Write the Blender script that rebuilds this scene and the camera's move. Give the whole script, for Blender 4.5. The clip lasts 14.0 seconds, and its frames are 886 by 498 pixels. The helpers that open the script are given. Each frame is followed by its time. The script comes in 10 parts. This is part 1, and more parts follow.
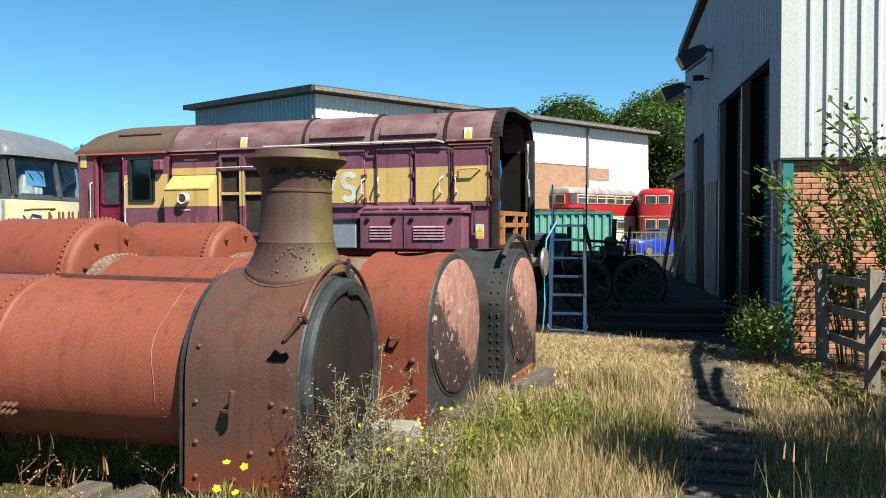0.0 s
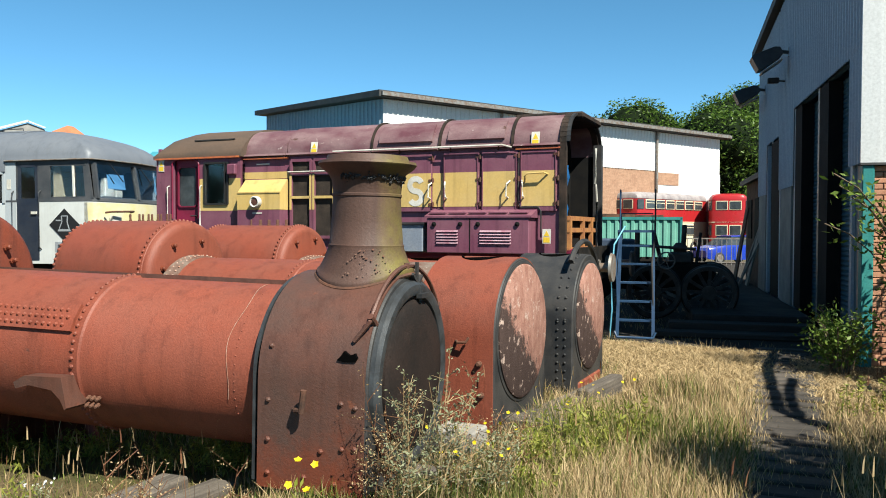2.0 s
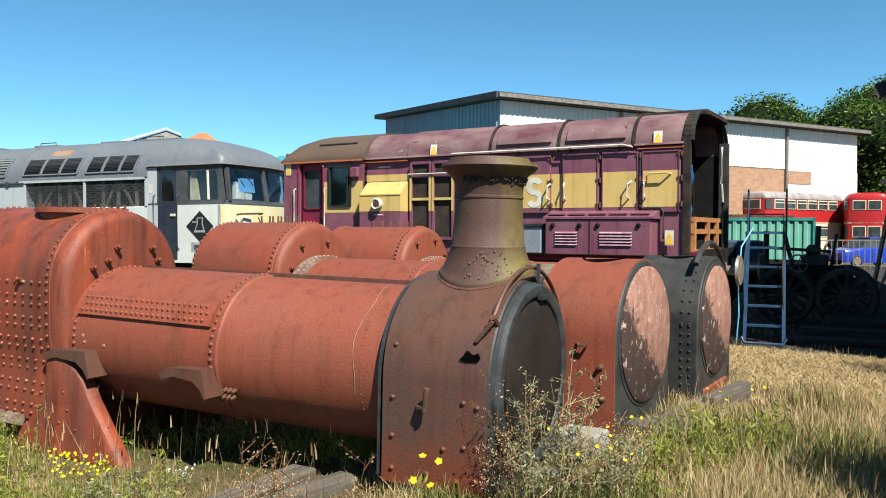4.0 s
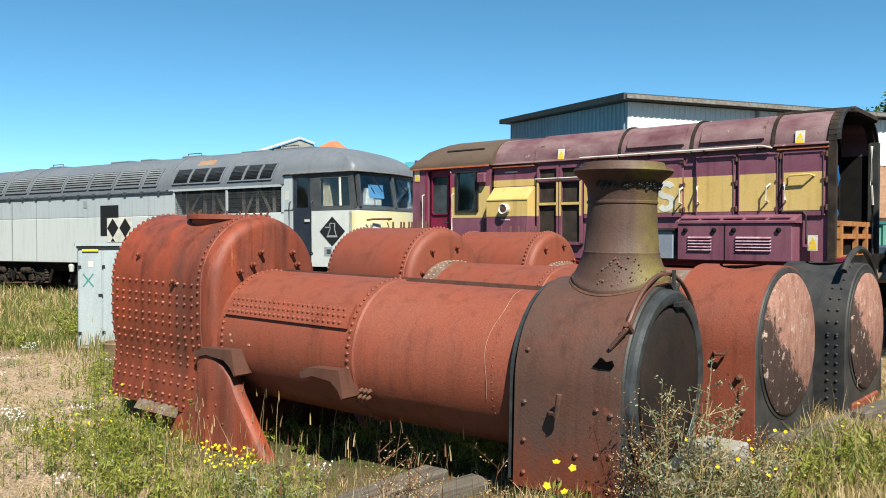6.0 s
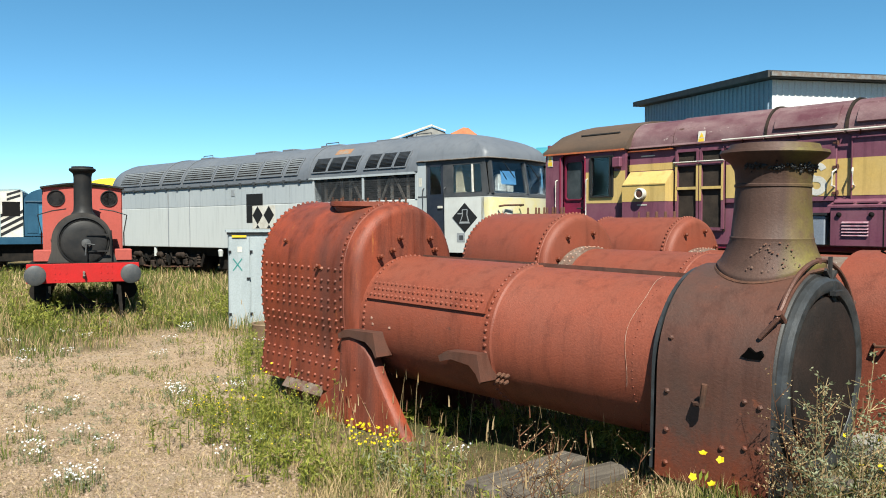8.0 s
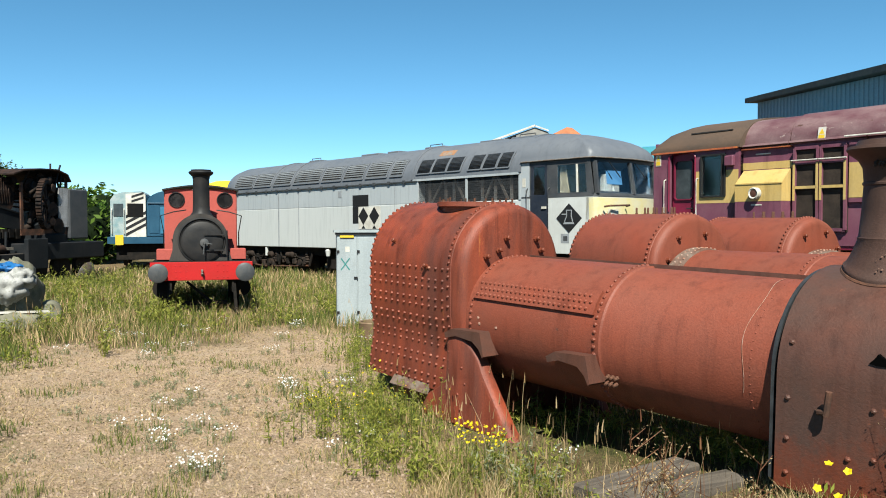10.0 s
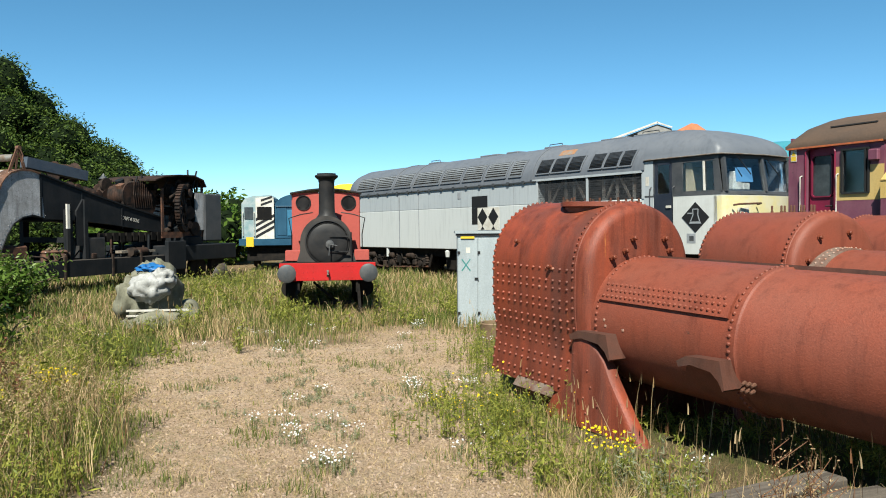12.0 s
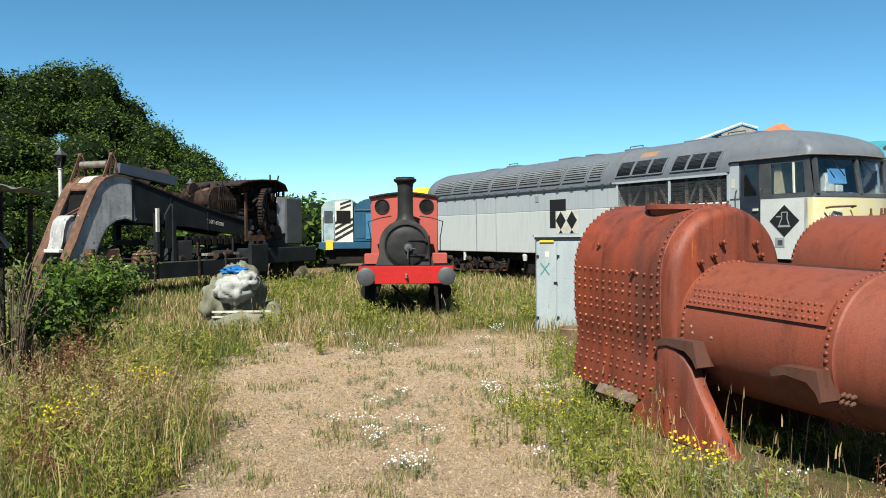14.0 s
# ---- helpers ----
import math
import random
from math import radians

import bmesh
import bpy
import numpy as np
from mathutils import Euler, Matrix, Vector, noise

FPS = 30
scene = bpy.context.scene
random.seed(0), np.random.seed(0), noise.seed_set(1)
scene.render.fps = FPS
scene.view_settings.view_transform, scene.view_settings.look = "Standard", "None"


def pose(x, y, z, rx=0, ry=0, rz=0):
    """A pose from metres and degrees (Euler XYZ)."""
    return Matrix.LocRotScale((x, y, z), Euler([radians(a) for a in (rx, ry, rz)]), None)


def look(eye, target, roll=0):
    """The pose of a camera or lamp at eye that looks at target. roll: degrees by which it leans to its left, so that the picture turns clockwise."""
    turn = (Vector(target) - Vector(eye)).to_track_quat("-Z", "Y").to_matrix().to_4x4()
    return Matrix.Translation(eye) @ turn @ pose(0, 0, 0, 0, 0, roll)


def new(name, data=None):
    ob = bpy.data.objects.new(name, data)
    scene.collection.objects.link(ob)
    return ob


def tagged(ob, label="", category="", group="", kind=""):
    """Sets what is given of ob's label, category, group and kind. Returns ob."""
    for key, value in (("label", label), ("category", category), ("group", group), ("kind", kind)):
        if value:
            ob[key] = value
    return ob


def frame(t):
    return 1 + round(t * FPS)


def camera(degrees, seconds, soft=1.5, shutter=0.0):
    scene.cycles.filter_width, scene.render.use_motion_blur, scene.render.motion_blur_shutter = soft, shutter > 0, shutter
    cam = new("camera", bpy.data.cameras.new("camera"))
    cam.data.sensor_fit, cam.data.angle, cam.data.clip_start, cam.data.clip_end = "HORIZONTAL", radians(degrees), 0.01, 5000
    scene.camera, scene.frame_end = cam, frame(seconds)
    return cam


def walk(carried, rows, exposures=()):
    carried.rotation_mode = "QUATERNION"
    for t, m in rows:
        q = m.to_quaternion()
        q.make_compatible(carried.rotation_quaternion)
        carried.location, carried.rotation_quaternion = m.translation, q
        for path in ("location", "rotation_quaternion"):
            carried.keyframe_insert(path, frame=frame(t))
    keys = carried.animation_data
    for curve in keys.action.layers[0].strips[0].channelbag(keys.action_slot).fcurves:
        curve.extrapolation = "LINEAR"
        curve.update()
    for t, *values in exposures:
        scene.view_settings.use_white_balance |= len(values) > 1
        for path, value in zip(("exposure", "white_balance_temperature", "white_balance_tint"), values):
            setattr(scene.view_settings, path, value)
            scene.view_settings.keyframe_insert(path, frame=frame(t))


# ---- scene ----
cam = camera(57.67, 14.0, soft=1.0)
ROWS = [
    (0.0, -0.027, 0.089, 1.728, 88.34, 0.21, -0.01),
    (0.5, -0.028, 0.080, 1.729, 88.39, 0.16, 0.25),
    (1.0, -0.032, 0.070, 1.729, 88.50, 0.14, 0.47),
    (1.5, -0.040, 0.062, 1.729, 88.63, -0.01, 2.51),
    (2.0, -0.048, 0.054, 1.728, 88.65, -0.22, 4.61),
    (2.5, -0.057, 0.044, 1.726, 88.87, -0.22, 7.12),
    (3.0, -0.067, 0.032, 1.727, 88.80, -0.23, 9.05),
    (5.5, -0.111, -0.037, 1.739, 88.92, -0.21, 19.32),
    (6.0, -0.125, -0.053, 1.740, 88.98, -0.18, 21.62),
    (6.5, -0.141, -0.070, 1.740, 88.80, -0.10, 23.76),
    (7.0, -0.153, -0.085, 1.740, 88.40, -0.16, 25.97),
    (7.5, -0.163, -0.098, 1.739, 88.13, -0.08, 28.47),
    (10.0, -0.208, -0.155, 1.730, 88.05, 0.01, 38.00),
    (10.5, -0.218, -0.162, 1.729, 88.16, 0.01, 39.61),
    (11.0, -0.232, -0.167, 1.729, 88.22, 0.20, 41.65),
    (11.5, -0.252, -0.170, 1.730, 88.07, 0.20, 43.91),
    (12.0, -0.274, -0.171, 1.730, 88.14, 0.45, 46.33),
    (12.5, -0.295, -0.171, 1.730, 88.17, 0.36, 48.42),
    (13.0, -0.315, -0.171, 1.728, 88.35, 0.27, 50.16),
    (13.5, -0.331, -0.171, 1.728, 88.42, 0.45, 51.36),
    (14.0, -0.345, -0.170, 1.728, 88.44, 0.43, 51.73),
]
walk(cam, [(t, pose(*row)) for t, *row in ROWS], exposures=((0.0, 1.49, 6500, 4.0), (3.0, 1.45, 6500, 4.0), (7.5, 1.33, 6500, 4.0), (10.0, 1.26, 6500, 4.0), (14.0, 1.24, 6500, 4.0)))

# ---- light: clear summer sky, high sun over the shed side ----
SUN_AZ, SUN_EL = 38.0, 49.0      # degrees from -y towards +x, and above the horizon
sun_dir = Vector((math.sin(radians(SUN_AZ)) * math.cos(radians(SUN_EL)), -math.cos(radians(SUN_AZ)) * math.cos(radians(SUN_EL)), math.sin(radians(SUN_EL))))
world = bpy.data.worlds.new("sky")
scene.world = world
world.use_nodes = True
wt = world.node_tree
sky = wt.nodes.new("ShaderNodeTexSky")
sky.sky_type, sky.sun_disc = "NISHITA", False
sky.sun_elevation, sky.sun_rotation = radians(SUN_EL), math.atan2(sun_dir.x, sun_dir.y)
sky.altitude = 600
sky.air_density, sky.dust_density, sky.ozone_density = 0.62, 0.0, 5.0
wt.nodes["Background"].inputs["Strength"].default_value = 0.067
blue = wt.nodes.new("ShaderNodeHueSaturation")
blue.inputs["Saturation"].default_value, blue.inputs["Hue"].default_value = 1.10, 0.481
wt.links.new(sky.outputs[0], blue.inputs["Color"])
wt.links.new(blue.outputs[0], wt.nodes["Background"].inputs["Color"])
sun = new("sun", bpy.data.lights.new("sun", "SUN"))
sun.data.energy, sun.data.angle, sun.data.color = 4.9, radians(0.53), (1.0, 0.95, 0.87)
sun.matrix_world = look(sun_dir * 60, (0, 0, 0))

# ---- mesh tools ----
class Shape:
    """Vertices and faces of one mesh, gathered from simple solids."""

    def __init__(self):
        self.v, self.f = [], []

    def add(self, verts, faces, m=None):
        k = len(self.v)
        self.v += [tuple(m @ Vector(p)) if m else tuple(p) for p in verts]
        self.f += [tuple(k + i for i in f) for f in faces]
        return self

    def box(self, x0, x1, y0, y1, z0, z1, m=None, bevel=0.0):
        if bevel <= 0:
            v = [(x, y, z) for x in (x0, x1) for y in (y0, y1) for z in (z0, z1)]
            return self.add(v, [(0, 1, 3, 2), (4, 6, 7, 5), (0, 4, 5, 1), (2, 3, 7, 6), (0, 2, 6, 4), (1, 5, 7, 3)], m)
        b, v = bevel, []
        for x, sx in ((x0, 1), (x1, -1)):
            for y, sy in ((y0, 1), (y1, -1)):
                for z, sz in ((z0, 1), (z1, -1)):
                    v += [(x, y + sy * b, z + sz * b), (x + sx * b, y, z + sz * b), (x + sx * b, y + sy * b, z)]
        bm = bmesh.new()
        for p in v:
            bm.verts.new(p)
        bmesh.ops.convex_hull(bm, input=bm.verts[:])
        bmesh.ops.dissolve_limit(bm, angle_limit=0.02, verts=bm.verts[:], edges=bm.edges[:])
        bm.verts.index_update()
        self.add([p.co[:] for p in bm.verts], [[p.index for p in f.verts] for f in bm.faces], m)
        bm.free()
        return self

    def prism(self, outline, a, b, axis="x", m=None):
        """A closed outline of (p, q) pairs drawn out from a to b along an axis; p, q are the two other axes in order."""
        put = {"x": lambda p, q, s: (s, p, q), "y": lambda p, q, s: (p, s, q), "z": lambda p, q, s: (p, q, s)}[axis]
        n = len(outline)
        v = [put(p, q, a) for p, q in outline] + [put(p, q, b) for p, q in outline]
        area = sum(outline[i - 1][0] * outline[i][1] - outline[i][0] * outline[i - 1][1] for i in range(n))
        flip = (area > 0) != (axis == "y")
        if a > b:
            flip = not flip
        f = [tuple(range(n)), tuple(range(2 * n - 1, n - 1, -1))] + [((i + 1) % n, i, n + i, n + (i + 1) % n) for i in range(n)]
        if flip:
            f = [q[::-1] for q in f]
        return self.add(v, f, m)

    def sweep(self, sections, closed=True, caps=True, m=None):
        """Skin over equal-length rings of points."""
        n, v, f = len(sections[0]), [p for s in sections for p in s], []
        for k in range(len(sections) - 1):
            for i in range(n if closed else n - 1):
                j = (i + 1) % n
                f.append((k * n + i, k * n + j, k * n + n + j, k * n + n + i))
        if caps and closed:
            f += [tuple(range(n - 1, -1, -1)), tuple((len(sections) - 1) * n + i for i in range(n))]
        return self.add(v, f, m)

    def lathe(self, profile, steps=32, axis="x", m=None, turn=0.0, caps=True):
        """Profile of (along, radius) turned about an axis."""
        rings = []
        for s, r in profile:
            ring = []
            for i in range(steps):
                a = 2 * math.pi * i / steps + turn
                c, d = r * math.cos(a), r * math.sin(a)
                ring.append({"x": (s, c, d), "y": (d, s, c), "z": (c, d, s)}[axis])
            rings.append(ring)
        return self.sweep(rings, caps=caps, m=m)

    def rod(self, a, b, r, steps=8, r2=None):
        a, b = Vector(a), Vector(b)
        q = (b - a).to_track_quat("Z", "Y").to_matrix().to_4x4()
        return self.lathe([(0, r), ((b - a).length, r if r2 is None else r2)], steps, "z", Matrix.Translation(a) @ q)

    def pipe(self, points, r, steps=7):
        """A round bar bent through points."""
        pts, rings = [Vector(p) for p in points], []
        for i, p in enumerate(pts):
            d = (pts[min(i + 1, len(pts) - 1)] - pts[max(i - 1, 0)]).normalized()
            q = d.to_track_quat("Z", "Y").to_matrix()
            rings.append([p + q @ Vector((r * math.cos(2 * math.pi * k / steps), r * math.sin(2 * math.pi * k / steps), 0)) for k in range(steps)])
        return self.sweep(rings)

    def bar(self, a, b, w, h, up=(0, 0, 1)):
        """A square bar from a to b, w across and h along up."""
        a, b, up = Vector(a), Vector(b), Vector(up)
        d = (b - a).normalized()
        s = d.cross(up).normalized()
        t = s.cross(d)
        ring = [s * w / 2 * i + t * h / 2 * j for i, j in ((-1, -1), (1, -1), (1, 1), (-1, 1))]
        return self.sweep([[a + p for p in ring], [b + p for p in ring]])

    def dome(self, p, n, r, h, steps=6):
        """A rivet head at p that points along n."""
        q = Vector(n).to_track_quat("Z", "Y").to_matrix()
        p = Vector(p)
        rings = [[p + q @ Vector((r * k * math.cos(2 * math.pi * i / steps), r * k * math.sin(2 * math.pi * i / steps), h * z)) for i in range(steps)] for k, z in ((1, -0.15), (0.85, 0.55), (0.4, 1.0))]
        return self.sweep(rings)

    def mesh(self, name, materials, smooth=0.6):
        me = bpy.data.meshes.new(name)
        me.from_pydata(self.v, [], self.f)
        for mt in materials if isinstance(materials, (list, tuple)) else [materials]:
            me.materials.append(mt)
        if smooth:
            me.polygons.foreach_set("use_smooth", [True] * len(me.polygons))
            me.set_sharp_from_angle(angle=smooth)
        me.update()
        return me


def frame_at(x, y, z, yaw, tilt=0.0):
    """A local frame whose x runs to the right at this heading; y runs away from the viewer."""
    return pose(x, y, z, 0, tilt, yaw)


def thing(name, m, label, category, group="", kind=""):
    ob = new(name)
    ob.empty_display_size = 0.2
    ob.matrix_world = m
    return tagged(ob, label, category, group, kind)


def part(name, shape, material, parent=None, label="", smooth=0.6, m=None, kind=""):
    ob = new(name, shape.mesh(name, material, smooth) if isinstance(shape, Shape) else shape)
    if parent:
        ob.parent = parent
    if m:
        ob.matrix_basis = m
    return tagged(ob, label, "", "", kind)


def solid(name, shape, material, label, category, group="", kind="", m=None, smooth=0.6):
    ob = new(name, shape.mesh(name, material, smooth))
    if m:
        ob.matrix_world = m
    return tagged(ob, label, category, group, kind)


def arc(cx, cy, r, a0, a1, n, ry=None):
    return [(cx + r * math.cos(radians(a0 + (a1 - a0) * i / n)), cy + (r if ry is None else ry) * math.sin(radians(a0 + (a1 - a0) * i / n))) for i in range(n + 1)]


# ---- materials ----
TONE = 0.73      # scale on all base colours; with the raised exposure it deepens the shade


def deep(c):
    return tuple(v * TONE for v in c) if c else c


def material(name, base, second=None, third=None, scale=3.0, detail=40.0, rough=0.7, metal=0.0, bump=0.15, mix=0.5, third_mix=0.0, streak=(1, 1, 1), rough_var=0.15, spec=0.3, vary=0.0, edge=0.08, runs=0.0, scuff=None, grainy=0.4, low=None, scuff_at=0.70, growth=None):
    """Procedural surface: base colour broken by patches of a second and spots or streaks of a third, with fine grain and relief."""
    base, second, third, scuff = deep(base), deep(second), deep(third), deep(scuff)
    mt = bpy.data.materials.new(name)
    mt.use_nodes = True
    nt = mt.node_tree
    N, L = nt.nodes, nt.links
    bsdf = N["Principled BSDF"]
    tc = N.new("ShaderNodeTexCoord")
    mp = N.new("ShaderNodeMapping")
    mp.inputs["Scale"].default_value = streak
    L.new(tc.outputs["Object"], mp.inputs["Vector"])

    def noise_tex(sc, det=6.0, ro=0.6, src=None):
        n = N.new("ShaderNodeTexNoise")
        n.inputs["Scale"].default_value, n.inputs["Detail"].default_value, n.inputs["Roughness"].default_value = sc, det, ro
        L.new(src or mp.outputs[0], n.inputs["Vector"])
        return n

    def ramp(sock, lo, hi):
        r = N.new("ShaderNodeMapRange")
        r.inputs["From Min"].default_value, r.inputs["From Max"].default_value = lo, hi
        L.new(sock, r.inputs["Value"])
        return r.outputs[0]

    def blend(fac, a, b):
        x = N.new("ShaderNodeMix")
        x.data_type = "RGBA"
        L.new(fac, x.inputs[0])
        for sock, val in ((x.inputs[6], a), (x.inputs[7], b)):
            if isinstance(val, tuple):
                sock.default_value = (*val, 1)
            else:
                L.new(val, sock)
        return x.outputs[2]

    big, fine = noise_tex(scale), noise_tex(detail, 4.0, 0.7, tc.outputs["Object"])
    col = base
    if second:
        col = blend(ramp(big.outputs[0], 0.62 - mix * 0.3 - edge, 0.62 - mix * 0.3 + edge + 0.06), base, second)
    if third:
        spots = noise_tex(scale * 2.7, 8.0, 0.7)
        col = blend(ramp(spots.outputs[0], 0.72 - third_mix * 0.3, 0.76 - third_mix * 0.3), col, third)
    if runs:
        rm = N.new("ShaderNodeMapping")
        rm.inputs["Scale"].default_value = (5.0, 5.0, 0.45)
        L.new(tc.outputs["Object"], rm.inputs["Vector"])
        rn = noise_tex(1.6, 5.0, 0.65, rm.outputs[0])
        rk = N.new("ShaderNodeMath")
        rk.operation = "MULTIPLY"
        rk.inputs[1].default_value = runs
        L.new(ramp(rn.outputs[0], 0.50, 0.72), rk.inputs[0])
        col = blend(rk.outputs[0], col, tuple(c * 0.32 for c in base))
    if low:
        # another colour below a ragged line in height: redder on the wrapper, near-black on the discs
        hue, z0, z1, side = low
        sp = N.new("ShaderNodeSeparateXYZ")
        L.new(tc.outputs["Object"], sp.inputs[0])
        rag = noise_tex(5.5, 9.0, 0.78, tc.outputs["Object"])
        sm = N.new("ShaderNodeMath")
        sm.operation = "MULTIPLY_ADD"
        sm.inputs[1].default_value = 1.3
        L.new(rag.outputs[0], sm.inputs[0])
        L.new(sp.outputs[2], sm.inputs[2])
        sl = N.new("ShaderNodeMath")
        sl.operation = "MULTIPLY_ADD"
        sl.inputs[1].default_value = side
        L.new(sp.outputs[1], sl.inputs[0])
        L.new(sm.outputs[0], sl.inputs[2])
        lk = N.new("ShaderNodeMath")
        lk.operation = "MULTIPLY"
        lk.inputs[1].default_value = 0.9
        L.new(ramp(sl.outputs[0], z1 + 0.65, z0 + 0.65), lk.inputs[0])
        col = blend(lk.outputs[0], col, deep(hue))
    if growth:
        # growth on one weathered side, broken up by noise
        hue, axis_i, lo_v, hi_v, share = growth
        sp2 = N.new("ShaderNodeSeparateXYZ")
        L.new(tc.outputs["Object"], sp2.inputs[0])
        pat = noise_tex(3.2, 7.0, 0.7, tc.outputs["Object"])
        mu = N.new("ShaderNodeMath")
        mu.operation = "MULTIPLY"
        L.new(ramp(sp2.outputs[axis_i], lo_v, hi_v), mu.inputs[0])
        L.new(ramp(pat.outputs[0], 0.36, 0.62), mu.inputs[1])
        mv = N.new("ShaderNodeMath")
        mv.operation = "MULTIPLY"
        mv.inputs[1].default_value = share
        L.new(mu.outputs[0], mv.inputs[0])
        col = blend(mv.outputs[0], col, deep(hue))
    if scuff:
        sn = noise_tex(9.0, 9.0, 0.75, tc.outputs["Object"])
        col = blend(ramp(sn.outputs[0], scuff_at, scuff_at + 0.03), col, scuff)
    grain = N.new("ShaderNodeMix")
    grain.data_type, grain.blend_type = "RGBA", "MULTIPLY"
    grain.inputs[0].default_value = grainy
    if isinstance(col, tuple):
        grain.inputs[6].default_value = (*col, 1)
    else:
        L.new(col, grain.inputs[6])
    gr = N.new("ShaderNodeMapRange")
    gr.inputs["From Min"].default_value, gr.inputs["From Max"].default_value = 0.3, 0.7
    gr.inputs["To Min"].default_value, gr.inputs["To Max"].default_value = 0.55, 1.25
    L.new(fine.outputs[0], gr.inputs["Value"])
    L.new(gr.outputs[0], grain.inputs[7])
    out = grain.outputs[2]
    if vary:
        info = N.new("ShaderNodeObjectInfo")
        hs = N.new("ShaderNodeHueSaturation")
        vr = N.new("ShaderNodeMapRange")
        vr.inputs["To Min"].default_value, vr.inputs["To Max"].default_value = 1 - vary, 1 + vary
        L.new(info.outputs["Random"], vr.inputs["Value"])
        L.new(vr.outputs[0], hs.inputs["Value"])
        L.new(out, hs.inputs["Color"])
        out = hs.outputs[0]
    L.new(out, bsdf.inputs["Base Color"])
    rr = N.new("ShaderNodeMapRange")
    rr.inputs["To Min"].default_value, rr.inputs["To Max"].default_value = max(0.02, rough - rough_var), min(1.0, rough + rough_var)
    L.new(big.outputs[0], rr.inputs["Value"])
    L.new(rr.outputs[0], bsdf.inputs["Roughness"])
    bsdf.inputs["Metallic"].default_value = metal
    bsdf.inputs["Specular IOR Level"].default_value = spec
    if bump:
        bp = N.new("ShaderNodeBump")
        bp.inputs["Strength"].default_value, bp.inputs["Distance"].default_value = bump, 0.01
        L.new(fine.outputs[0], bp.inputs["Height"])
        L.new(bp.outputs[0], bsdf.inputs["Normal"])
    return mt


def glass(name, tint, rough=0.04):
    mt = bpy.data.materials.new(name)
    mt.use_nodes = True
    b = mt.node_tree.nodes["Principled BSDF"]
    b.inputs["Base Color"].default_value = (*tint, 1)
    b.inputs["Roughness"].default_value = rough
    b.inputs["Transmission Weight"].default_value = 1.0
    b.inputs["IOR"].default_value = 1.45
    return mt


RUST = material("red_oxide_boiler_paint", (0.262, 0.060, 0.031), (0.205, 0.062, 0.038), (0.12, 0.048, 0.033), 1.6, 75, 0.56, 0, 0.4, 0.55, 0.16, edge=0.2, runs=0.5, scuff=(0.42, 0.17, 0.10), grainy=0.55)
RUST_FIREBOX = material("streaked_red_firebox_plate", (0.30, 0.058, 0.024), (0.14, 0.042, 0.027), (0.38, 0.125, 0.038), 1.5, 75, 0.55, 0, 0.45, 0.55, 0.28, (2.0, 2.0, 0.3), edge=0.12, runs=1.0, scuff=(0.46, 0.20, 0.12), grainy=0.6, scuff_at=0.66)
RUST_PALE = material("chalky_rubbed_rivet", (0.25, 0.06, 0.03), (0.33, 0.14, 0.09), (0.16, 0.04, 0.02), 14, 75, 0.6, 0, 0.3, 0.4, 0.3)
CHALK = material("white_chalk", (0.42, 0.3, 0.24), (0.4, 0.2, 0.13), None, 20, 80, 0.9, 0, 0.2, 0.5)
LAGGING = material("crusted_pale_lagging", (0.19, 0.145, 0.115), (0.13, 0.06, 0.04), (0.42, 0.37, 0.33), 6, 50, 0.95, 0, 0.6, 0.5, 0.28)
RUST_DARK = material("brown_rusted_steel", (0.145, 0.056, 0.037), (0.088, 0.049, 0.038), (0.21, 0.075, 0.043), 2.2, 60, 0.5, 0.1, 0.35, 0.58, 0.2, edge=0.16, runs=0.55, scuff=(0.2, 0.14, 0.11), grainy=0.32, low=((0.19, 0.042, 0.018), -0.05, 0.42, 0.0))
DOOR_DARK = material("pitted_black_brown_door", (0.030, 0.021, 0.018), (0.018, 0.015, 0.014), (0.06, 0.035, 0.028), 3, 60, 0.7, 0, 0.5, 0.5, 0.2, scuff=(0.2, 0.11, 0.085), grainy=0.6, spec=0.08)
RUST_DEEP = material("old_brown_rust", (0.14, 0.06, 0.034), (0.05, 0.028, 0.02), (0.26, 0.12, 0.06), 5, 50, 0.85, 0, 0.4, 0.5, 0.3)
BLACK = material("sooty_black_paint", (0.022, 0.023, 0.025), (0.045, 0.042, 0.04), (0.12, 0.055, 0.032), 4, 60, 0.55, 0, 0.25, 0.5, 0.05, scuff=(0.16, 0.16, 0.16))
BLACK_FRAME = material("oily_black_underframe", (0.008, 0.0075, 0.007), (0.022, 0.018, 0.015), None, 5, 50, 0.8, 0, 0.3, spec=0.12)
GREY_RIM = material("worn_grey_black_rim", (0.052, 0.057, 0.062), (0.028, 0.03, 0.032), (0.2, 0.2, 0.2), 6, 60, 0.45, 0.1, 0.2, 0.5, 0.1)

# ---- ground height ----
def smooth01(t):
    t = min(1.0, max(0.0, t))
    return t * t * (3 - 2 * t)


def gz(x, y):
    """The yard falls gently away from the shed towards the sidings."""
    return -0.25 * smooth01((-0.7 - x) / 2.4) + 0.025 * noise.noise((x * 0.5, y * 0.5, 0.0))


# ---- the three scrapped boilers ----
def arch(half, zc, z0, steps=24, ry=None):
    """Outline in y, z of an upright arch: straight sides from z0 up to zc, round on top."""
    return [(half, z0)] + arc(0, zc, half, 0, 180, steps, ry) + [(-half, z0)]


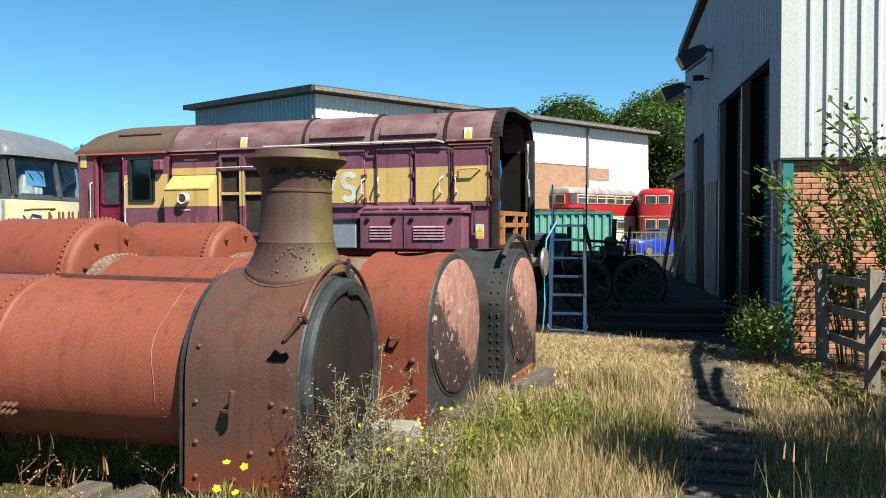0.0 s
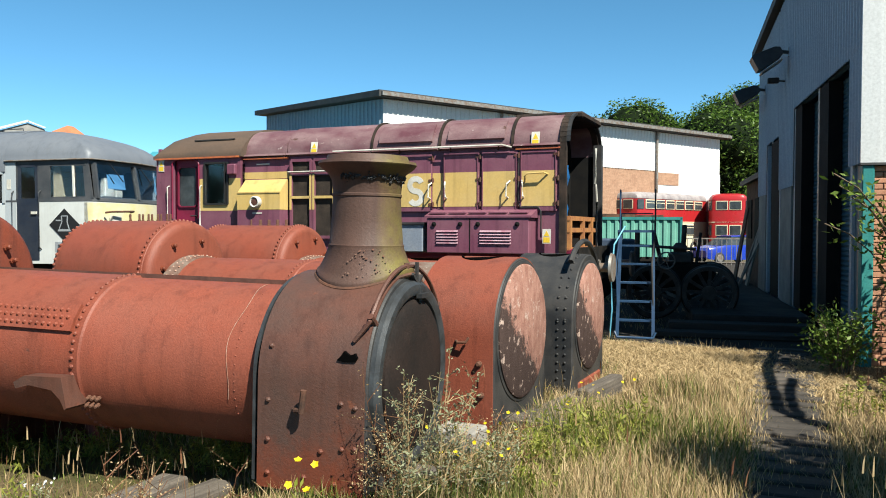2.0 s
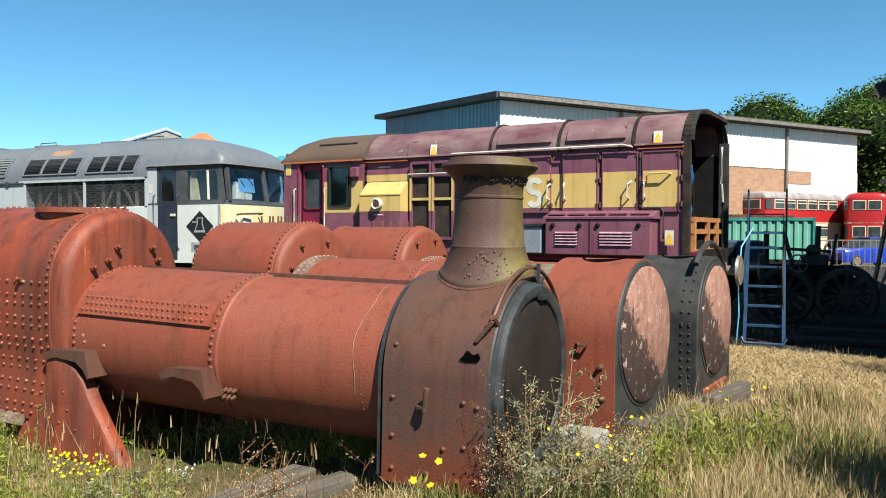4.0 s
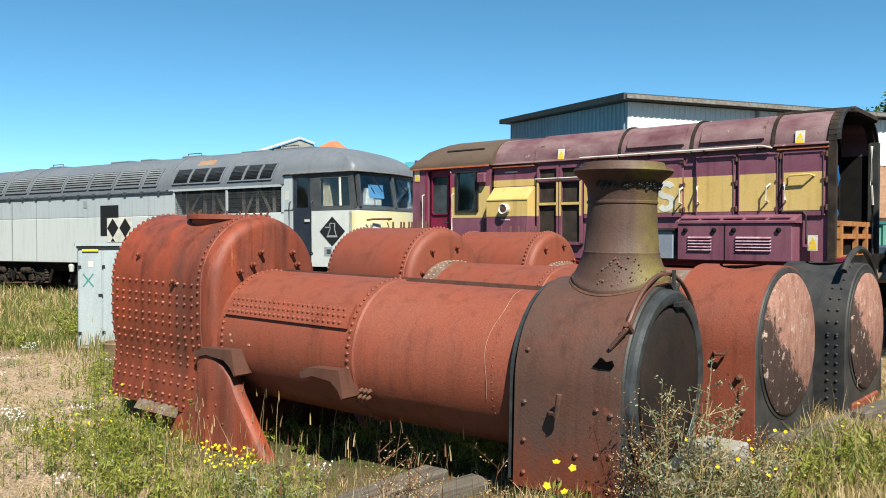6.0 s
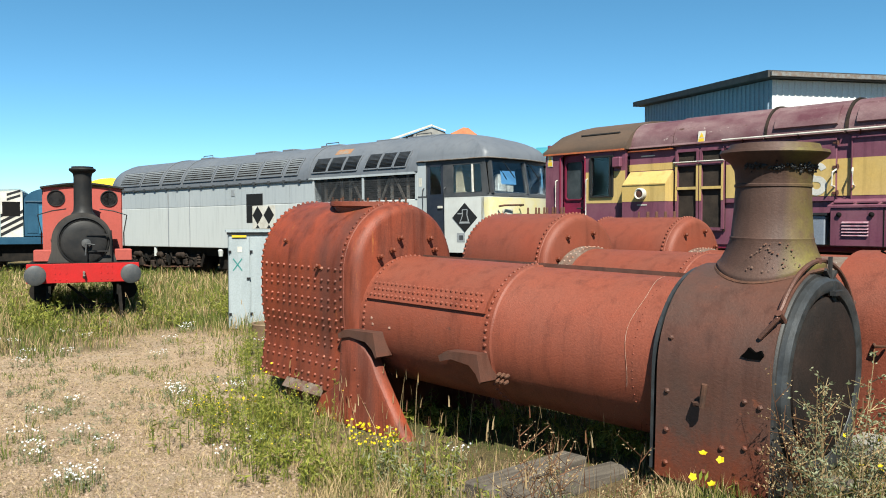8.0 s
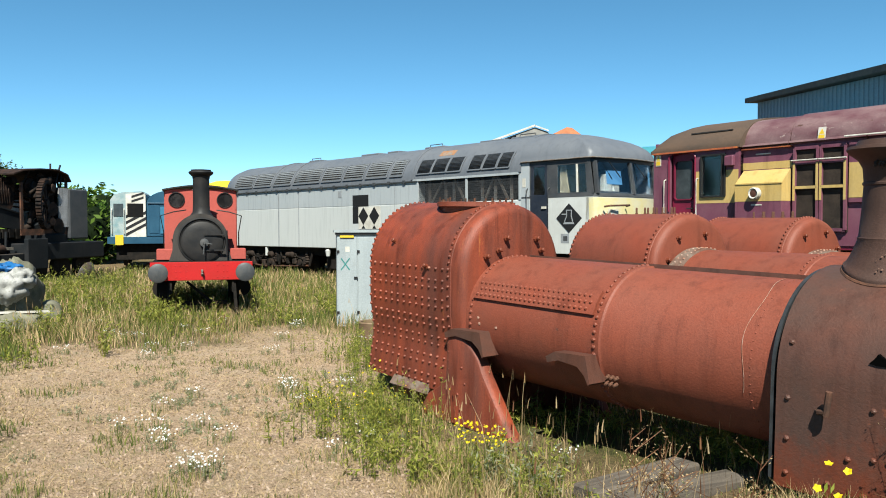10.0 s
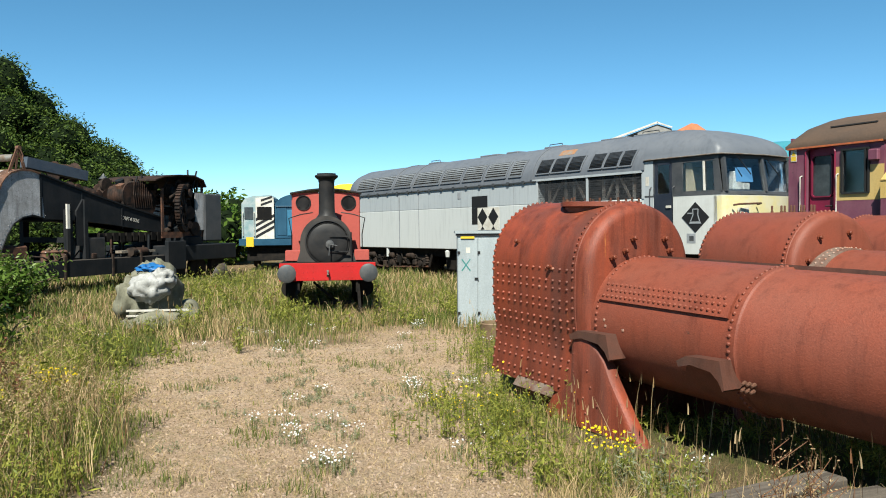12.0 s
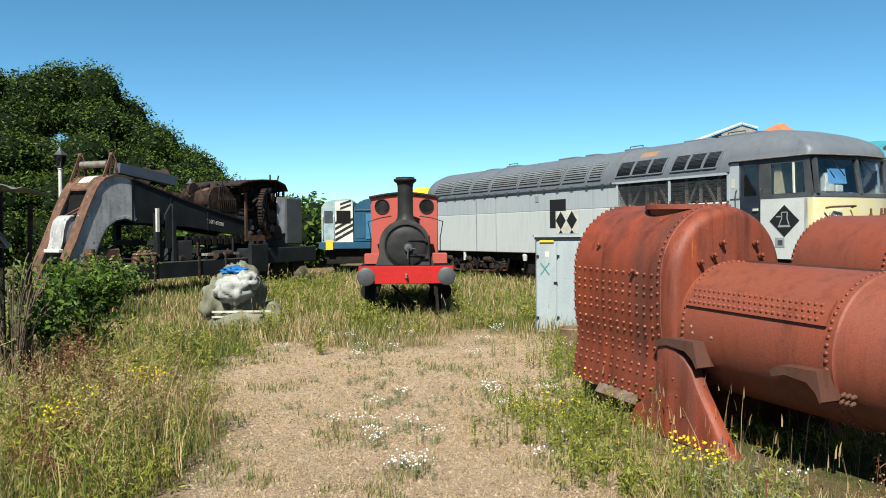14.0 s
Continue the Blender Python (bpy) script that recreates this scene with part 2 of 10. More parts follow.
def arch_band(sh, x0, x1, half, zc, z0, thick, steps=24):
    """A bent plate that follows the arch."""
    o, i = arch(half, zc, z0, steps), arch(half - thick, zc, z0, steps)
    ring = o + i[::-1]
    n = len(ring)
    sh.sweep([[(x0, p, q) for p, q in ring], [(x1, p, q) for p, q in ring]], caps=False)
    k = len(o)
    base = len(sh.v) - 2 * n
    for e in range(2):
        for a in range(k - 1):
            f = (base + e * n + a, base + e * n + a + 1, base + e * n + n - 2 - a, base + e * n + n - 1 - a)
            sh.f.append(f if e == 0 else f[::-1])
    return sh


def rivet_ring(sh, x, r, zc, a0, a1, count, size, axis_n=None):
    for i in range(count):
        a = radians(a0 + (a1 - a0) * i / max(1, count - 1))
        n = (0, math.cos(a), math.sin(a))
        sh.dome((x, r * n[1], zc + r * n[2]), n, size, size * 0.7)


def firebox(b, x0, x1, half, zc, z0, mat, label, near_rows=True, flange=0.10):
    """A round-topped outer firebox with flanged edges, rows of stay heads and rivets."""
    sh = Shape()
    secs = []
    for x, k in ((x0, 0.955), (x0 + 0.02, 0.985), (x0 + 0.06, 1.0), (x1 - flange, 1.0), (x1 - flange + 0.006, 0.988), (x1 - flange * 0.55, 0.982), (x1 - flange * 0.25, 0.955), (x1 - flange * 0.06, 0.90), (x1, 0.84)):
        pts = []
        outline = [(half, z0 + (zc - z0) * k_ / 9) for k_ in range(9)] + arc(0, zc, half, 0, 180, 30) + [(-half, zc - (zc - z0) * k_ / 9) for k_ in range(1, 10)]
        for p, q in outline:
            waist = 1.0 - 0.07 * math.exp(-((q - 0.42) / 0.22) ** 2) if q < zc else 1.0
            pts.append((x, p * k * waist, zc + (q - zc) * (k if q > zc else 1)))
        secs.append(pts)
    sh.sweep(secs)
    fb = part("firebox", sh, mat, b, label)
    rv, pale = Shape(), Shape()
    for x in (x0 + 0.05, x1 - flange - 0.03):
        for i in range(34):
            a = radians(2 + 176 * i / 33)
            n = (0, math.cos(a), math.sin(a))
            rv.dome((x, half * n[1], zc + half * n[2]), n, 0.019, 0.017)
        for i in range(12):
            z = zc - 0.05 - (zc - z0 - 0.12) * i / 11
            w = 1.0 - 0.07 * math.exp(-((z - 0.42) / 0.22) ** 2)
            for s in (-1, 1):
                rv.dome((x, s * half * w, z), (0, s, 0), 0.019, 0.017)
    if near_rows:
        rows, cols = 13, 12
        for r in range(rows):
            z = zc + 0.02 - (zc + 0.02 - z0 - 0.04) * (r + 0.22 * (r % 2)) / (rows - 0.8)
            w = 1.0 - 0.07 * math.exp(-((z - 0.42) / 0.22) ** 2) if z < zc else math.sqrt(max(0.1, 1 - ((z - zc) / half) ** 2))
            for k in range(cols):
                x = x0 + 0.14 + (x1 - x0 - flange - 0.26) * k / (cols - 1)
                (pale if (r * 7 + k * 5 + r * k) % 9 == 0 else rv).dome((x, -half * w, z), (0, -1, 0), 0.0185, 0.017)
    part("rivets", rv, mat, fb, kind="stuff")
    if near_rows:
        part("rubbed_rivets", pale, RUST_PALE, fb, kind="stuff")
    return fb


def bolt_head(parent, p, n, r, mat, length=0.03):
    q = Vector(n).to_track_quat("Z", "Y").to_matrix().to_4x4()
    sh = Shape().lathe([(-0.01, r * 1.35), (0.012, r * 1.35), (0.014, r), (length, r), (length + 0.008, r * 0.7)], 8, "z")
    return part("bolt", sh, mat, parent, m=Matrix.Translation(p) @ q)


# flat black for solid patches that paint the shade inside holes
HOLE_SHADE = material("hole_shade_black", (0.003, 0.003, 0.003), None, None, 5, 40, 1.0, 0, 0, spec=0.0)
# the near boiler, complete with its chimney
B1 = frame_at(-0.774, 5.69, 0.0, -15.0, 1.0)
boiler = thing("boiler", B1, "red oxide riveted boiler with a tall brown chimney, among weeds", "boiler", "scrapped boilers")
ZA, RS, RB = 0.73, 0.69, 0.60
smokebox = part("smokebox", arch_band(Shape(), -0.77, 0.0, RS, ZA, 0.02, 0.02, 36), RUST_DARK, boiler, "brown rusted wrapper plate")
rv = Shape()
for z in (0.12, 0.34, 0.6):
    for x in (-0.69, -0.06):
        rv.dome((x, -RS, z), (0, -1, 0), 0.02, 0.016)
for x, z in ((-0.69, 0.95), (-0.3, 0.3), (-0.16, 0.62), (-0.42, 0.12), (-0.2, 0.1), (-0.15, 0.33)):
    a = math.asin(max(0, min(1, (z - ZA) / RS)))
    rv.dome((x, -RS * math.cos(a), z), (0, -math.cos(a), math.sin(a)), 0.02, 0.016)
part("rivets", rv, RUST_DARK, smokebox, kind="stuff")
front = Shape().sweep([[(x, p * k, ZA + (q - ZA) * k) for p, q in arch(RS - 0.012, ZA, 0.02, 36)] for x, k in ((-0.03, 1.0), (0.0, 1.0), (0.015, 0.985))])
part("front_plate", front, BLACK, boiler, "sooty black front plate")
ring = Shape().lathe([(0.01, 0.665), (0.045, 0.66), (0.07, 0.635), (0.075, 0.60), (0.06, 0.56), (0.045, 0.55), (0.03, 0.55)], 48, "x", pose(0, 0.01, ZA - 0.02))
part("door_ring", ring, GREY_RIM, boiler, "worn grey rounded rim")
door = Shape().lathe([(0.02, 0.53), (0.062, 0.525), (0.078, 0.50), (0.092, 0.3), (0.095, 0.001)], 48, "x", pose(0, 0.01, ZA - 0.02))
part("smokebox_door", door, DOOR_DARK, boiler, "dark pitted round smokebox door")
# courses of the barrel
part("barrel", Shape().lathe([(-4.12, RB + 0.012), (-2.36, RB + 0.012), (-2.35, RB), (-2.34, RB - 0.004), (-0.74, RB - 0.004)], 64, "x", pose(0, 0, ZA - 0.03)), RUST, boiler)
rv = Shape()
for x, r in ((-4.00, RB + 0.012), (-2.41, RB + 0.012), (-1.02, RB - 0.004)):
    rivet_ring(rv, x, r, ZA - 0.03, 0, 360, 64, 0.02 if x < -2 else 0.006)
for k, (row, ang) in enumerate(((0, 155.0), (1, 149.6), (2, 144.2))):
    for i in range(24):
        a = radians(ang)
        n = (0, math.cos(a), math.sin(a))
        rv.dome((-3.93 + 1.46 * (i + 0.5 * (k % 2)) / 24, (RB + 0.036) * n[1], ZA - 0.03 + (RB + 0.036) * n[2]), n, 0.019, 0.017)
part("rivets", rv, RUST, boiler, kind="stuff")
lap = Shape()
a0, a1 = 139, 159
lap.sweep([[(x, r * math.cos(radians(a)), ZA - 0.03 + r * math.sin(radians(a))) for a in [a0 + (a1 - a0) * i / 6 for i in range(7)] for r in (RB + 0.038,)] + [(x, (RB + 0.005) * math.cos(radians(a)), ZA - 0.03 + (RB + 0.005) * math.sin(radians(a))) for a in [a1 - (a1 - a0) * i / 6 for i in range(7)]] for x in (-3.98, -2.44)])
part("lap_strap", lap, RUST, boiler)
ridge = Shape().sweep([[(x, r * math.cos(radians(a)), ZA - 0.03 + r * math.sin(radians(a))) for r, a in ((RB - 0.01, 80), (RB + 0.03, 80), (RB + 0.03, 84), (RB - 0.01, 84))] for x in (-3.9, -0.76)])
part("seam_ridge", ridge, RUST_DARK, boiler)
part("chalk_line", Shape().pipe([(-1.08 + 0.02 * math.sin(a * 0.11), (RB + 0.002) * math.cos(radians(a)), ZA - 0.03 + (RB + 0.002) * math.sin(radians(a))) for a in range(95, 200, 5)], 0.0016, 5), CHALK, boiler, "chalk line drawn round the barrel")
for x, a in ((-3.88, 176), (-3.86, 181), (-3.62, 182)):
    part("chalk_mark", Shape().box(-0.012, 0.012, -0.004, 0.004, -0.01, 0.01), CHALK, boiler, m=pose(x, (RB + 0.013) * math.cos(radians(a)), ZA - 0.03 + (RB + 0.013) * math.sin(radians(a)), 0, 30 * math.sin(x * 40), 0))
firebox(boiler, -5.74, -4.06, 0.69, 1.16, -0.05, RUST_FIREBOX, "", True, 0.17)
for p, n in (((-4.05, -0.12, 1.49), (1, 0, 0.2)), ((-4.05, 0.29, 1.48), (1, 0, 0.2)), ((-4.05, -0.22, 1.37), (1, 0, 0.2)), ((-4.05, -0.38, 1.31), (1, 0, 0.2)), ((-4.05, 0.36, 1.36), (1, 0, 0.2)), ((-4.62, -0.69, 1.19), (0.1, -1, 0.35)), ((-5.28, -0.63, 1.42), (0, -0.9, 0.4))):
    bolt_head(boiler, p, n, 0.022, RUST_DARK, 0.05)
dome = Shape().lathe([(1.70, 0.36), (1.80, 0.37), (1.81, 0.42), (1.855, 0.42), (1.86, 0.34), (1.85, 0.01)], 40, "z", pose(-4.68, 0, 0))
seat = part("dome_seat", dome, RUST, boiler, "rusty flange ring with upright studs")
st = Shape()
for i in range(26):
    a = 2 * math.pi * i / 26
    st.rod((-4.68 + 0.39 * math.cos(a), 0.39 * math.sin(a), 1.85), (-4.68 + 0.39 * math.cos(a), 0.39 * math.sin(a), 1.885 + 0.02 * math.sin(i * 2.3)), 0.011, 6)
part("studs", st, RUST_DEEP, seat, kind="stuff")
# skirt of the throat plate and foundation lip
leg_line = [(-4.74, -0.34), (-3.22, -0.34), (-3.34, -0.22), (-3.68, 0.22), (-3.76, 0.36), (-3.88, 0.48), (-4.02, 0.56), (-4.20, 0.58), (-4.26, 0.50), (-4.28, 0.12), (-4.40, 0.0), (-4.62, -0.12)]
mid_x, mid_z = -4.0, 0.05
for near in (1, -1):
    leg = Shape().sweep([[(mid_x + (x - mid_x) * k, -near * y, mid_z + (z - mid_z) * (1 - (1 - k) * 0.5)) for x, z in leg_line] for y, k in ((0.58, 0.97), (0.63, 1.0), (0.675, 0.985), (0.70, 0.94), (0.712, 0.86))][::near])
    leg_ob = part("throat_leg", leg, RUST_FIREBOX, boiler)
    if near == 1:
        rv = Shape()
        for i in range(9):
            rv.dome((-4.215, -0.70, 0.46 - 0.085 * i), (0, -1, 0), 0.016, 0.014)
        for i in range(8):
            rv.dome((-3.72 + 0.045 * i, -0.70, 0.14 - 0.055 * i), (0.2, -1, 0), 0.014, 0.012)
        for i, (x, z) in enumerate(((-4.0, 0.25), (-3.95, 0.1), (-4.06, -0.02), (-3.85, -0.06), (-4.02, -0.16))):
            rv.dome((x, -0.71, z), (0, -1, 0), 0.015, 0.012)
        part("rivets", rv, RUST_FIREBOX, leg_ob, kind="stuff")
part("foundation_lip", Shape().prism([(-0.755, -0.10), (-0.71, -0.115), (-0.66, -0.03), (-0.68, 0.0)], -5.2, -4.56, "x"), LAGGING, boiler, "worn pale lip of the foundation ring")
part("grate_box", Shape().box(-5.5, -4.3, -0.5, 0.5, -0.30, 0.02), RUST_DARK, boiler)
part("throat_plate", Shape().box(-4.12, -4.06, -0.60, 0.60, -0.30, 0.45), RUST_DARK, boiler, "shaded throat plate under the barrel")
for x, z, w in ((-4.26, 0.56, 0.60), (-2.84, 0.54, 0.50)):
    br = Shape().prism([(x, z), (x + w * 0.2, z + 0.055), (x + w * 0.90, z + 0.07), (x + w, z - 0.15), (x + w * 0.97, z - 0.165), (x + w * 0.88, z - 0.09), (x + w * 0.72, z - 0.03), (x + w * 0.3, z - 0.01), (x + 0.02, z - 0.045)], -0.73, -0.50, "y")
    part("bracket", br, RUST_DARK, boiler)
    part("bracket_web", Shape().prism([(x + 0.10, z - 0.02), (x + w * 0.85, z - 0.04), (x + w * 0.85, z + 0.05), (x + 0.10, z + 0.03)], -0.68, -0.52, "y"), RUST, boiler)
for i in range(6):
    bolt_head(boiler, (-2.30 + 0.045 * (i % 3), -0.55 - 0.01 * (i // 3), 0.44 - 0.05 * (i // 3)), (0.2, -1, -0.2), 0.013, RUST_DEEP, 0.03)
# chimney
CX = -0.325
prof = [(1.39, 0.345), (1.44, 0.352), (1.455, 0.348), (1.463, 0.335), (1.49, 0.318), (1.53, 0.297), (1.60, 0.270), (1.615, 0.272), (1.625, 0.264), (1.80, 0.25), (1.955, 0.243), (1.96, 0.25), (1.975, 0.25), (1.98, 0.243), (2.07, 0.252), (2.12, 0.28), (2.16, 0.335), (2.185, 0.352), (2.205, 0.345), (2.21, 0.30), (2.245, 0.285), (2.25, 0.25), (2.0, 0.20), (1.4, 0.19)]
ch = Shape()
rings = []
for z, r in prof:
    ring_pts = []
    for i in range(48):
        a = 2 * math.pi * i / 48
        y = r * math.sin(a)
        drop = 0.0
        if z < 1.62:
            drop = (RS - math.sqrt(RS * RS - min(y * y, 0.3))) * min(1.0, (1.62 - z) / 0.14)
        ring_pts.append((CX + r * math.cos(a), y, z + 0.075 * 0 - drop))
    rings.append(ring_pts)
ch.sweep(rings, caps=False)
CHIM = material("rusty_mossy_chimney_iron", (0.105, 0.051, 0.036), (0.065, 0.041, 0.033), (0.135, 0.068, 0.042), 2.2, 60, 0.65, 0.05, 0.3, 0.55, 0.14, (1, 1, 0.3), edge=0.22, runs=0.5, scuff=(0.22, 0.13, 0.08), growth=((0.17, 0.145, 0.028), 0, -0.17, -0.05, 0.8))
part("chimney", ch, CHIM, boiler, "tall flared chimney with moss stains")
random.seed(6)
lich, chips = Shape(), Shape()
for i in range(46):
    a, z = radians(random.uniform(-95, -35)), random.uniform(1.47, 1.60)
    r = 0.345 - 0.62 * (z - 1.46) + 0.9 * (z - 1.46) ** 2 + 0.004
    n = Vector((math.cos(a), math.sin(a), 0.5)).normalized()
    drop = (RS - math.sqrt(RS * RS - (r * math.sin(a)) ** 2)) * min(1.0, (1.62 - z) / 0.14)
    lich.dome((CX + r * math.cos(a), r * math.sin(a), z - drop), n, random.uniform(0.003, 0.009), 0.001, random.choice((5, 6, 7)))
for i in range(120):
    a, z = radians(random.uniform(-110, 20)), random.gauss(2.085, 0.012)
    r = 0.258 + max(0.0, z - 2.07) * 0.55
    chips.dome((CX + r * math.cos(a), r * math.sin(a), z), (math.cos(a), math.sin(a), random.uniform(-0.8, 0.2)), random.uniform(0.005, 0.013), random.uniform(0.004, 0.012), random.choice((4, 5, 6)))
part("lichen", lich, LAGGING, boiler, "pale lichen spots on the chimney foot", kind="stuff")
part("flaking_scale", chips, BLACK, boiler, "dark flaking scale under the chimney lip", kind="stuff")
part("foot_ring", Shape().pipe([(CX + 0.352 * math.cos(a), 0.352 * math.sin(a), 1.418 - (RS - math.sqrt(RS * RS - (0.352 * math.sin(a)) ** 2))) for a in [2 * math.pi * i / 48 for i in range(49)]], 0.014, 6), RUST_DEEP, boiler)
part("wrapper_edge", arch_band(Shape(), -0.825, -0.80, RS - 0.025, ZA, 0.05, 0.05, 36), GREY_RIM, boiler, "thin grey edge behind the wrapper")
# handrail over the smokebox front
rail = [(-0.10, -0.70 * math.cos(radians(24)), ZA + 0.70 * math.sin(radians(24)))] + [(0.0, -0.745 * math.cos(radians(a)), ZA + 0.745 * math.sin(radians(a))) for a in range(34, 152, 6)]
hr = part("handrail", Shape().pipe(rail, 0.016), RUST_DARK, boiler)
for a in (36, 88, 146):
    part("knob", Shape().rod((0.0, -0.66 * math.cos(radians(a)), ZA + 0.66 * math.sin(radians(a))), (0.0, -0.765 * math.cos(radians(a)), ZA + 0.765 * math.sin(radians(a))), 0.022), RUST_DARK, hr)
part("lamp_iron", Shape().box(0.03, 0.045, 0.06, 0.10, 1.34, 1.50).bar((0.04, -0.02, 1.42), (0.04, 0.08, 1.34), 0.03, 0.02).bar((0.04, 0.16, 1.40), (0.04, 0.08, 1.34), 0.03, 0.02), BLACK, boiler)
part("door_catch", Shape().box(0.07, 0.11, 0.0, 0.16, 1.25, 1.28).rod((0.06, 0.08, 1.20), (0.06, 0.08, 1.34), 0.022), BLACK, boiler)
# a solid black plate on the wrapper, no real hole
part("torn_hole", Shape().prism([(-0.20, 0.895), (-0.15, 0.885), (-0.07, 0.89), (-0.055, 0.915), (-0.075, 0.945), (-0.11, 0.93), (-0.15, 0.955), (-0.17, 0.925)], -0.682, -0.60, "y"), HOLE_SHADE, boiler, "jagged black plate painting the dark of a torn hole")
lv = Shape().pipe([(-0.50, -0.68, 0.55), (-0.46, -0.74, 0.56), (-0.40, -0.76, 0.57)], 0.018).rod((-0.41, -0.755, 0.55), (-0.39, -0.76, 0.70), 0.02)
part("washout_valve", lv, RUST_DEEP, boiler, "bent rusty pipe stub")


def second_boiler(m, label, wrap_mat, plate_mat, disc_mat, fbx, fbhalf, fbz, barrel_r, zc, rs, disc_r, disc_z, straps=False):
    b = thing("boiler", m, label, "boiler", "scrapped boilers")
    sb = part("smokebox", arch_band(Shape(), -0.72, 0.0, rs, zc, 0.03, 0.02, 32), wrap_mat, b)
    part("front_plate", Shape().sweep([[(x, p * k, zc + (q - zc) * k) for p, q in arch(rs - 0.01, zc, 0.03, 32)] for x, k in ((-0.03, 1.0), (0.0, 1.0), (0.012, 0.985))]), plate_mat, b, "sooty black front plate")
    part("rim", Shape().lathe([(0.0, disc_r + 0.03), (0.02, disc_r + 0.025), (0.025, disc_r), (0.0, disc_r - 0.01)], 40, "x", pose(0, 0, disc_z)), BLACK, b)
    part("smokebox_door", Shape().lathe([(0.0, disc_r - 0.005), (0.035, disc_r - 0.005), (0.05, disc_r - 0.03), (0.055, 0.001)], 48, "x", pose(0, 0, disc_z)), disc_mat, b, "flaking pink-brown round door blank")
    part("barrel", Shape().lathe([(fbx + 0.02, barrel_r + 0.01), (-2.2, barrel_r + 0.01), (-2.19, barrel_r), (-0.70, barrel_r)], 56, "x", pose(0, 0, zc + 0.02)), RUST, b)
    rv = Shape()
    for x in (fbx + 0.12, -2.25, -0.9):
        rivet_ring(rv, x, barrel_r + (0.01 if x < -2.2 else 0), zc + 0.02, 0, 180, 34, 0.015)
    part("rivets", rv, RUST, b, kind="stuff")
    part("lagging_ring", Shape().lathe([(fbx + 0.03, barrel_r + 0.035), (fbx + 0.10, barrel_r + 0.03), (fbx + 0.20, barrel_r + 0.024), (fbx + 0.21, barrel_r)], 56, "x", pose(0, 0, zc + 0.02)), LAGGING, b, "crusted pale lagging ring")
    lg = Shape()
    for k in range(2):
        rivet_ring(lg, fbx + 0.08 + 0.08 * k, barrel_r + 0.03, zc + 0.02, 20, 200, 30, 0.012)
    part("lagging_rivets", lg, CHALK, b, kind="stuff")
    part("collar", Shape().lathe([(-1.20, barrel_r - 0.01), (-1.18, barrel_r + 0.014), (-0.72, barrel_r + 0.014)], 56, "x", pose(0, 0, zc + 0.02)), LAGGING, b, "pale grey collar plate")
    hole = [(0.20 * math.cos(2 * math.pi * i / 24), 0.20 * math.sin(2 * math.pi * i / 24)) for i in range(24)]
    on_top = lambda p, q, d: (-0.36 + p, q, zc + math.sqrt(rs * rs - q * q) + d)
    # closed black disc; the hole's inner shade is only its colour
    part("chimney_hole", Shape().sweep([[on_top(p, q, -0.02) for p, q in hole], [on_top(p, q, 0.006) for p, q in hole]]), HOLE_SHADE, b, "black disc painting the dark of the hole where the chimney stood")
    firebox(b, fbx - 1.45, fbx, fbhalf, fbz, 0.0, RUST, "", False)
    for y, z in ((-0.42, 0.12), (-0.26, 0.36), (0.16, 0.40), (0.40, 0.2)):
        bolt_head(b, (fbx, y, fbz + z), (1, 0, 0.1), 0.022, RUST_DARK, 0.04)
    for i in range(9):
        bolt_head(b, (fbx - 0.9 + 0.07 * i, 0.12 * (i % 2), fbz + fbhalf), (0, 0, 1), 0.012, RUST_DEEP, 0.07)
    return b, sb


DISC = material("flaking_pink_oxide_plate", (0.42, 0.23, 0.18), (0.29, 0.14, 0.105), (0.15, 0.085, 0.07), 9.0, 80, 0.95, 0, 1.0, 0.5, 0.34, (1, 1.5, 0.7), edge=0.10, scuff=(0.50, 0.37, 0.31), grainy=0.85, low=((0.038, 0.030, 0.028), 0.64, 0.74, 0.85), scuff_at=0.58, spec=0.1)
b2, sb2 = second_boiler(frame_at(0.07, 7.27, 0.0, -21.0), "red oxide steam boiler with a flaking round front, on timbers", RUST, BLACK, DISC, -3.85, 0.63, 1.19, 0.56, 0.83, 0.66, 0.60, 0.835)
for x, z in ((-0.5, 0.62), (-0.12, 0.62), (-0.48, 0.36), (-0.1, 0.36), (-0.5, 0.1), (-0.12, 0.1)):
    bolt_head(b2, (x, -0.66, z), (0, -1, 0), 0.02, RUST_DEEP, 0.03)
part("hook", Shape().pipe([(-0.33, -0.66, 0.80), (-0.3, -0.70, 0.79), (-0.22, -0.71, 0.80), (-0.2, -0.70, 0.84)], 0.012), RUST_DEEP, b2)
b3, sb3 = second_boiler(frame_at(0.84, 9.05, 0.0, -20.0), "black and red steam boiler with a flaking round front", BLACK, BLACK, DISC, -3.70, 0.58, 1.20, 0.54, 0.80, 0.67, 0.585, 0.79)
rv = Shape()
for x in (-0.07, -0.15):
    for z in [0.1 + 0.085 * i for i in range(9)]:
        rv.dome((x, -0.67, z), (0, -1, 0), 0.016, 0.013)
    for i in range(9):
        a = radians(180 - 10 * i)
        rv.dome((x, 0.67 * math.cos(a), 0.80 + 0.67 * math.sin(a)), (0, math.cos(a), math.sin(a)), 0.016, 0.013)
part("rivets", rv, BLACK, sb3, kind="stuff")
part("hose", Shape().pipe([(-0.05, 0.78 * math.cos(radians(a)), 0.83 + 0.78 * math.sin(radians(a))) for a in range(35, 140, 7)], 0.03), BLACK, b3, "black rubber hose hung over the top")
part("ash_pan", Shape().box(-0.6, 0.03, -0.45, 0.5, 0.0, 0.12, bevel=0.02), RUST, b3)

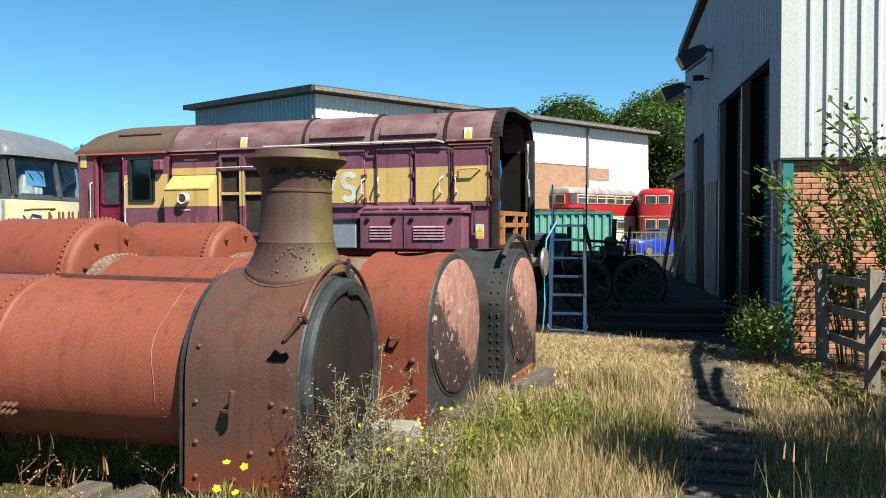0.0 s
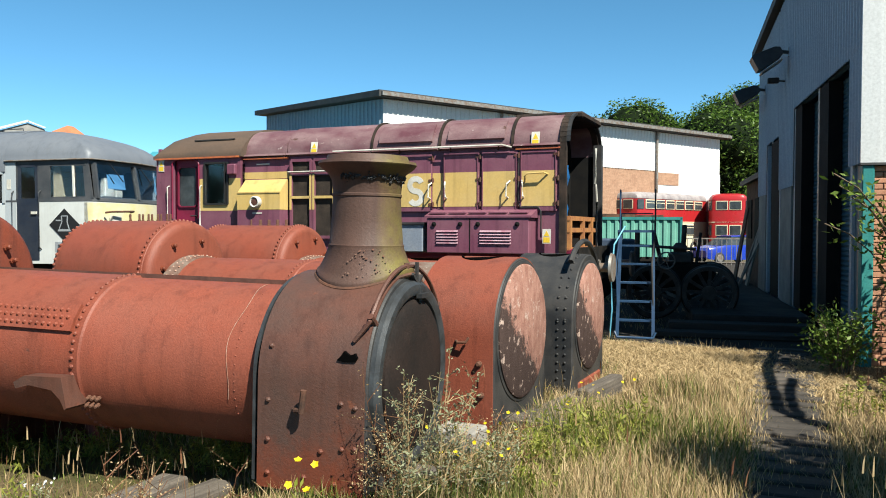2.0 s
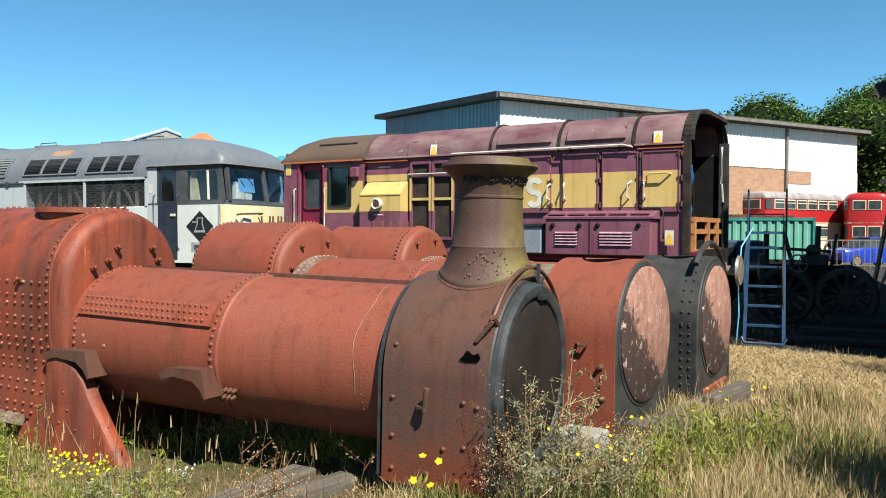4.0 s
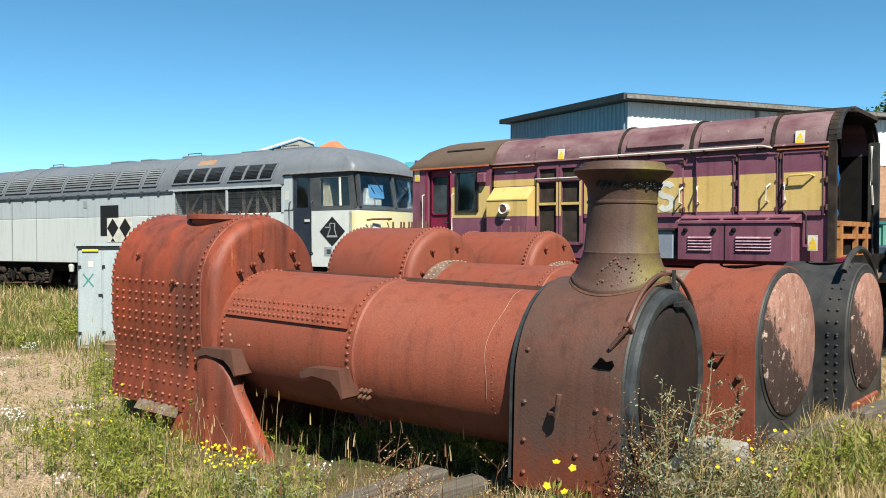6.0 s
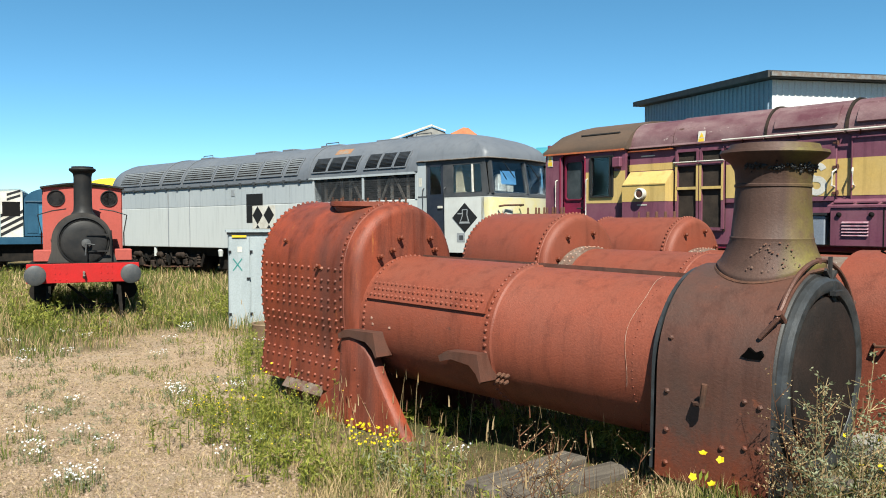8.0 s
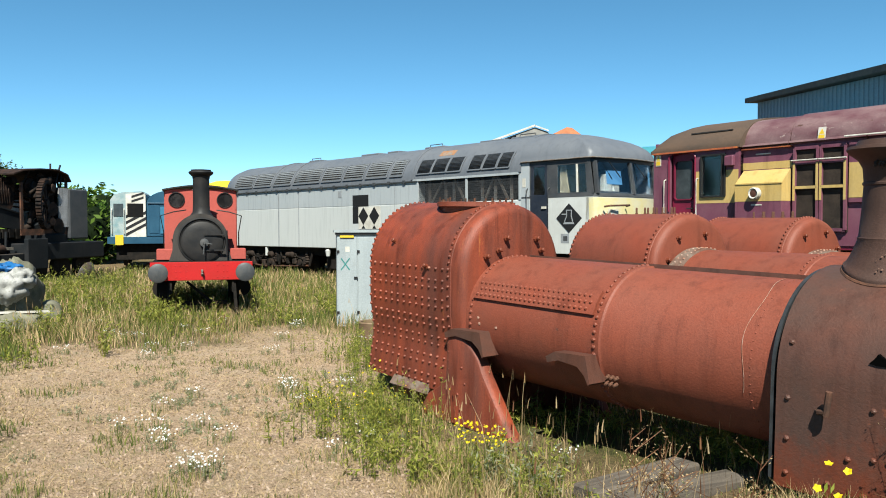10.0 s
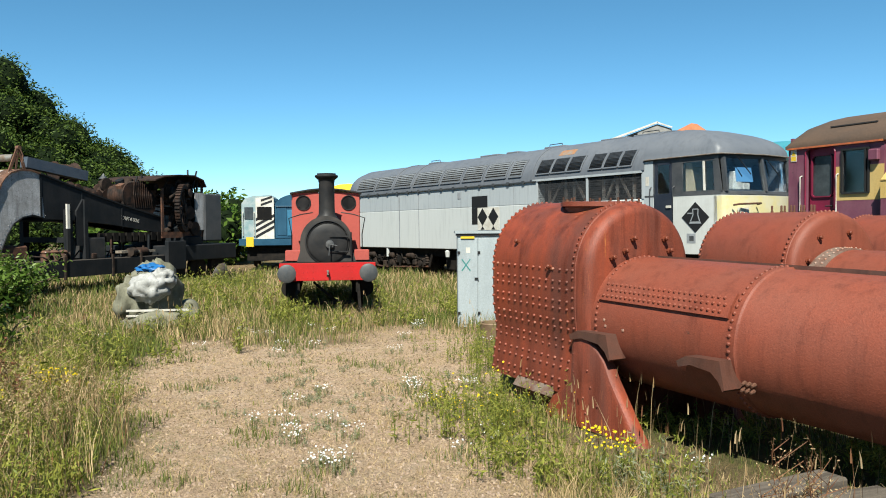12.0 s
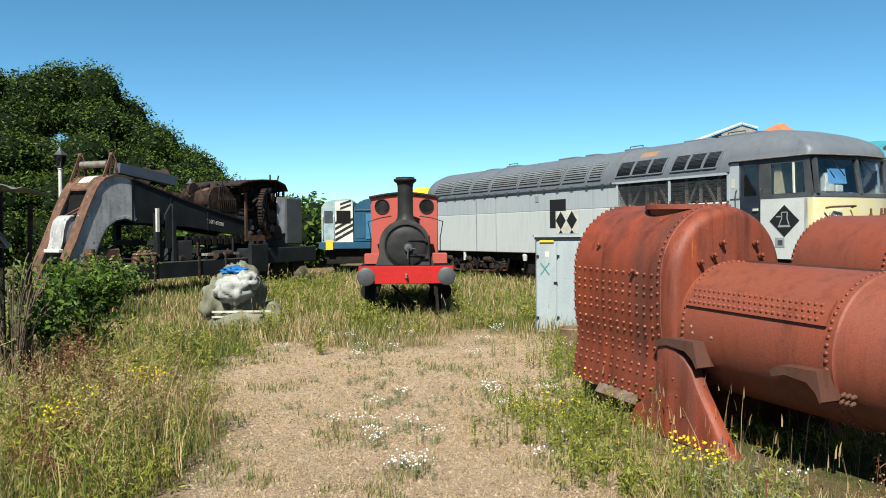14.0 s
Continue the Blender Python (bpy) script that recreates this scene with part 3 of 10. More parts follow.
# ---- rolling stock ----
MAROON = material("faded_maroon_paint", (0.155, 0.042, 0.078), (0.22, 0.095, 0.125), (0.06, 0.032, 0.032), 1.9, 34, 0.5, 0, 0.12, 0.42, 0.2, edge=0.25, grainy=0.25, runs=0.55, scuff=(0.30, 0.19, 0.20))
MAROON_ROOF = material("chalky_maroon_roof", (0.115, 0.042, 0.054), (0.25, 0.165, 0.165), (0.085, 0.04, 0.03), 2.2, 40, 0.6, 0, 0.25, 0.45, 0.28, (0.6, 1.5, 1), edge=0.14, grainy=0.4, scuff=(0.46, 0.38, 0.35), scuff_at=0.64)
GOLD = material("faded_gold_paint", (0.60, 0.405, 0.125), (0.57, 0.42, 0.18), (0.26, 0.16, 0.07), 1.8, 34, 0.45, 0, 0.06, 0.4, 0.12, edge=0.22, grainy=0.22, runs=0.4)
DOOR_RED = material("crimson_door_paint", (0.22, 0.018, 0.05), (0.17, 0.015, 0.04), None, 3, 40, 0.4, 0, 0.05)
ROOF_BROWN = material("dirty_brown_cab_roof", (0.075, 0.055, 0.042), (0.12, 0.075, 0.05), (0.05, 0.045, 0.04), 2.2, 30, 0.8, 0, 0.15, 0.5, 0.2, (0.5, 1, 1.5), edge=0.2)
ORANGE = material("orange_line_paint", (0.55, 0.16, 0.05), (0.35, 0.09, 0.05), None, 8, 40, 0.5)
CREAM = material("dirty_white_paint", (0.66, 0.64, 0.58), (0.5, 0.47, 0.40), None, 3, 40, 0.5, 0, 0.05, 0.4)
SIGN_YELLOW = material("warning_sign_yellow", (0.75, 0.5, 0.04), None, None, 5, 40, 0.4, 0, 0.0)
# near-black for seams and far panes, and for shade painted inside openings
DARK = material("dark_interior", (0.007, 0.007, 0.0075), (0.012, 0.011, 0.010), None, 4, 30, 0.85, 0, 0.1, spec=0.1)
RUST_GRIME = material("grimy_brown_running_gear", (0.05, 0.034, 0.026), (0.018, 0.015, 0.013), (0.12, 0.09, 0.07), 5, 50, 0.85, 0, 0.4, 0.5, 0.15, spec=0.15)
CRUST = material("orange_rust_bloom", (0.34, 0.15, 0.06), (0.25, 0.2, 0.16), (0.4, 0.2, 0.08), 6, 50, 0.9, 0, 0.3)
TAN = material("tan_seat_cloth", (0.42, 0.34, 0.22), (0.34, 0.27, 0.17), None, 5, 40, 0.8)
GREY_BOX = material("grey_blue_steel_box", (0.20, 0.23, 0.28), (0.26, 0.28, 0.31), (0.12, 0.08, 0.06), 3, 40, 0.5, 0, 0.08, 0.4, 0.05)
GLASS = glass("clear_window_glass", (0.22, 0.27, 0.30))
GLAZING = material("dark_far_glazing", (0.03, 0.036, 0.04), (0.06, 0.07, 0.075), None, 2, 20, 0.15, 0, 0.0, spec=0.5)
GLASS_GREEN = glass("greenish_window_glass", (0.7, 0.92, 0.88))
RUBBER = material("black_rubber", (0.02, 0.02, 0.02), None, None, 5, 60, 0.6)
TARP_BLUE = material("blue_tarpaulin", (0.012, 0.09, 0.27), (0.02, 0.15, 0.4), None, 4, 30, 0.4)
STEEL_GREY = material("bare_weathered_steel", (0.3, 0.29, 0.27), (0.22, 0.16, 0.12), None, 6, 50, 0.5, 0.4, 0.15)


def lettering(body, size, m, mat, parent, name="lettering", depth=0.004, bold=0.0):
    cu = bpy.data.curves.new(name, "FONT")
    cu.body, cu.size, cu.extrude, cu.offset, cu.align_x = body, size, depth, bold, "CENTER"
    ob = bpy.data.objects.new(name, cu)
    scene.collection.objects.link(ob)
    me = bpy.data.meshes.new_from_object(ob.evaluated_get(bpy.context.evaluated_depsgraph_get()))
    bpy.data.objects.remove(ob)
    me.name = name
    me.materials.clear()
    me.materials.append(mat)
    o = new(name, me)
    o.parent = parent
    o.matrix_basis = m
    return o


def warning_sign(parent, x, y, z, tilt=0.0):
    p = part("warning_sign", Shape().box(-0.065, 0.065, -0.006, 0, -0.11, 0.11), CREAM, parent, "small white and yellow warning plate", m=pose(x, y, z, tilt))
    part("symbol", Shape().prism([(-0.045, 0.0), (0.045, 0.0), (0, 0.085)], -0.0085, -0.0065, "y"), SIGN_YELLOW, p)
    part("text_panel", Shape().box(-0.05, 0.05, -0.0085, -0.0065, -0.095, -0.015), SIGN_YELLOW, p)


# maroon and gold diesel shunter
n08 = Vector((math.cos(radians(71.5)), math.sin(radians(71.5)), 0))
u08 = Vector((math.sin(radians(71.5)), -math.cos(radians(71.5)), 0))
o08 = n08 * 11.88 + u08 * -7.0
shunter = thing("shunting_locomotive", frame_at(o08.x + 0.047, o08.y - 0.016, 0.02, -18.5), "maroon and gold diesel shunting locomotive, faded, with its front stripped out", "locomotive")
Z8 = 0.1   # local z starts at the rail
W8 = 2.3
part("underframe", Shape().box(-4.2, 3.98, 0.05, W8 - 0.05, 1.15 + Z8, 1.33 + Z8, bevel=0.02), DOOR_RED, shunter, "faded red running plate")
part("buffer_beam", Shape().box(3.98, 4.04, 0.0, W8, 0.8 + Z8, 1.35 + Z8), BLACK_FRAME, shunter)
part("buffer_beam", Shape().box(-4.26, -4.2, 0.0, W8, 0.8 + Z8, 1.35 + Z8), BLACK_FRAME, shunter)
for y in (0.3, W8 - 0.3):
    part("frame_plate", Shape().box(-3.9, 3.9, y, y + 0.04, 0.55 + Z8, 1.16 + Z8), BLACK_FRAME, shunter)
for x in (-2.0, 0.0, 2.0):
    for y in (0.42, W8 - 0.5):
        wh = part("wheel", Shape().lathe([(-0.07, 0.02), (-0.07, 0.5), (-0.06, 0.62), (0.05, 0.64), (0.06, 0.62), (0.06, 0.02)], 32, "y"), BLACK_FRAME, shunter, m=pose(x, y, 0.52))
for x, s in ((4.04, 1), (-4.26, -1)):
    for y in (0.3, W8 - 0.3):
        part("buffer", Shape().lathe([(0, 0.13), (0.25 * s, 0.12), (0.25 * s, 0.07), (0.42 * s, 0.07), (0.42 * s, 0.22), (0.46 * s, 0.21)], 20, "x", pose(x, y, 1.05 + Z8)), STEEL_GREY, shunter)
# cab
CY = -0.08


def roofed(sh, x0, x1, y0, y1, z0, z1, rise, corner, steps=8):
    """A body with vertical sides up to z1 and a rounded roof above."""
    o = [(y0, z0)] + [(y0 + (1 - math.cos(radians(a))) * corner, z1 + math.sin(radians(a)) * rise) for a in [90 * i / steps for i in range(steps + 1)]]
    o += [(y1 - (y - y0), z) for y, z in o[::-1]]
    return sh.prism(o[::-1], x0, x1, "x")


side = Shape()
# cab side is built round its door and window openings
for x0, x1, z0, z1 in ((-3.96, -3.56, 1.33, 3.06), (-3.56, -2.99, 2.98, 3.06), (-2.99, -2.83, 1.33, 3.06), (-2.83, -2.32, 2.90, 3.06), (-2.83, -2.32, 1.33, 2.16), (-2.32, -2.05, 1.33, 3.06)):
    side.box(x0, x1, CY, CY + 0.05, z0 + Z8 * 0, z1)
part("cab_side", side, MAROON, shunter)
band = Shape().box(-2.99, -2.83, CY - 0.003, CY, 2.04, 2.62).box(-2.83, -2.32, CY - 0.003, CY, 2.04, 2.16).box(-2.32, -2.05, CY - 0.003, CY, 2.04, 2.62)
part("gold_band", band, GOLD, shunter)
part("cab_rear_wall", Shape().box(-3.96, -3.90, CY + 0.05, W8, 1.33, 3.2), MAROON, shunter)
part("cab_front_wall", Shape().box(-2.11, -2.05, CY + 0.05, W8, 1.33, 3.2), MAROON, shunter)
part("cab_far_side", Shape().box(-3.9, -2.11, W8 - 0.05, W8, 1.33, 2.1).box(-3.9, -2.11, W8 - 0.05, W8, 2.9, 3.06).box(-3.9, -3.4, W8 - 0.05, W8, 2.1, 2.9).box(-2.7, -2.11, W8 - 0.05, W8, 2.1, 2.9), MAROON, shunter)
cr = Shape()
ys = [(CY - 0.04, 3.05), (CY - 0.02, 3.12), (CY + 0.08, 3.25), (CY + 0.3, 3.42), (CY + 0.7, 3.55), (1.15, 3.60)]
prof_y = ys + [(2.25 - y + 0.02, z) for y, z in ys[-2::-1]]
secs = []
for x, k in ((-4.0, 0.0), (-3.97, 0.35), (-3.91, 0.65), (-3.8, 0.84), (-3.62, 0.95), (-3.3, 1.0), (-2.0, 1.0)):
    secs.append([(x, y, 3.05 + (z - 3.05) * k) for y, z in prof_y] + [(x, prof_y[-1][0], 3.0), (x, prof_y[0][0], 3.0)])
cr.sweep(secs)
roof8 = part("cab_roof", cr, ROOF_BROWN, shunter, "dirty brown cab roof")
part("gutter", Shape().box(-3.2, -2.3, CY + 0.155, CY + 0.185, 3.33, 3.35), BLACK, roof8)
part("orange_line", Shape().box(-3.96, -2.05, CY - 0.05, CY - 0.001, 2.985, 3.015), ORANGE, shunter)
# door with its tall rounded window
dw = [(-3.50, 2.16), (-3.46, 2.12), (-3.12, 2.12), (-3.08, 2.16), (-3.08, 2.80), (-3.12, 2.85), (-3.46, 2.85), (-3.50, 2.80)]
d8 = Shape().box(-3.56, -3.50, 0.0, 0.04, 1.4, 2.98).box(-3.06, -2.99, 0.0, 0.04, 1.4, 2.98).box(-3.50, -3.06, 0.0, 0.04, 1.4, 2.12).box(-3.50, -3.06, 0.0, 0.04, 2.86, 2.98)
cd = part("cab_door", d8, DOOR_RED, shunter, "crimson cab door")
part("window_pane", Shape().box(-3.51, -3.05, 0.015, 0.025, 2.1, 2.88), GLAZING, cd)
fr8 = Shape()
for (a, b), (c, d) in zip(dw, dw[1:] + dw[:1]):
    fr8.bar((a, -0.012, b), (c, -0.012, d), 0.022, 0.03, (0, 1, 0))
part("window_rim", fr8, DOOR_RED, cd)
part("door_arch", Shape().pipe([(-3.58, CY - 0.01, 1.9), (-3.58, CY - 0.01, 2.85)] + [(-3.275 - 0.305 * math.cos(radians(a)), CY - 0.01, 2.90 + 0.11 * math.sin(radians(a))) for a in range(0, 181, 20)] + [(-2.97, CY - 0.01, 2.85), (-2.97, CY - 0.01, 1.9)], 0.016), DOOR_RED, cd)
part("door_handle", Shape().pipe([(-3.05, -0.01, 1.95), (-3.05, -0.06, 1.95), (-3.18, -0.06, 1.95)], 0.012), BLACK, cd)
# side window, half open
win = Shape()
for a, b in (((-2.83, 2.16), (-2.83, 2.90)), ((-2.32, 2.16), (-2.32, 2.90)), ((-2.83, 2.16), (-2.32, 2.16)), ((-2.83, 2.90), (-2.32, 2.90)), ((-2.38, 2.16), (-2.38, 2.90))):
    win.bar((a[0], CY - 0.005, a[1]), (b[0], CY - 0.005, b[1]), 0.03, 0.05, (0, 1, 0))
cw = part("cab_window", win, RUBBER, shunter, "black-framed cab window")
part("window_pane", Shape().box(-2.81, -2.34, CY + 0.02, CY + 0.027, 2.17, 2.89), GLASS_GREEN, cw)
part("mirror", Shape().box(-2.28, -2.10, CY - 0.10, CY - 0.02, 2.68, 2.86, bevel=0.015), MAROON, shunter)
part("spectacle_window", Shape().box(-2.04, -2.03, CY + 0.05, CY + 0.33, 2.45, 2.88), GLASS, shunter)
part("driver_desk", Shape().box(-2.5, -2.15, 0.3, 1.9, 1.33, 2.25, bevel=0.03).rod((-2.5, 0.5, 2.25), (-2.6, 0.5, 2.45), 0.015), GREY_BOX, shunter)
for x, a in ((-3.66, 0), (-2.91, 0)):
    part("grab_rail", Shape().pipe([(x, CY + 0.0, 1.75), (x, CY - 0.05, 1.78), (x, CY - 0.05, 2.48), (x, CY, 2.5)], 0.014), CREAM, shunter, "white grab rail")
warning_sign(shunter, -3.84, CY - 0.003, 2.88)
# engine hood
HY = 0.0
hood = Shape()
crease, rise, corner = 2.98, 0.47, 0.55
for x0, x1 in ((-2.05, 3.75),):
    roofed(hood, x0, min(x1, 3.30), HY + 0.03, W8 - 0.03, 1.33, crease - 0.02, rise, corner)
part("hood_core", hood, MAROON, shunter)
part("hood_side", Shape().box(3.30, 3.76, HY + 0.02, HY + 0.05, 1.33, 3.0), MAROON, shunter)
# far side and lining in near-black: the hood's inner shade as colour
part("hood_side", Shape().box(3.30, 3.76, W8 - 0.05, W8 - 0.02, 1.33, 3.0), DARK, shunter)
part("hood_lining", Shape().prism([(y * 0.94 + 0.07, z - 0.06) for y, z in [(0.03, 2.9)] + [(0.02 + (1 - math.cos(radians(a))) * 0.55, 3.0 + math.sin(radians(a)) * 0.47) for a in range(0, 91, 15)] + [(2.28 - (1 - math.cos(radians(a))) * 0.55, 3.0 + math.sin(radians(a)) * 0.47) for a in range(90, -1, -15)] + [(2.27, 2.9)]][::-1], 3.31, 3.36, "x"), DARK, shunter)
segs = [(-2.05, -1.14), (-1.12, 0.52), (0.56, 1.74), (1.79, 2.96), (3.01, 3.75)]
for i, (x0, x1) in enumerate(segs):
    sh = Shape()
    lift = 0.02 if i else 0.0
    o = [(HY + 0.02 - lift * 0.4, crease)] + [(HY + 0.02 - lift * 0.4 + (1 - math.cos(radians(a))) * corner, crease + 0.05 + math.sin(radians(a)) * (rise + lift)) for a in range(0, 91, 9)]
    o += [(W8 - y, z) for y, z in o[::-1]]
    if i < 4:
        sh.prism(o[::-1], x0, x1, "x")
    else:
        inner = [(W8 / 2 + (y - W8 / 2) * 0.97, z - 0.04) for y, z in o[::-1]]
        sh.sweep([[(x, y, z) for y, z in o + inner] for x in (x0, x1)])
    rp = part("hood_roof_panel", sh, MAROON_ROOF, shunter, "chalky faded maroon roof panel")
    part("rain_strip", Shape().prism([(HY - 0.05, crease + 0.02), (HY + 0.03, crease + 0.0), (HY + 0.03, crease + 0.06), (HY - 0.03, crease + 0.05)], x0, x1, "x"), MAROON_ROOF, rp)
    if i in (2, 3):
        part("inset_panel", Shape().sweep([[(x, HY + 0.0 + (1 - math.cos(radians(a))) * corner - 0.03 * math.cos(radians(a)), crease + 0.05 + math.sin(radians(a)) * (rise + 0.045)) for a in (12, 20, 30, 40, 50)] + [(x, HY + 0.1 + (1 - math.cos(radians(a))) * corner, crease + 0.0 + math.sin(radians(a)) * rise) for a in (50, 30, 12)] for x in (x0 + 0.12, x1 - 0.1)]), MAROON_ROOF, rp)
for x in (0.54, 1.765, 2.985):
    so = [(HY - 0.01, crease)] + [(HY - 0.01 + (1 - math.cos(radians(a))) * corner, crease + 0.05 + math.sin(radians(a)) * (rise + 0.045)) for a in range(0, 91, 10)]
    so += [(W8 - y, z) for y, z in so[::-1]]
    part("roof_band", Shape().prism(so[::-1], x - 0.018, x + 0.018, "x"), RUST_GRIME, shunter, "dark joint band over the hood")
part("exhaust_box", Shape().box(2.86, 3.98, 0.5, W8 - 0.5, 3.45, 3.56, bevel=0.03), RUST_GRIME, shunter)
warning_sign(shunter, -0.57, HY - 0.002, 3.10, -9)
warning_sign(shunter, 3.36, HY - 0.002, 3.10, -9)
part("orange_line", Shape().box(-2.04, -1.1, HY - 0.03, HY + 0.028, 2.945, 2.97), ORANGE, shunter)
part("orange_line", Shape().box(3.05, 3.75, HY - 0.03, HY + 0.028, 2.945, 2.97), ORANGE, shunter)
# side sheeting: one door panel after another
doors = [(-0.12, 0.80), (0.82, 1.64), (1.84, 2.45), (2.49, 3.08), (3.12, 3.70)]
for i, (x0, x1) in enumerate(doors):
    dp = part("hood_door", Shape().box(x0, x1, HY - 0.015, HY + 0.02, 2.0, 2.93, bevel=0.008), MAROON, shunter)
    part("gold_band", Shape().box(x0 + 0.012, x1 - 0.012, HY - 0.019, HY - 0.0152, 2.08, 2.62), GOLD, dp)
    edge = Shape()
    for a, b in (((x0 + 0.02, 2.03), (x0 + 0.02, 2.9)), ((x1 - 0.02, 2.03), (x1 - 0.02, 2.9)), ((x0 + 0.02, 2.9), (x1 - 0.02, 2.9))):
        edge.bar((a[0], HY - 0.02, a[1]), (b[0], HY - 0.02, b[1]), 0.012, 0.02, (0, 1, 0))
    if i > 1:
        part("door_edge", edge, MAROON, dp)
    for z in (2.12, 2.5, 2.86):
        part("hinge", Shape().rod((x1 + 0.02, HY - 0.025, z - 0.04), (x1 + 0.02, HY - 0.025, z + 0.04), 0.018).box(x1 - 0.05, x1 + 0.04, HY - 0.03, HY - 0.016, z - 0.02, z + 0.02), RUST_DARK, dp)
part("gold_band", Shape().box(1.64, 1.84, HY + 0.018, HY + 0.03, 2.08, 2.62), GOLD, shunter)
for x, z, s in ((1.62, 2.34, 1), (1.90, 2.34, -1), (2.93, 2.34, 1), (3.18, 2.34, -1)):
    part("door_handle", Shape().pipe([(x, HY - 0.02, z - 0.13), (x - 0.01 * s, HY - 0.10, z - 0.11), (x, HY - 0.10, z + 0.08), (x + 0.03 * s, HY - 0.02, z + 0.13)], 0.014), CREAM, shunter, "white handle")
part("grab_rail", Shape().pipe([(3.20, HY - 0.02, 2.45), (3.22, HY - 0.10, 2.54), (3.25, HY - 0.10, 2.57), (3.52, HY - 0.10, 2.58), (3.56, HY - 0.02, 2.56)], 0.014), GOLD, shunter)
gr = Shape().pipe([(-0.15, HY - 0.09, 3.02), (2.85, HY - 0.09, 3.02), (3.0, HY - 0.08, 2.98)], 0.014)
rail8 = part("top_handrail", gr, CREAM, shunter, "long white handrail")
for x in (0.2, 1.1, 2.0, 2.8):
    part("stanchion", Shape().rod((x, HY - 0.09, 3.02), (x - 0.05, HY + 0.02, 2.96), 0.012), RUST_DARK, rail8)
part("conduit", Shape().pipe([(3.10, HY - 0.03, 2.9), (3.10, HY - 0.03, 2.15), (3.14, HY - 0.03, 2.06), (3.42, HY - 0.03, 2.06), (3.46, HY - 0.03, 2.0), (3.46, HY - 0.03, 1.6)], 0.012), BLACK, shunter)
# white painted strokes of the worn company emblem
curl = [(1.36 + 0.105 * math.cos(radians(a)), 2.435 + 0.10 * math.sin(radians(a))) for a in range(20, 271, 10)]
curl += [(1.36 + 0.105 * math.cos(radians(a)), 2.235 + 0.10 * math.sin(radians(a))) for a in range(80, -156, -10)]
zigzag = [(0.70, 2.54), (0.79, 2.13), (0.90, 2.50), (1.01, 2.13), (1.11, 2.54)]
for line in (curl, zigzag):
    ring_a, ring_b = [], []
    for i, (a, b) in enumerate(line):
        (p0, q0), (p1, q1) = line[max(0, i - 1)], line[min(len(line) - 1, i + 1)]
        k = 0.045 / max(1e-6, math.hypot(p1 - p0, q1 - q0))
        ring_a.append((a - (q1 - q0) * k, b + (p1 - p0) * k))
        ring_b.append((a + (q1 - q0) * k, b - (p1 - p0) * k))
    strokes = Shape().sweep([[(p, HY - 0.0205, q), (r, HY - 0.0205, t), (r, HY - 0.0235, t), (p, HY - 0.0235, q)] for (p, q), (r, t) in zip(ring_a, ring_b)])
    part("painted_emblem", strokes, CREAM, shunter, "white painted emblem stroke", smooth=0)
# box with headlamp beside the cab
bump = Shape().sweep([[(x, y, z) for y, z in ((HY + 0.05, 1.33), (HY - 0.26, 1.33), (HY - 0.26, 2.34), (HY - 0.02, 2.58), (HY + 0.05, 2.60))] for x in (-1.98, -1.10)])
bp8 = part("battery_box", bump, MAROON, shunter)
part("gold_band", Shape().sweep([[(x, y, z) for y, z in ((HY + 0.0, 2.05), (HY - 0.264, 2.05), (HY - 0.264, 2.342), (HY - 0.022, 2.584), (HY + 0.0, 2.584))] for x in (-1.984, -1.096)]), GOLD, bp8)
part("box_edge", Shape().bar((-1.99, HY - 0.265, 2.345), (-1.09, HY - 0.265, 2.345), 0.02, 0.02), GOLD, bp8)
part("headlamp", Shape().lathe([(-0.02, 0.10), (-0.10, 0.10), (-0.115, 0.085), (-0.10, 0.07), (-0.07, 0.02)], 24, "y", pose(-1.56, HY - 0.25, 2.18)), CREAM, bp8, "round cream headlamp")
part("lens", Shape().lathe([(-0.03, 0.085), (-0.095, 0.08), (-0.105, 0.03), (-0.106, 0.001)], 20, "y", pose(-1.56, HY - 0.25, 2.18)), RUST_DARK, bp8)
part("label", Shape().box(-1.66, -1.46, HY - 0.268, HY - 0.2605, 1.98, 2.0), CREAM, bp8)
part("label", Shape().box(-1.78, -1.5, HY + 0.018, HY + 0.029, 2.85, 2.87), CREAM, shunter)
part("gold_band", Shape().box(-2.05, -1.1, HY + 0.02, HY + 0.029, 2.6, 2.72), GOLD, shunter)
# radiator grilles: a frame of six openings with mesh behind
part("grille_mesh", Shape().box(-1.04, -0.14, HY + 0.0, HY + 0.029, 1.55, 2.90), material("brown_grille_mesh", (0.060, 0.046, 0.036), (0.035, 0.028, 0.024), (0.10, 0.08, 0.06), 4, 160, 0.9, 0, 0.6, 0.5, 0.2, spec=0.1, grainy=0.9), shunter)
for x0, x1 in ((-1.02, -0.62), (-0.56, -0.16)):
    g = Shape()
    for x in (x0, x1):
        g.bar((x, HY - 0.02, 1.58), (x, HY - 0.02, 2.90), 0.04, 0.05, (0, 1, 0))
    for z in (1.58, 2.26, 2.66, 2.90):
        g.bar((x0, HY - 0.02, z), (x1, HY - 0.02, z), 0.05, 0.035, (0, 1, 0))
    gf = part("grille_frame", g, MAROON, shunter)
    part("gold_band", Shape().box(x0 - 0.02, x0 + 0.02, HY - 0.05, HY - 0.046, 2.05, 2.66).box(x1 - 0.02, x1 + 0.02, HY - 0.05, HY - 0.046, 2.05, 2.66).box(x0, x1, HY - 0.05, HY - 0.046, 2.24, 2.285), GOLD, gf)
    part("cross_bar", Shape().rod((x0 - 0.04, HY - 0.07, 2.70), (x1 + 0.04, HY - 0.07, 2.70), 0.012), CREAM, gf)
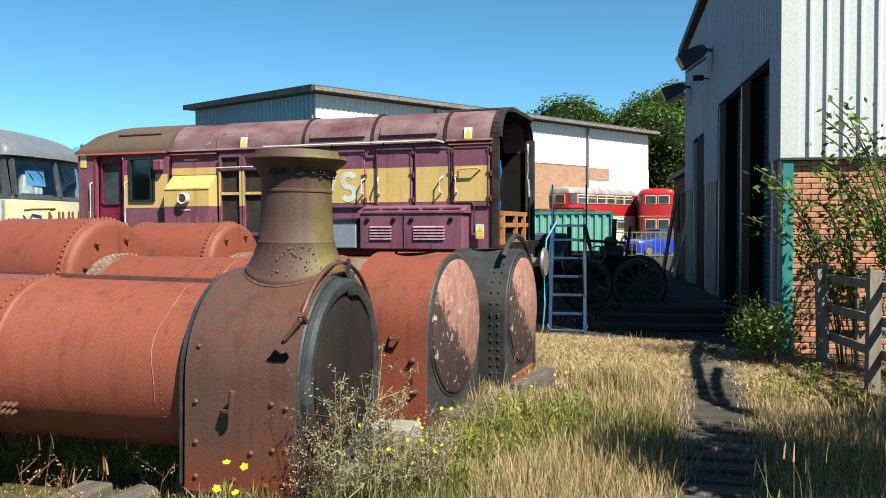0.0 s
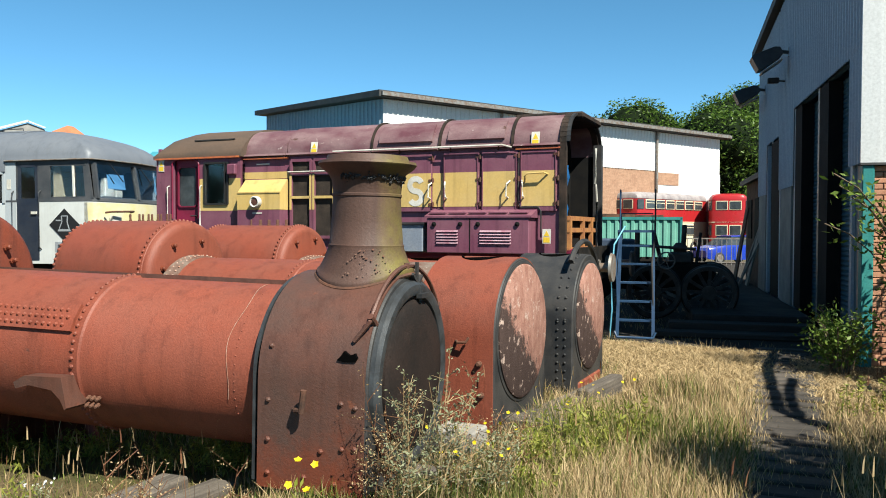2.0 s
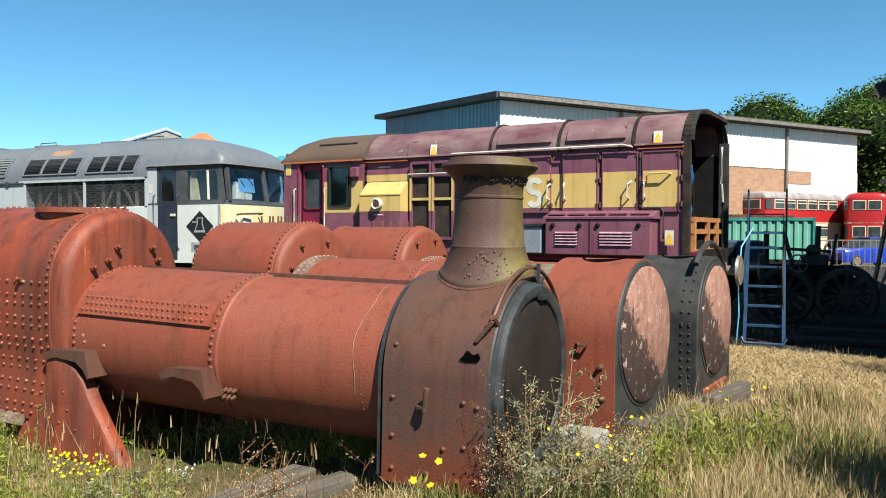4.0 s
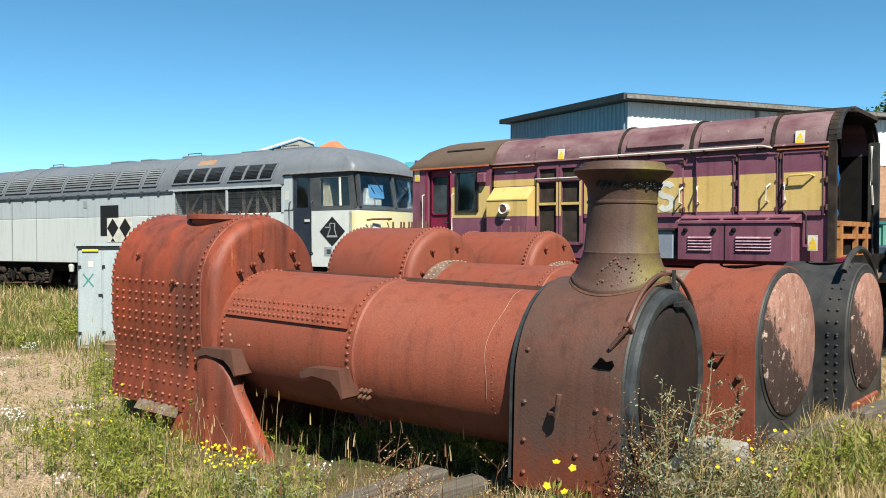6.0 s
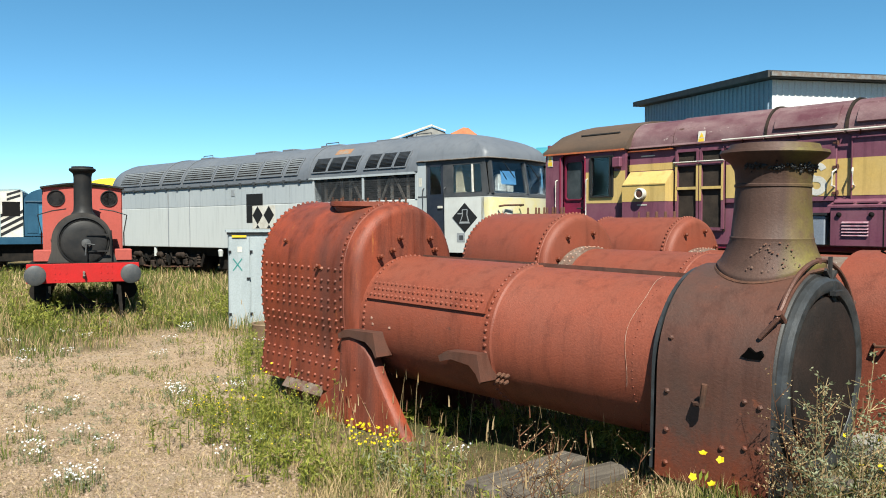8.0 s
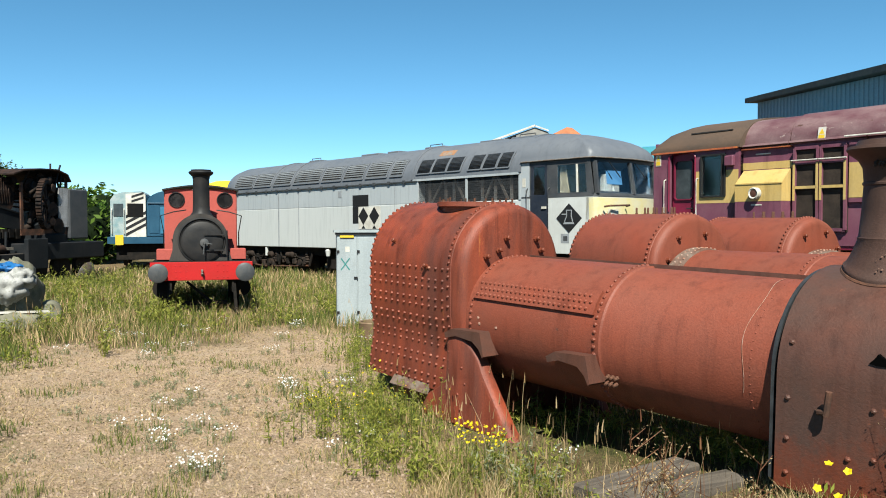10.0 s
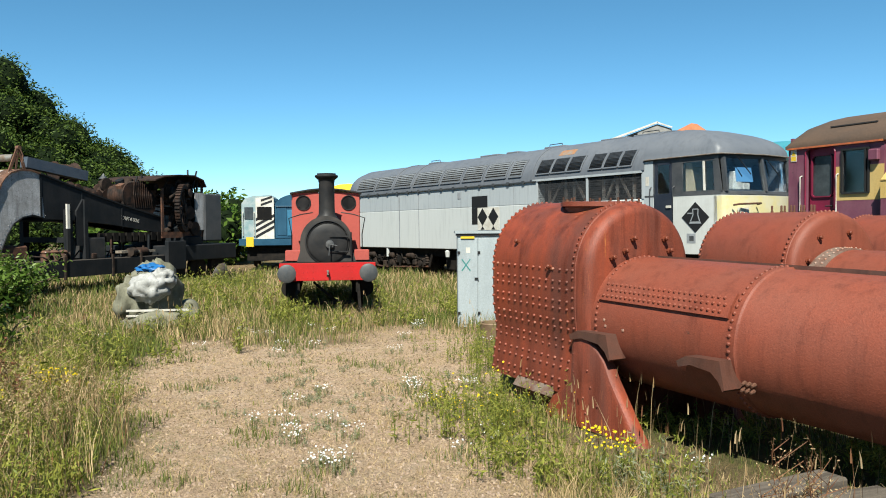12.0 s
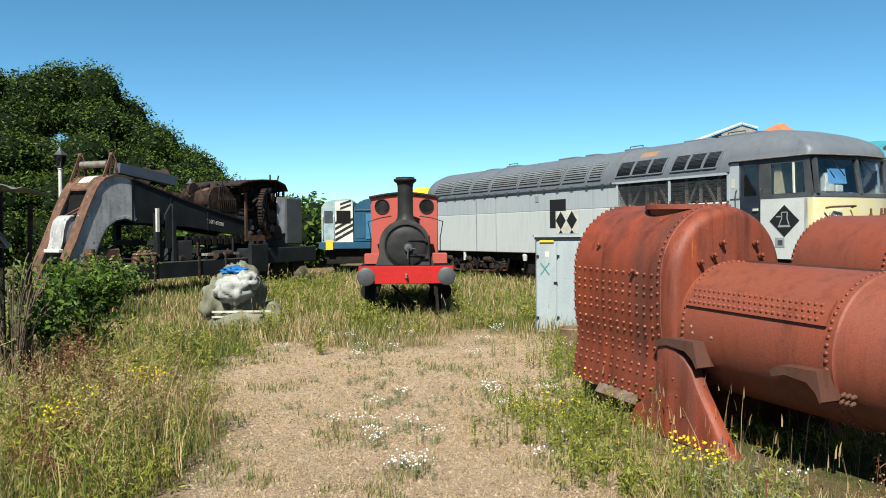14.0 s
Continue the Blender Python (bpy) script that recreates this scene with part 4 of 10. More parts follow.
PINK_EDGE = material("worn_pale_louvre_edge", (0.42, 0.28, 0.32), (0.3, 0.14, 0.18), None, 8, 50, 0.5)
# equipment boxes on the running plate
gb = part("steel_box", Shape().box(0.75, 1.60, HY - 0.28, HY + 0.02, 1.36, 1.79, bevel=0.012), GREY_BOX, shunter, "grey steel locker")
part("lid", Shape().box(0.72, 1.64, HY - 0.31, HY + 0.02, 1.795, 1.83), BLACK, gb)
eb = part("louvred_box", Shape().box(1.69, 3.36, HY - 0.32, HY + 0.02, 1.35, 1.90, bevel=0.012), MAROON, shunter)
part("box_top", Shape().sweep([[(x, y, z) for y, z in ((HY + 0.02, 1.90), (HY - 0.34, 1.90), (HY - 0.34, 1.93), (HY + 0.02, 2.04))] for x in (1.66, 3.40)]), MAROON, eb)
for i in range(5):
    part("top_plate", Shape().box(1.72 + 0.33 * i, 2.00 + 0.33 * i, HY - 0.30, HY - 0.05, 1.965, 1.985, m=pose(0, 0, 0, 0)), MAROON, eb)
part("seam", Shape().box(2.41, 2.425, HY - 0.325, HY - 0.32, 1.36, 1.89), DARK, eb)
for x0, x1 in ((1.86, 2.22), (2.58, 3.08)):
    for k in range(5):
        part("louvre", Shape().prism([(HY - 0.345, 1.50 + 0.045 * k), (HY - 0.315, 1.50 + 0.045 * k), (HY - 0.315, 1.53 + 0.045 * k)], x0, x1, "x"), PINK_EDGE, eb)
for x in (1.82, 2.26, 2.55, 3.18):
    part("lifting_eye", Shape().lathe([(-0.36, 0.0), (-0.345, 0.035), (-0.32, 0.035)], 16, "y", pose(x, HY, 1.80)), DARK, eb)
warning_sign(shunter, 3.56, HY - 0.06, 1.62)
# stripped front end: bare arch frame, dark and open inside
ends = [(HY + 0.02, 1.33)] + [(HY + 0.02 + (1 - math.cos(radians(a))) * corner, crease + 0.05 + math.sin(radians(a)) * rise) for a in range(0, 91, 9)]
ends += [(W8 - y, z) for y, z in ends[::-1]]
for x, w in ((3.79, 0.10),):
    fe = Shape()
    for (a, b), (c, d) in zip(ends, ends[1:]):
        fe.bar((x, a, b), (x, c, d), 0.09, w, (1, 0, 0))
    part("front_frame", fe, RUST_GRIME, shunter, "bare rusty front arch")
fe = Shape()
for (a, b), (c, d) in zip(ends[1:], ends[2:-1]):
    fe.bar((3.86, a, b + 0.02), (3.86, c, d + 0.02), 0.04, 0.06, (1, 0, 0))
part("arch_lip", fe, BLACK, shunter)
# near-black bulkhead and lower back paint the shade behind the open front
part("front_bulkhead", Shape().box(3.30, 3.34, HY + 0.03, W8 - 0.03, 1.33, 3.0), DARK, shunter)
part("far_post", Shape().box(3.76, 3.9, W8 - 0.12, W8 + 0.02, 1.33, 3.2), BLACK, shunter)
post = Shape().pipe([(3.9, HY + 1.85, 1.4), (3.9, HY + 1.85, 2.2), (3.9, HY + 1.75, 2.5), (3.9, HY + 1.75, 3.1)], 0.02)
part("conduit", post, CREAM, shunter, "pale bent pipe")
OR_RUST = material("orange_rust_frame", (0.42, 0.19, 0.06), (0.3, 0.12, 0.05), None, 8, 50, 0.7)
for y in (HY + 0.06, HY + 0.9, HY + 1.5):
    part("orange_post", Shape().box(3.84, 3.90, y, y + 0.09, 1.36, 1.92), OR_RUST, shunter, "orange-rusted upright")
for z in (1.38, 1.68, 1.86):
    part("orange_rail", Shape().box(3.842, 3.888, HY + 0.05, W8 - 0.3, z, z + 0.07), OR_RUST, shunter, "orange-rusted rail")
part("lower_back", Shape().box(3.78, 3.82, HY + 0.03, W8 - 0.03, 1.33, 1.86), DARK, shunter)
bag = Shape()
bag.sweep([[(3.60 + (0.10 + 0.04 * math.sin(k * 1.7 + i)) * math.cos(2 * math.pi * i / 10), HY + 0.55 + (0.22 + 0.08 * math.cos(k + 2 * i)) * math.sin(2 * math.pi * i / 10), 1.88 + 0.17 * k) for i in range(10)] for k in range(6)])
part("blue_sheet", bag, TARP_BLUE, shunter, "crumpled blue plastic sheet")

# grey main-line diesel
GREY_LOW = material("pale_grey_bodyside", (0.50, 0.525, 0.52), (0.54, 0.56, 0.55), (0.36, 0.36, 0.34), 1.2, 25, 0.5, 0, 0.04, 0.4, 0.05, (0.6, 1, 0.15), edge=0.25, grainy=0.12, runs=0.22)
GREY_MID = material("mid_grey_bodyside_band", (0.36, 0.395, 0.415), (0.42, 0.45, 0.465), (0.3, 0.3, 0.28), 1.2, 25, 0.5, 0, 0.04, 0.4, 0.06, (0.6, 1, 0.15), edge=0.25, grainy=0.12, runs=0.3)
GREY_ROOF = material("slate_grey_roof", (0.125, 0.138, 0.160), (0.165, 0.175, 0.192), (0.30, 0.16, 0.08), 1.3, 25, 0.5, 0, 0.06, 0.4, 0.04, (1, 1, 0.5), edge=0.25, grainy=0.15, runs=0.3)
GREY_DARK = material("charcoal_cab_paint", (0.045, 0.05, 0.056), (0.07, 0.072, 0.076), None, 3, 40, 0.5)
NOSE_YELLOW = material("faded_yellow_nose", (0.60, 0.53, 0.27), (0.58, 0.54, 0.38), (0.35, 0.2, 0.1), 3, 40, 0.45, 0, 0.03, 0.45, 0.1, grainy=0.1)
OFFWHITE = material("off_white_panel", (0.53, 0.545, 0.53), (0.48, 0.49, 0.47), None, 2, 40, 0.45, 0, 0.03, grainy=0.1, runs=0.15)
GREY_SLAT = material("pale_grey_slats", (0.30, 0.32, 0.34), (0.24, 0.25, 0.26), (0.14, 0.12, 0.1), 3, 40, 0.55, 0, 0.05, 0.4, 0.08)
NAVY_DARK = material("dark_navy_door_paint", (0.018, 0.024, 0.038), (0.028, 0.033, 0.045), None, 3, 40, 0.45)
CLEAR_GLASS = glass("clear_cab_glass", (0.45, 0.52, 0.58), 0.02)
BLK = material("flat_black_marking", (0.015, 0.015, 0.016), None, None, 5, 50, 0.5)
o56 = Vector((-18.592, 19.008, 0))
diesel = thing("diesel_locomotive", frame_at(o56.x, o56.y, -0.25, -9.12, -0.5), "long grey main-line diesel locomotive with louvred roof and diamond emblems", "locomotive")
DW = 2.80
BOT, BAND, GUT, TOP = 1.08, 2.50, 3.19, 4.28
REAR, BAY0, BAY1, NOSE = -9.6, 2.86, 6.97, 9.62


def roof_outline(y0, y1, z0, z1, steps=12):
    """From the gutter over the roof, a steep cant then a flatter crown."""
    half = (y1 - y0) / 2
    pts = [(y0 + half * (1 - math.cos(radians(90 * i / steps)) ** 0.85), z0 + (z1 - z0) * math.sin(radians(90 * i / steps))) for i in range(steps + 1)]
    return pts + [(y0 + y1 - y, z) for y, z in pts[-2::-1]]


part("lower_bodyside", Shape().box(REAR, 7.26, 0, DW, BOT, BAND, bevel=0.02), GREY_LOW, diesel)
part("upper_bodyside", Shape().box(REAR, BAY0, 0.004, DW - 0.004, BAND, GUT, bevel=0.01), GREY_MID, diesel)
ro = roof_outline(-0.02, DW + 0.02, GUT, TOP)
part("roof", Shape().sweep([[(x, DW / 2 + (y - DW / 2) * k, GUT + (z - GUT) * k) for y, z in ro] for x, k in ((REAR, 0.80), (REAR + 0.35, 0.93), (REAR + 0.9, 1.0), (2.62, 1.0))]), GREY_ROOF, diesel)
ro2 = roof_outline(-0.03, DW + 0.03, GUT + 0.01, TOP + 0.02)
part("roof", Shape().sweep([[(x, y, z) for y, z in ro2] for x in (2.70, 7.0)]), GREY_ROOF, diesel, "grey roof section with a rust patch")
for x0, x1, lift in ((2.58, 2.70, 0.02), (6.94, 7.02, 0.03), (-4.16, -4.10, 0.012), (-5.54, -5.48, 0.012)):
    part("roof_joint", Shape().sweep([[(x, DW / 2 + (y - DW / 2) * (1 + lift / 2), z + lift) for y, z in ro2] for x in (x0, x1)]), GREY_ROOF, diesel)
part("gutter", Shape().box(REAR, BAY0, -0.045, 0.012, GUT - 0.035, GUT + 0.0), GREY_DARK, diesel)
for i in range(16):
    part("gutter_lip", Shape().box(-8.9 + 0.74 * i, -8.8 + 0.74 * i, -0.06, -0.02, GUT - 0.06, GUT + 0.03), GREY_DARK, diesel)
part("bay_sill", Shape().box(BAY0 - 0.2, BAY1, -0.04, 0.02, GUT - 0.02, GUT + 0.04), GREY_MID, diesel, "pale sill over the radiator bay")


def on_roof(outline, k):
    """Point and outward normal at a share k along the near cant of the roof."""
    i = min(len(outline) - 2, int(k * 12))
    (y0, z0), (y1, z1) = outline[i], outline[i + 1]
    t = k * 12 - i
    nrm = Vector((0, -(z1 - z0), (y1 - y0))).normalized()
    return Vector((0, y0 + (y1 - y0) * t, z0 + (z1 - z0) * t)), nrm


def roof_louvre(x0, x1, outline, k0, k1, slats, slat_mat, wide):
    sh = Shape()
    steps = 6
    rows_ = [on_roof(outline, k0 + (k1 - k0) * i / steps) for i in range(steps + 1)]
    lean_x = 0.10
    top = [(0.0 + lean_x * i / steps, p, q) for i, (p, q) in enumerate(rows_)]
    sh.sweep([[(x + dx, *(p + q * 0.010).yz) for dx, p, q in top] + [(x + dx, *(p - q * 0.03).yz) for dx, p, q in top[::-1]] for x in (x0, x1)])
    panel = part("roof_louvre", sh, DARK, diesel, "black louvred roof vent")
    for i in range(slats):
        s = (i + 0.5) / slats
        p, q = on_roof(outline, k0 + (k1 - k0) * s)
        up_ = Vector((0, q.z, -q.y))
        dx = lean_x * s
        sh = Shape().sweep([[(x, *(p - up_ * wide * 0.5 + q * 0.016).yz), (x, *(p + up_ * wide * 0.5 + q * 0.034).yz), (x, *(p + up_ * wide * 0.5 + q * 0.022).yz), (x, *(p - up_ * wide * 0.5 + q * 0.006).yz)] for x in (x0 + dx + 0.03, x1 + dx - 0.03)])
        part("slat", sh, slat_mat, panel)
    rim = Shape()
    for a, b in ((k0, 0), (k1, 1)):
        p, q = on_roof(outline, a)
        rim.bar((x0 + lean_x * b, *(p + q * 0.02).yz), (x1 + lean_x * b, *(p + q * 0.02).yz), 0.035, 0.03, q)
    for x in (x0, x1):
        rim.pipe([(x + lean_x * i / steps, *(p + q * 0.018).yz) for i, (p, q) in enumerate(rows_)], 0.022, 5)
    part("vent_rim", rim, GREY_ROOF, panel)
    return panel


for x0, x1 in ((-8.42, -6.98), (-6.86, -5.60), (-5.42, -4.22), (-4.04, -2.36), (-2.24, -1.08), (-0.95, 0.13), (0.28, 1.38), (1.54, 2.14)):
    roof_louvre(x0, x1, ro, 0.10, 0.42, 7, GREY_SLAT, 0.034)
for x0, x1 in ((2.82, 3.44), (3.48, 4.10), (4.14, 4.72), (5.02, 5.54), (5.58, 6.10), (6.14, 6.60)):
    roof_louvre(x0, x1, ro2, 0.10, 0.36, 11, GREY_ROOF, 0.016)
part("rust_stain", Shape().sweep([[(x, *(on_roof(ro2, k)[0] + on_roof(ro2, k)[1] * d).yz) for k, d in ((0.43, 0.003), (0.50, 0.004), (0.56, 0.003), (0.56, -0.01), (0.43, -0.01))] for x in (3.55, 3.7, 4.0, 4.2)]), CRUST, diesel, "orange rust patch on the roof")
for x, w in ((-4.3, 0.35), (-0.9, 0.5), (0.35, 0.3), (2.4, 0.45), (4.9, 0.5), (6.2, 0.55)):
    part("roof_hatch", Shape().box(x - w, x + w, 1.1, 1.9, TOP - 0.05, TOP + 0.045, bevel=0.02), GREY_ROOF, diesel)
for x in (-4.3, 2.4, 6.2):
    part("lifting_rail", Shape().pipe([(x - 0.3, 1.2, TOP), (x - 0.28, 1.2, TOP + 0.11), (x + 0.28, 1.2, TOP + 0.11), (x + 0.3, 1.2, TOP)], 0.014), GREY_DARK, diesel)
# meshed radiator bay with its bracing
part("bay_back", Shape().box(BAY0, BAY1, 0.30, DW - 0.004, BAND, GUT), DARK, diesel)
mesh = Shape()
for i in range(110):
    x = BAY0 + 0.06 + (BAY1 - BAY0 - 0.12) * i / 109
    mesh.bar((x - 0.10, 0.012, BAND), (x + 0.10, 0.012, GUT - 0.02), 0.006, 0.004, (0, 1, 0))
    mesh.bar((x + 0.10, 0.016, BAND), (x - 0.10, 0.016, GUT - 0.02), 0.006, 0.004, (0, 1, 0))
part("wire_mesh", mesh, GREY_DARK, diesel, "dark diamond wire mesh screen", kind="stuff")
for i, x in enumerate((3.25, 3.95, 4.30, 5.45, 5.95, 6.55)):
    part("bracing", Shape().bar((x, 0.14, BAND), (x, 0.14, GUT - 0.02), 0.10, 0.03, (0, 1, 0)), STEEL_GREY, diesel)
for x0, x1 in ((3.35, 3.88), (4.78, 4.36), (5.55, 5.92), (6.45, 6.05)):
    part("bracing", Shape().bar((x0, 0.12, BAND), (x1, 0.12, GUT - 0.02), 0.07, 0.03, (0, 1, 0)), STEEL_GREY, diesel)
for x in (BAY0, 4.96, BAY1):
    part("bay_frame", Shape().bar((x, -0.005, BAND), (x, -0.005, GUT), 0.07, 0.03, (0, 1, 0)), GREY_MID, diesel)
# cab: plan of the nose, side by side mirrored
plan = [(7.02, 0.0), (9.22, 0.0), (9.34, 0.03), (9.42, 0.12), (9.54, 0.72), (NOSE, DW / 2)]
plan = plan + [(x, DW - y) for x, y in plan[-2::-1]]
WB, WT, CG = 2.58, 3.37, 3.47


def loop(z, inset=0.0, lean=0.0):
    out = []
    for x, y in plan:
        k = max(0.0, (x - 9.0) / 0.6)
        out.append((x - lean * k, DW / 2 + (y - DW / 2) * (1 - inset), z))
    return out


part("cab_lower", Shape().sweep([loop(BOT + 0.02), loop(1.9, 0.0, 0.0), loop(WB - 0.03, 0, 0.05)]), OFFWHITE, diesel)
part("cab_nose", Shape().sweep([[(x + 0.006, y, z) if x > 9.10 else (9.12, y, z) for x, y, z in lp] for lp in (loop(BOT + 0.3), loop(1.9), loop(WB - 0.09, 0, 0.04))]), NOSE_YELLOW, diesel, "faded yellow nose end")
part("waist_band", Shape().sweep([loop(WB - 0.06, -0.004, 0.03), loop(WB + 0.02, -0.002, 0.06)]), GREY_DARK, diesel)
part("cab_header", Shape().sweep([loop(WT, 0.008, 0.19), loop(CG + 0.01, 0.008, 0.20)]), GREY_DARK, diesel)
part("cab_floor", Shape().box(7.1, 9.3, 0.1, DW - 0.1, WB - 0.5, WB - 0.45), DARK, diesel)
for y in (0.40, 1.80):
    part("seat", Shape().box(8.0, 8.2, y, y + 0.55, WB - 0.45, WB + 0.55, bevel=0.06).box(8.0, 8.55, y, y + 0.55, WB - 0.35, WB - 0.2, bevel=0.03), TAN, diesel, "tan driver's seat")
part("control_desk", Shape().box(8.95, 9.36, 0.25, DW - 0.25, WB - 0.45, WB + 0.05, bevel=0.03), GREY_DARK, diesel)
part("cab_cupboard", Shape().box(9.05, 9.22, 0.62, 0.95, WB + 0.05, WB + 0.5, bevel=0.02).box(9.0, 9.2, 1.05, 1.3, WB + 0.05, WB + 0.22, bevel=0.02), CREAM, diesel)
part("cab_bulkhead", Shape().box(7.02, 7.08, 0.03, DW - 0.03, BOT, CG), TAN, diesel, "tan cab partition")
# near-black far wall and ceiling, added to paint the cab's inner shade
part("cab_lining", Shape().box(7.08, 9.05, DW - 0.10, DW - 0.06, WB - 0.4, CG - 0.02).box(7.08, 9.2, 0.06, DW - 0.06, CG - 0.06, CG - 0.02), DARK, diesel, "near-black panels painting the shade inside the cab")
dome = []
for k in range(12):
    q = radians(88 * k / 11)
    c = math.cos(q)
    dome.append([(x - 2.35 * (1 - c) * smooth01((x - 7.0) / 2.6) - 0.14 * max(0.0, (x - 9.0) / 0.6), DW / 2 + (y - DW / 2) * (1.02 - (1 - c ** 0.85)), CG + 0.02 + (TOP - CG - 0.02) * math.sin(q)) for x, y in plan])
dome.insert(0, loop(CG - 0.005, -0.03, 0.10))
part("cab_roof", Shape().sweep(dome), GREY_ROOF, diesel, "domed grey cab roof")
part("roof_edge", Shape().pipe([(x, y, CG + 0.005) for x, y, z in loop(0, -0.035, 0.09)], 0.016), STEEL_GREY, diesel, "pale drip strip round the cab roof")
part("end_panel", Shape().box(7.0, 7.30, -0.004, 0.03, BOT + 0.03, CG - 0.03), GREY_MID, diesel, "pale panel behind the cab door")
lo_l, hi_l = loop(WB + 0.01, 0.0, 0.06), loop(WT + 0.02, 0.008, 0.19)
# pillars and panes round the cab: near door, side window, then the windscreens
for side_y, yy in (("near", 0.0), ("far", DW - 0.05)):
    for x0, x1, z0, z1 in ((7.93, 8.22, WB, WT + 0.03), (8.22, 9.17, WT - 0.04, WT + 0.03), (8.22, 9.17, WB, WB + 0.05), (7.30, 7.38, WB, WT + 0.03), (7.86, 7.93, WB, WT + 0.03)):
        part("pillar", Shape().box(x0, x1, yy + 0.006, yy + 0.044, z0, z1), GREY_DARK, diesel)
    part("pillar", Shape().sweep([[(9.15, yy + 0.004, WB), (9.34, yy + 0.02, WB), (9.34, yy + 0.05, WB), (9.15, yy + 0.05, WB)], [(9.08, yy + 0.012, WT + 0.03), (9.22, yy + 0.02, WT + 0.03), (9.22, yy + 0.055, WT + 0.03), (9.08, yy + 0.055, WT + 0.03)]]), GREY_DARK, diesel)
    pane = part("side_pane", Shape().box(8.22, 9.17, yy + 0.022, yy + 0.028, WB + 0.05, WT - 0.04), CLEAR_GLASS, diesel)
    pane.visible_shadow = False
for i in (3, 5, 7):
    a, b = Vector(lo_l[i]), Vector(hi_l[i])
    part("pillar", Shape().bar(a, b, 0.10, 0.07, (0, 1, 0)), GREY_DARK, diesel)
part("sliding_bar", Shape().bar((8.86, 0.002, WB + 0.05), (8.84, 0.002, WT - 0.04), 0.045, 0.03, (0, 1, 0)), CREAM, diesel)
part("curtain", Shape().sweep([[(8.24 + 0.022 * i, 0.10 + 0.03 * (i % 2), WB + 0.05) for i in range(14)] + [(8.55 - 0.022 * i, 0.11 + 0.03 * (i % 2), WB + 0.05) for i in range(14)], [(8.24 + 0.012 * i, 0.10 + 0.03 * (i % 2), WT - 0.04) for i in range(14)] + [(8.41 - 0.012 * i, 0.11 + 0.03 * (i % 2), WT - 0.04) for i in range(14)]]), TAN, diesel, "faded tan curtain")
for i, j in ((3, 5), (5, 7)):
    q = [Vector(lo_l[i]), Vector(lo_l[j]), Vector(hi_l[j]), Vector(hi_l[i])]
    inn = [p + Vector((-0.012, 0, 0)) for p in q]
    ws = part("windscreen", Shape().add(q + inn, [(0, 1, 2, 3), (7, 6, 5, 4), (0, 4, 5, 1), (1, 5, 6, 2), (2, 6, 7, 3), (3, 7, 4, 0)]), CLEAR_GLASS, diesel, smooth=0)
    ws.visible_shadow = False
for y in (0.62, 1.75):
    part("wiper", Shape().pipe([(9.42, y - 0.1, WT + 0.02), (9.53, y + 0.12, WT - 0.28), (9.56, y + 0.2, WT - 0.38)], 0.013), BLK, diesel)
cd = part("cab_door", Shape().box(7.33, 7.92, -0.014, 0.02, BOT + 0.10, WB + 0.02, bevel=0.005).box(7.36, 7.44, -0.004, 0.03, WB + 0.02, WT).box(7.82, 7.89, -0.004, 0.03, WB + 0.02, WT).box(7.36, 7.89, -0.004, 0.03, WT - 0.05, WT), NAVY_DARK, diesel, "dark navy cab door")
pane = part("window_pane", Shape().box(7.44, 7.82, 0.010, 0.016, WB + 0.02, WT - 0.05), CLEAR_GLASS, cd)
pane.visible_shadow = False
part("door_handle", Shape().box(7.74, 7.88, -0.05, -0.014, WB - 0.34, WB - 0.28), CREAM, cd)
for x in (7.24, 7.97):
    part("grab_rail", Shape().pipe([(x, 0.0, BOT + 0.35), (x, -0.06, BOT + 0.4), (x, -0.06, WB + 0.15), (x, 0, WB + 0.2)], 0.016), GREY_DARK, diesel)
part("notice", Shape().box(7.06, 7.17, -0.010, -0.0045, 2.82, 3.05), CREAM, diesel)
part("notice", Shape().box(8.34, 8.60, -0.006, -0.001, 1.37, 1.60), GREY_SLAT, diesel)
part("notice_plate", Shape().box(8.42, 8.55, -0.009, -0.0065, 1.42, 1.54), GREY_DARK, diesel)
EX, EZ = 8.60, 1.99
em = part("emblem", Shape().prism([(EX - 0.40, EZ), (EX, EZ - 0.37), (EX + 0.40, EZ), (EX, EZ + 0.37)], -0.012, -0.001, "y"), BLK, diesel, "black diamond cast emblem")
part("relief", Shape().prism([(EX - 0.17, EZ - 0.15), (EX + 0.17, EZ - 0.15), (EX + 0.15, EZ - 0.10), (EX - 0.15, EZ - 0.10)], -0.020, -0.0125, "y"), GREY_SLAT, em)
tower = [(EX - 0.13, EZ - 0.09), (EX - 0.06, EZ + 0.06), (EX - 0.07, EZ + 0.20), (EX + 0.09, EZ + 0.20), (EX + 0.08, EZ + 0.06), (EX + 0.13, EZ - 0.09)]
outline_t = Shape()
for (a, b), (c, d) in zip(tower, tower[1:]):
    outline_t.bar((a, -0.017, b), (c, -0.017, d), 0.022, 0.008, (0, 1, 0))
outline_t.bar((EX - 0.22, -0.017, EZ + 0.10), (EX - 0.06, -0.017, EZ + 0.10), 0.03, 0.008, (0, 1, 0))
part("relief", outline_t, GREY_SLAT, em)
part("marking", Shape().box(-0.43, 0.42, -0.006, -0.001, 2.47, 2.85).box(-0.43, -0.115, -0.006, -0.001, 1.92, 2.466), BLK, diesel, "black square sector marking")
wp = part("white_panel", Shape().box(-0.11, 1.04, -0.009, -0.002, 1.73, 2.465), CREAM, diesel)
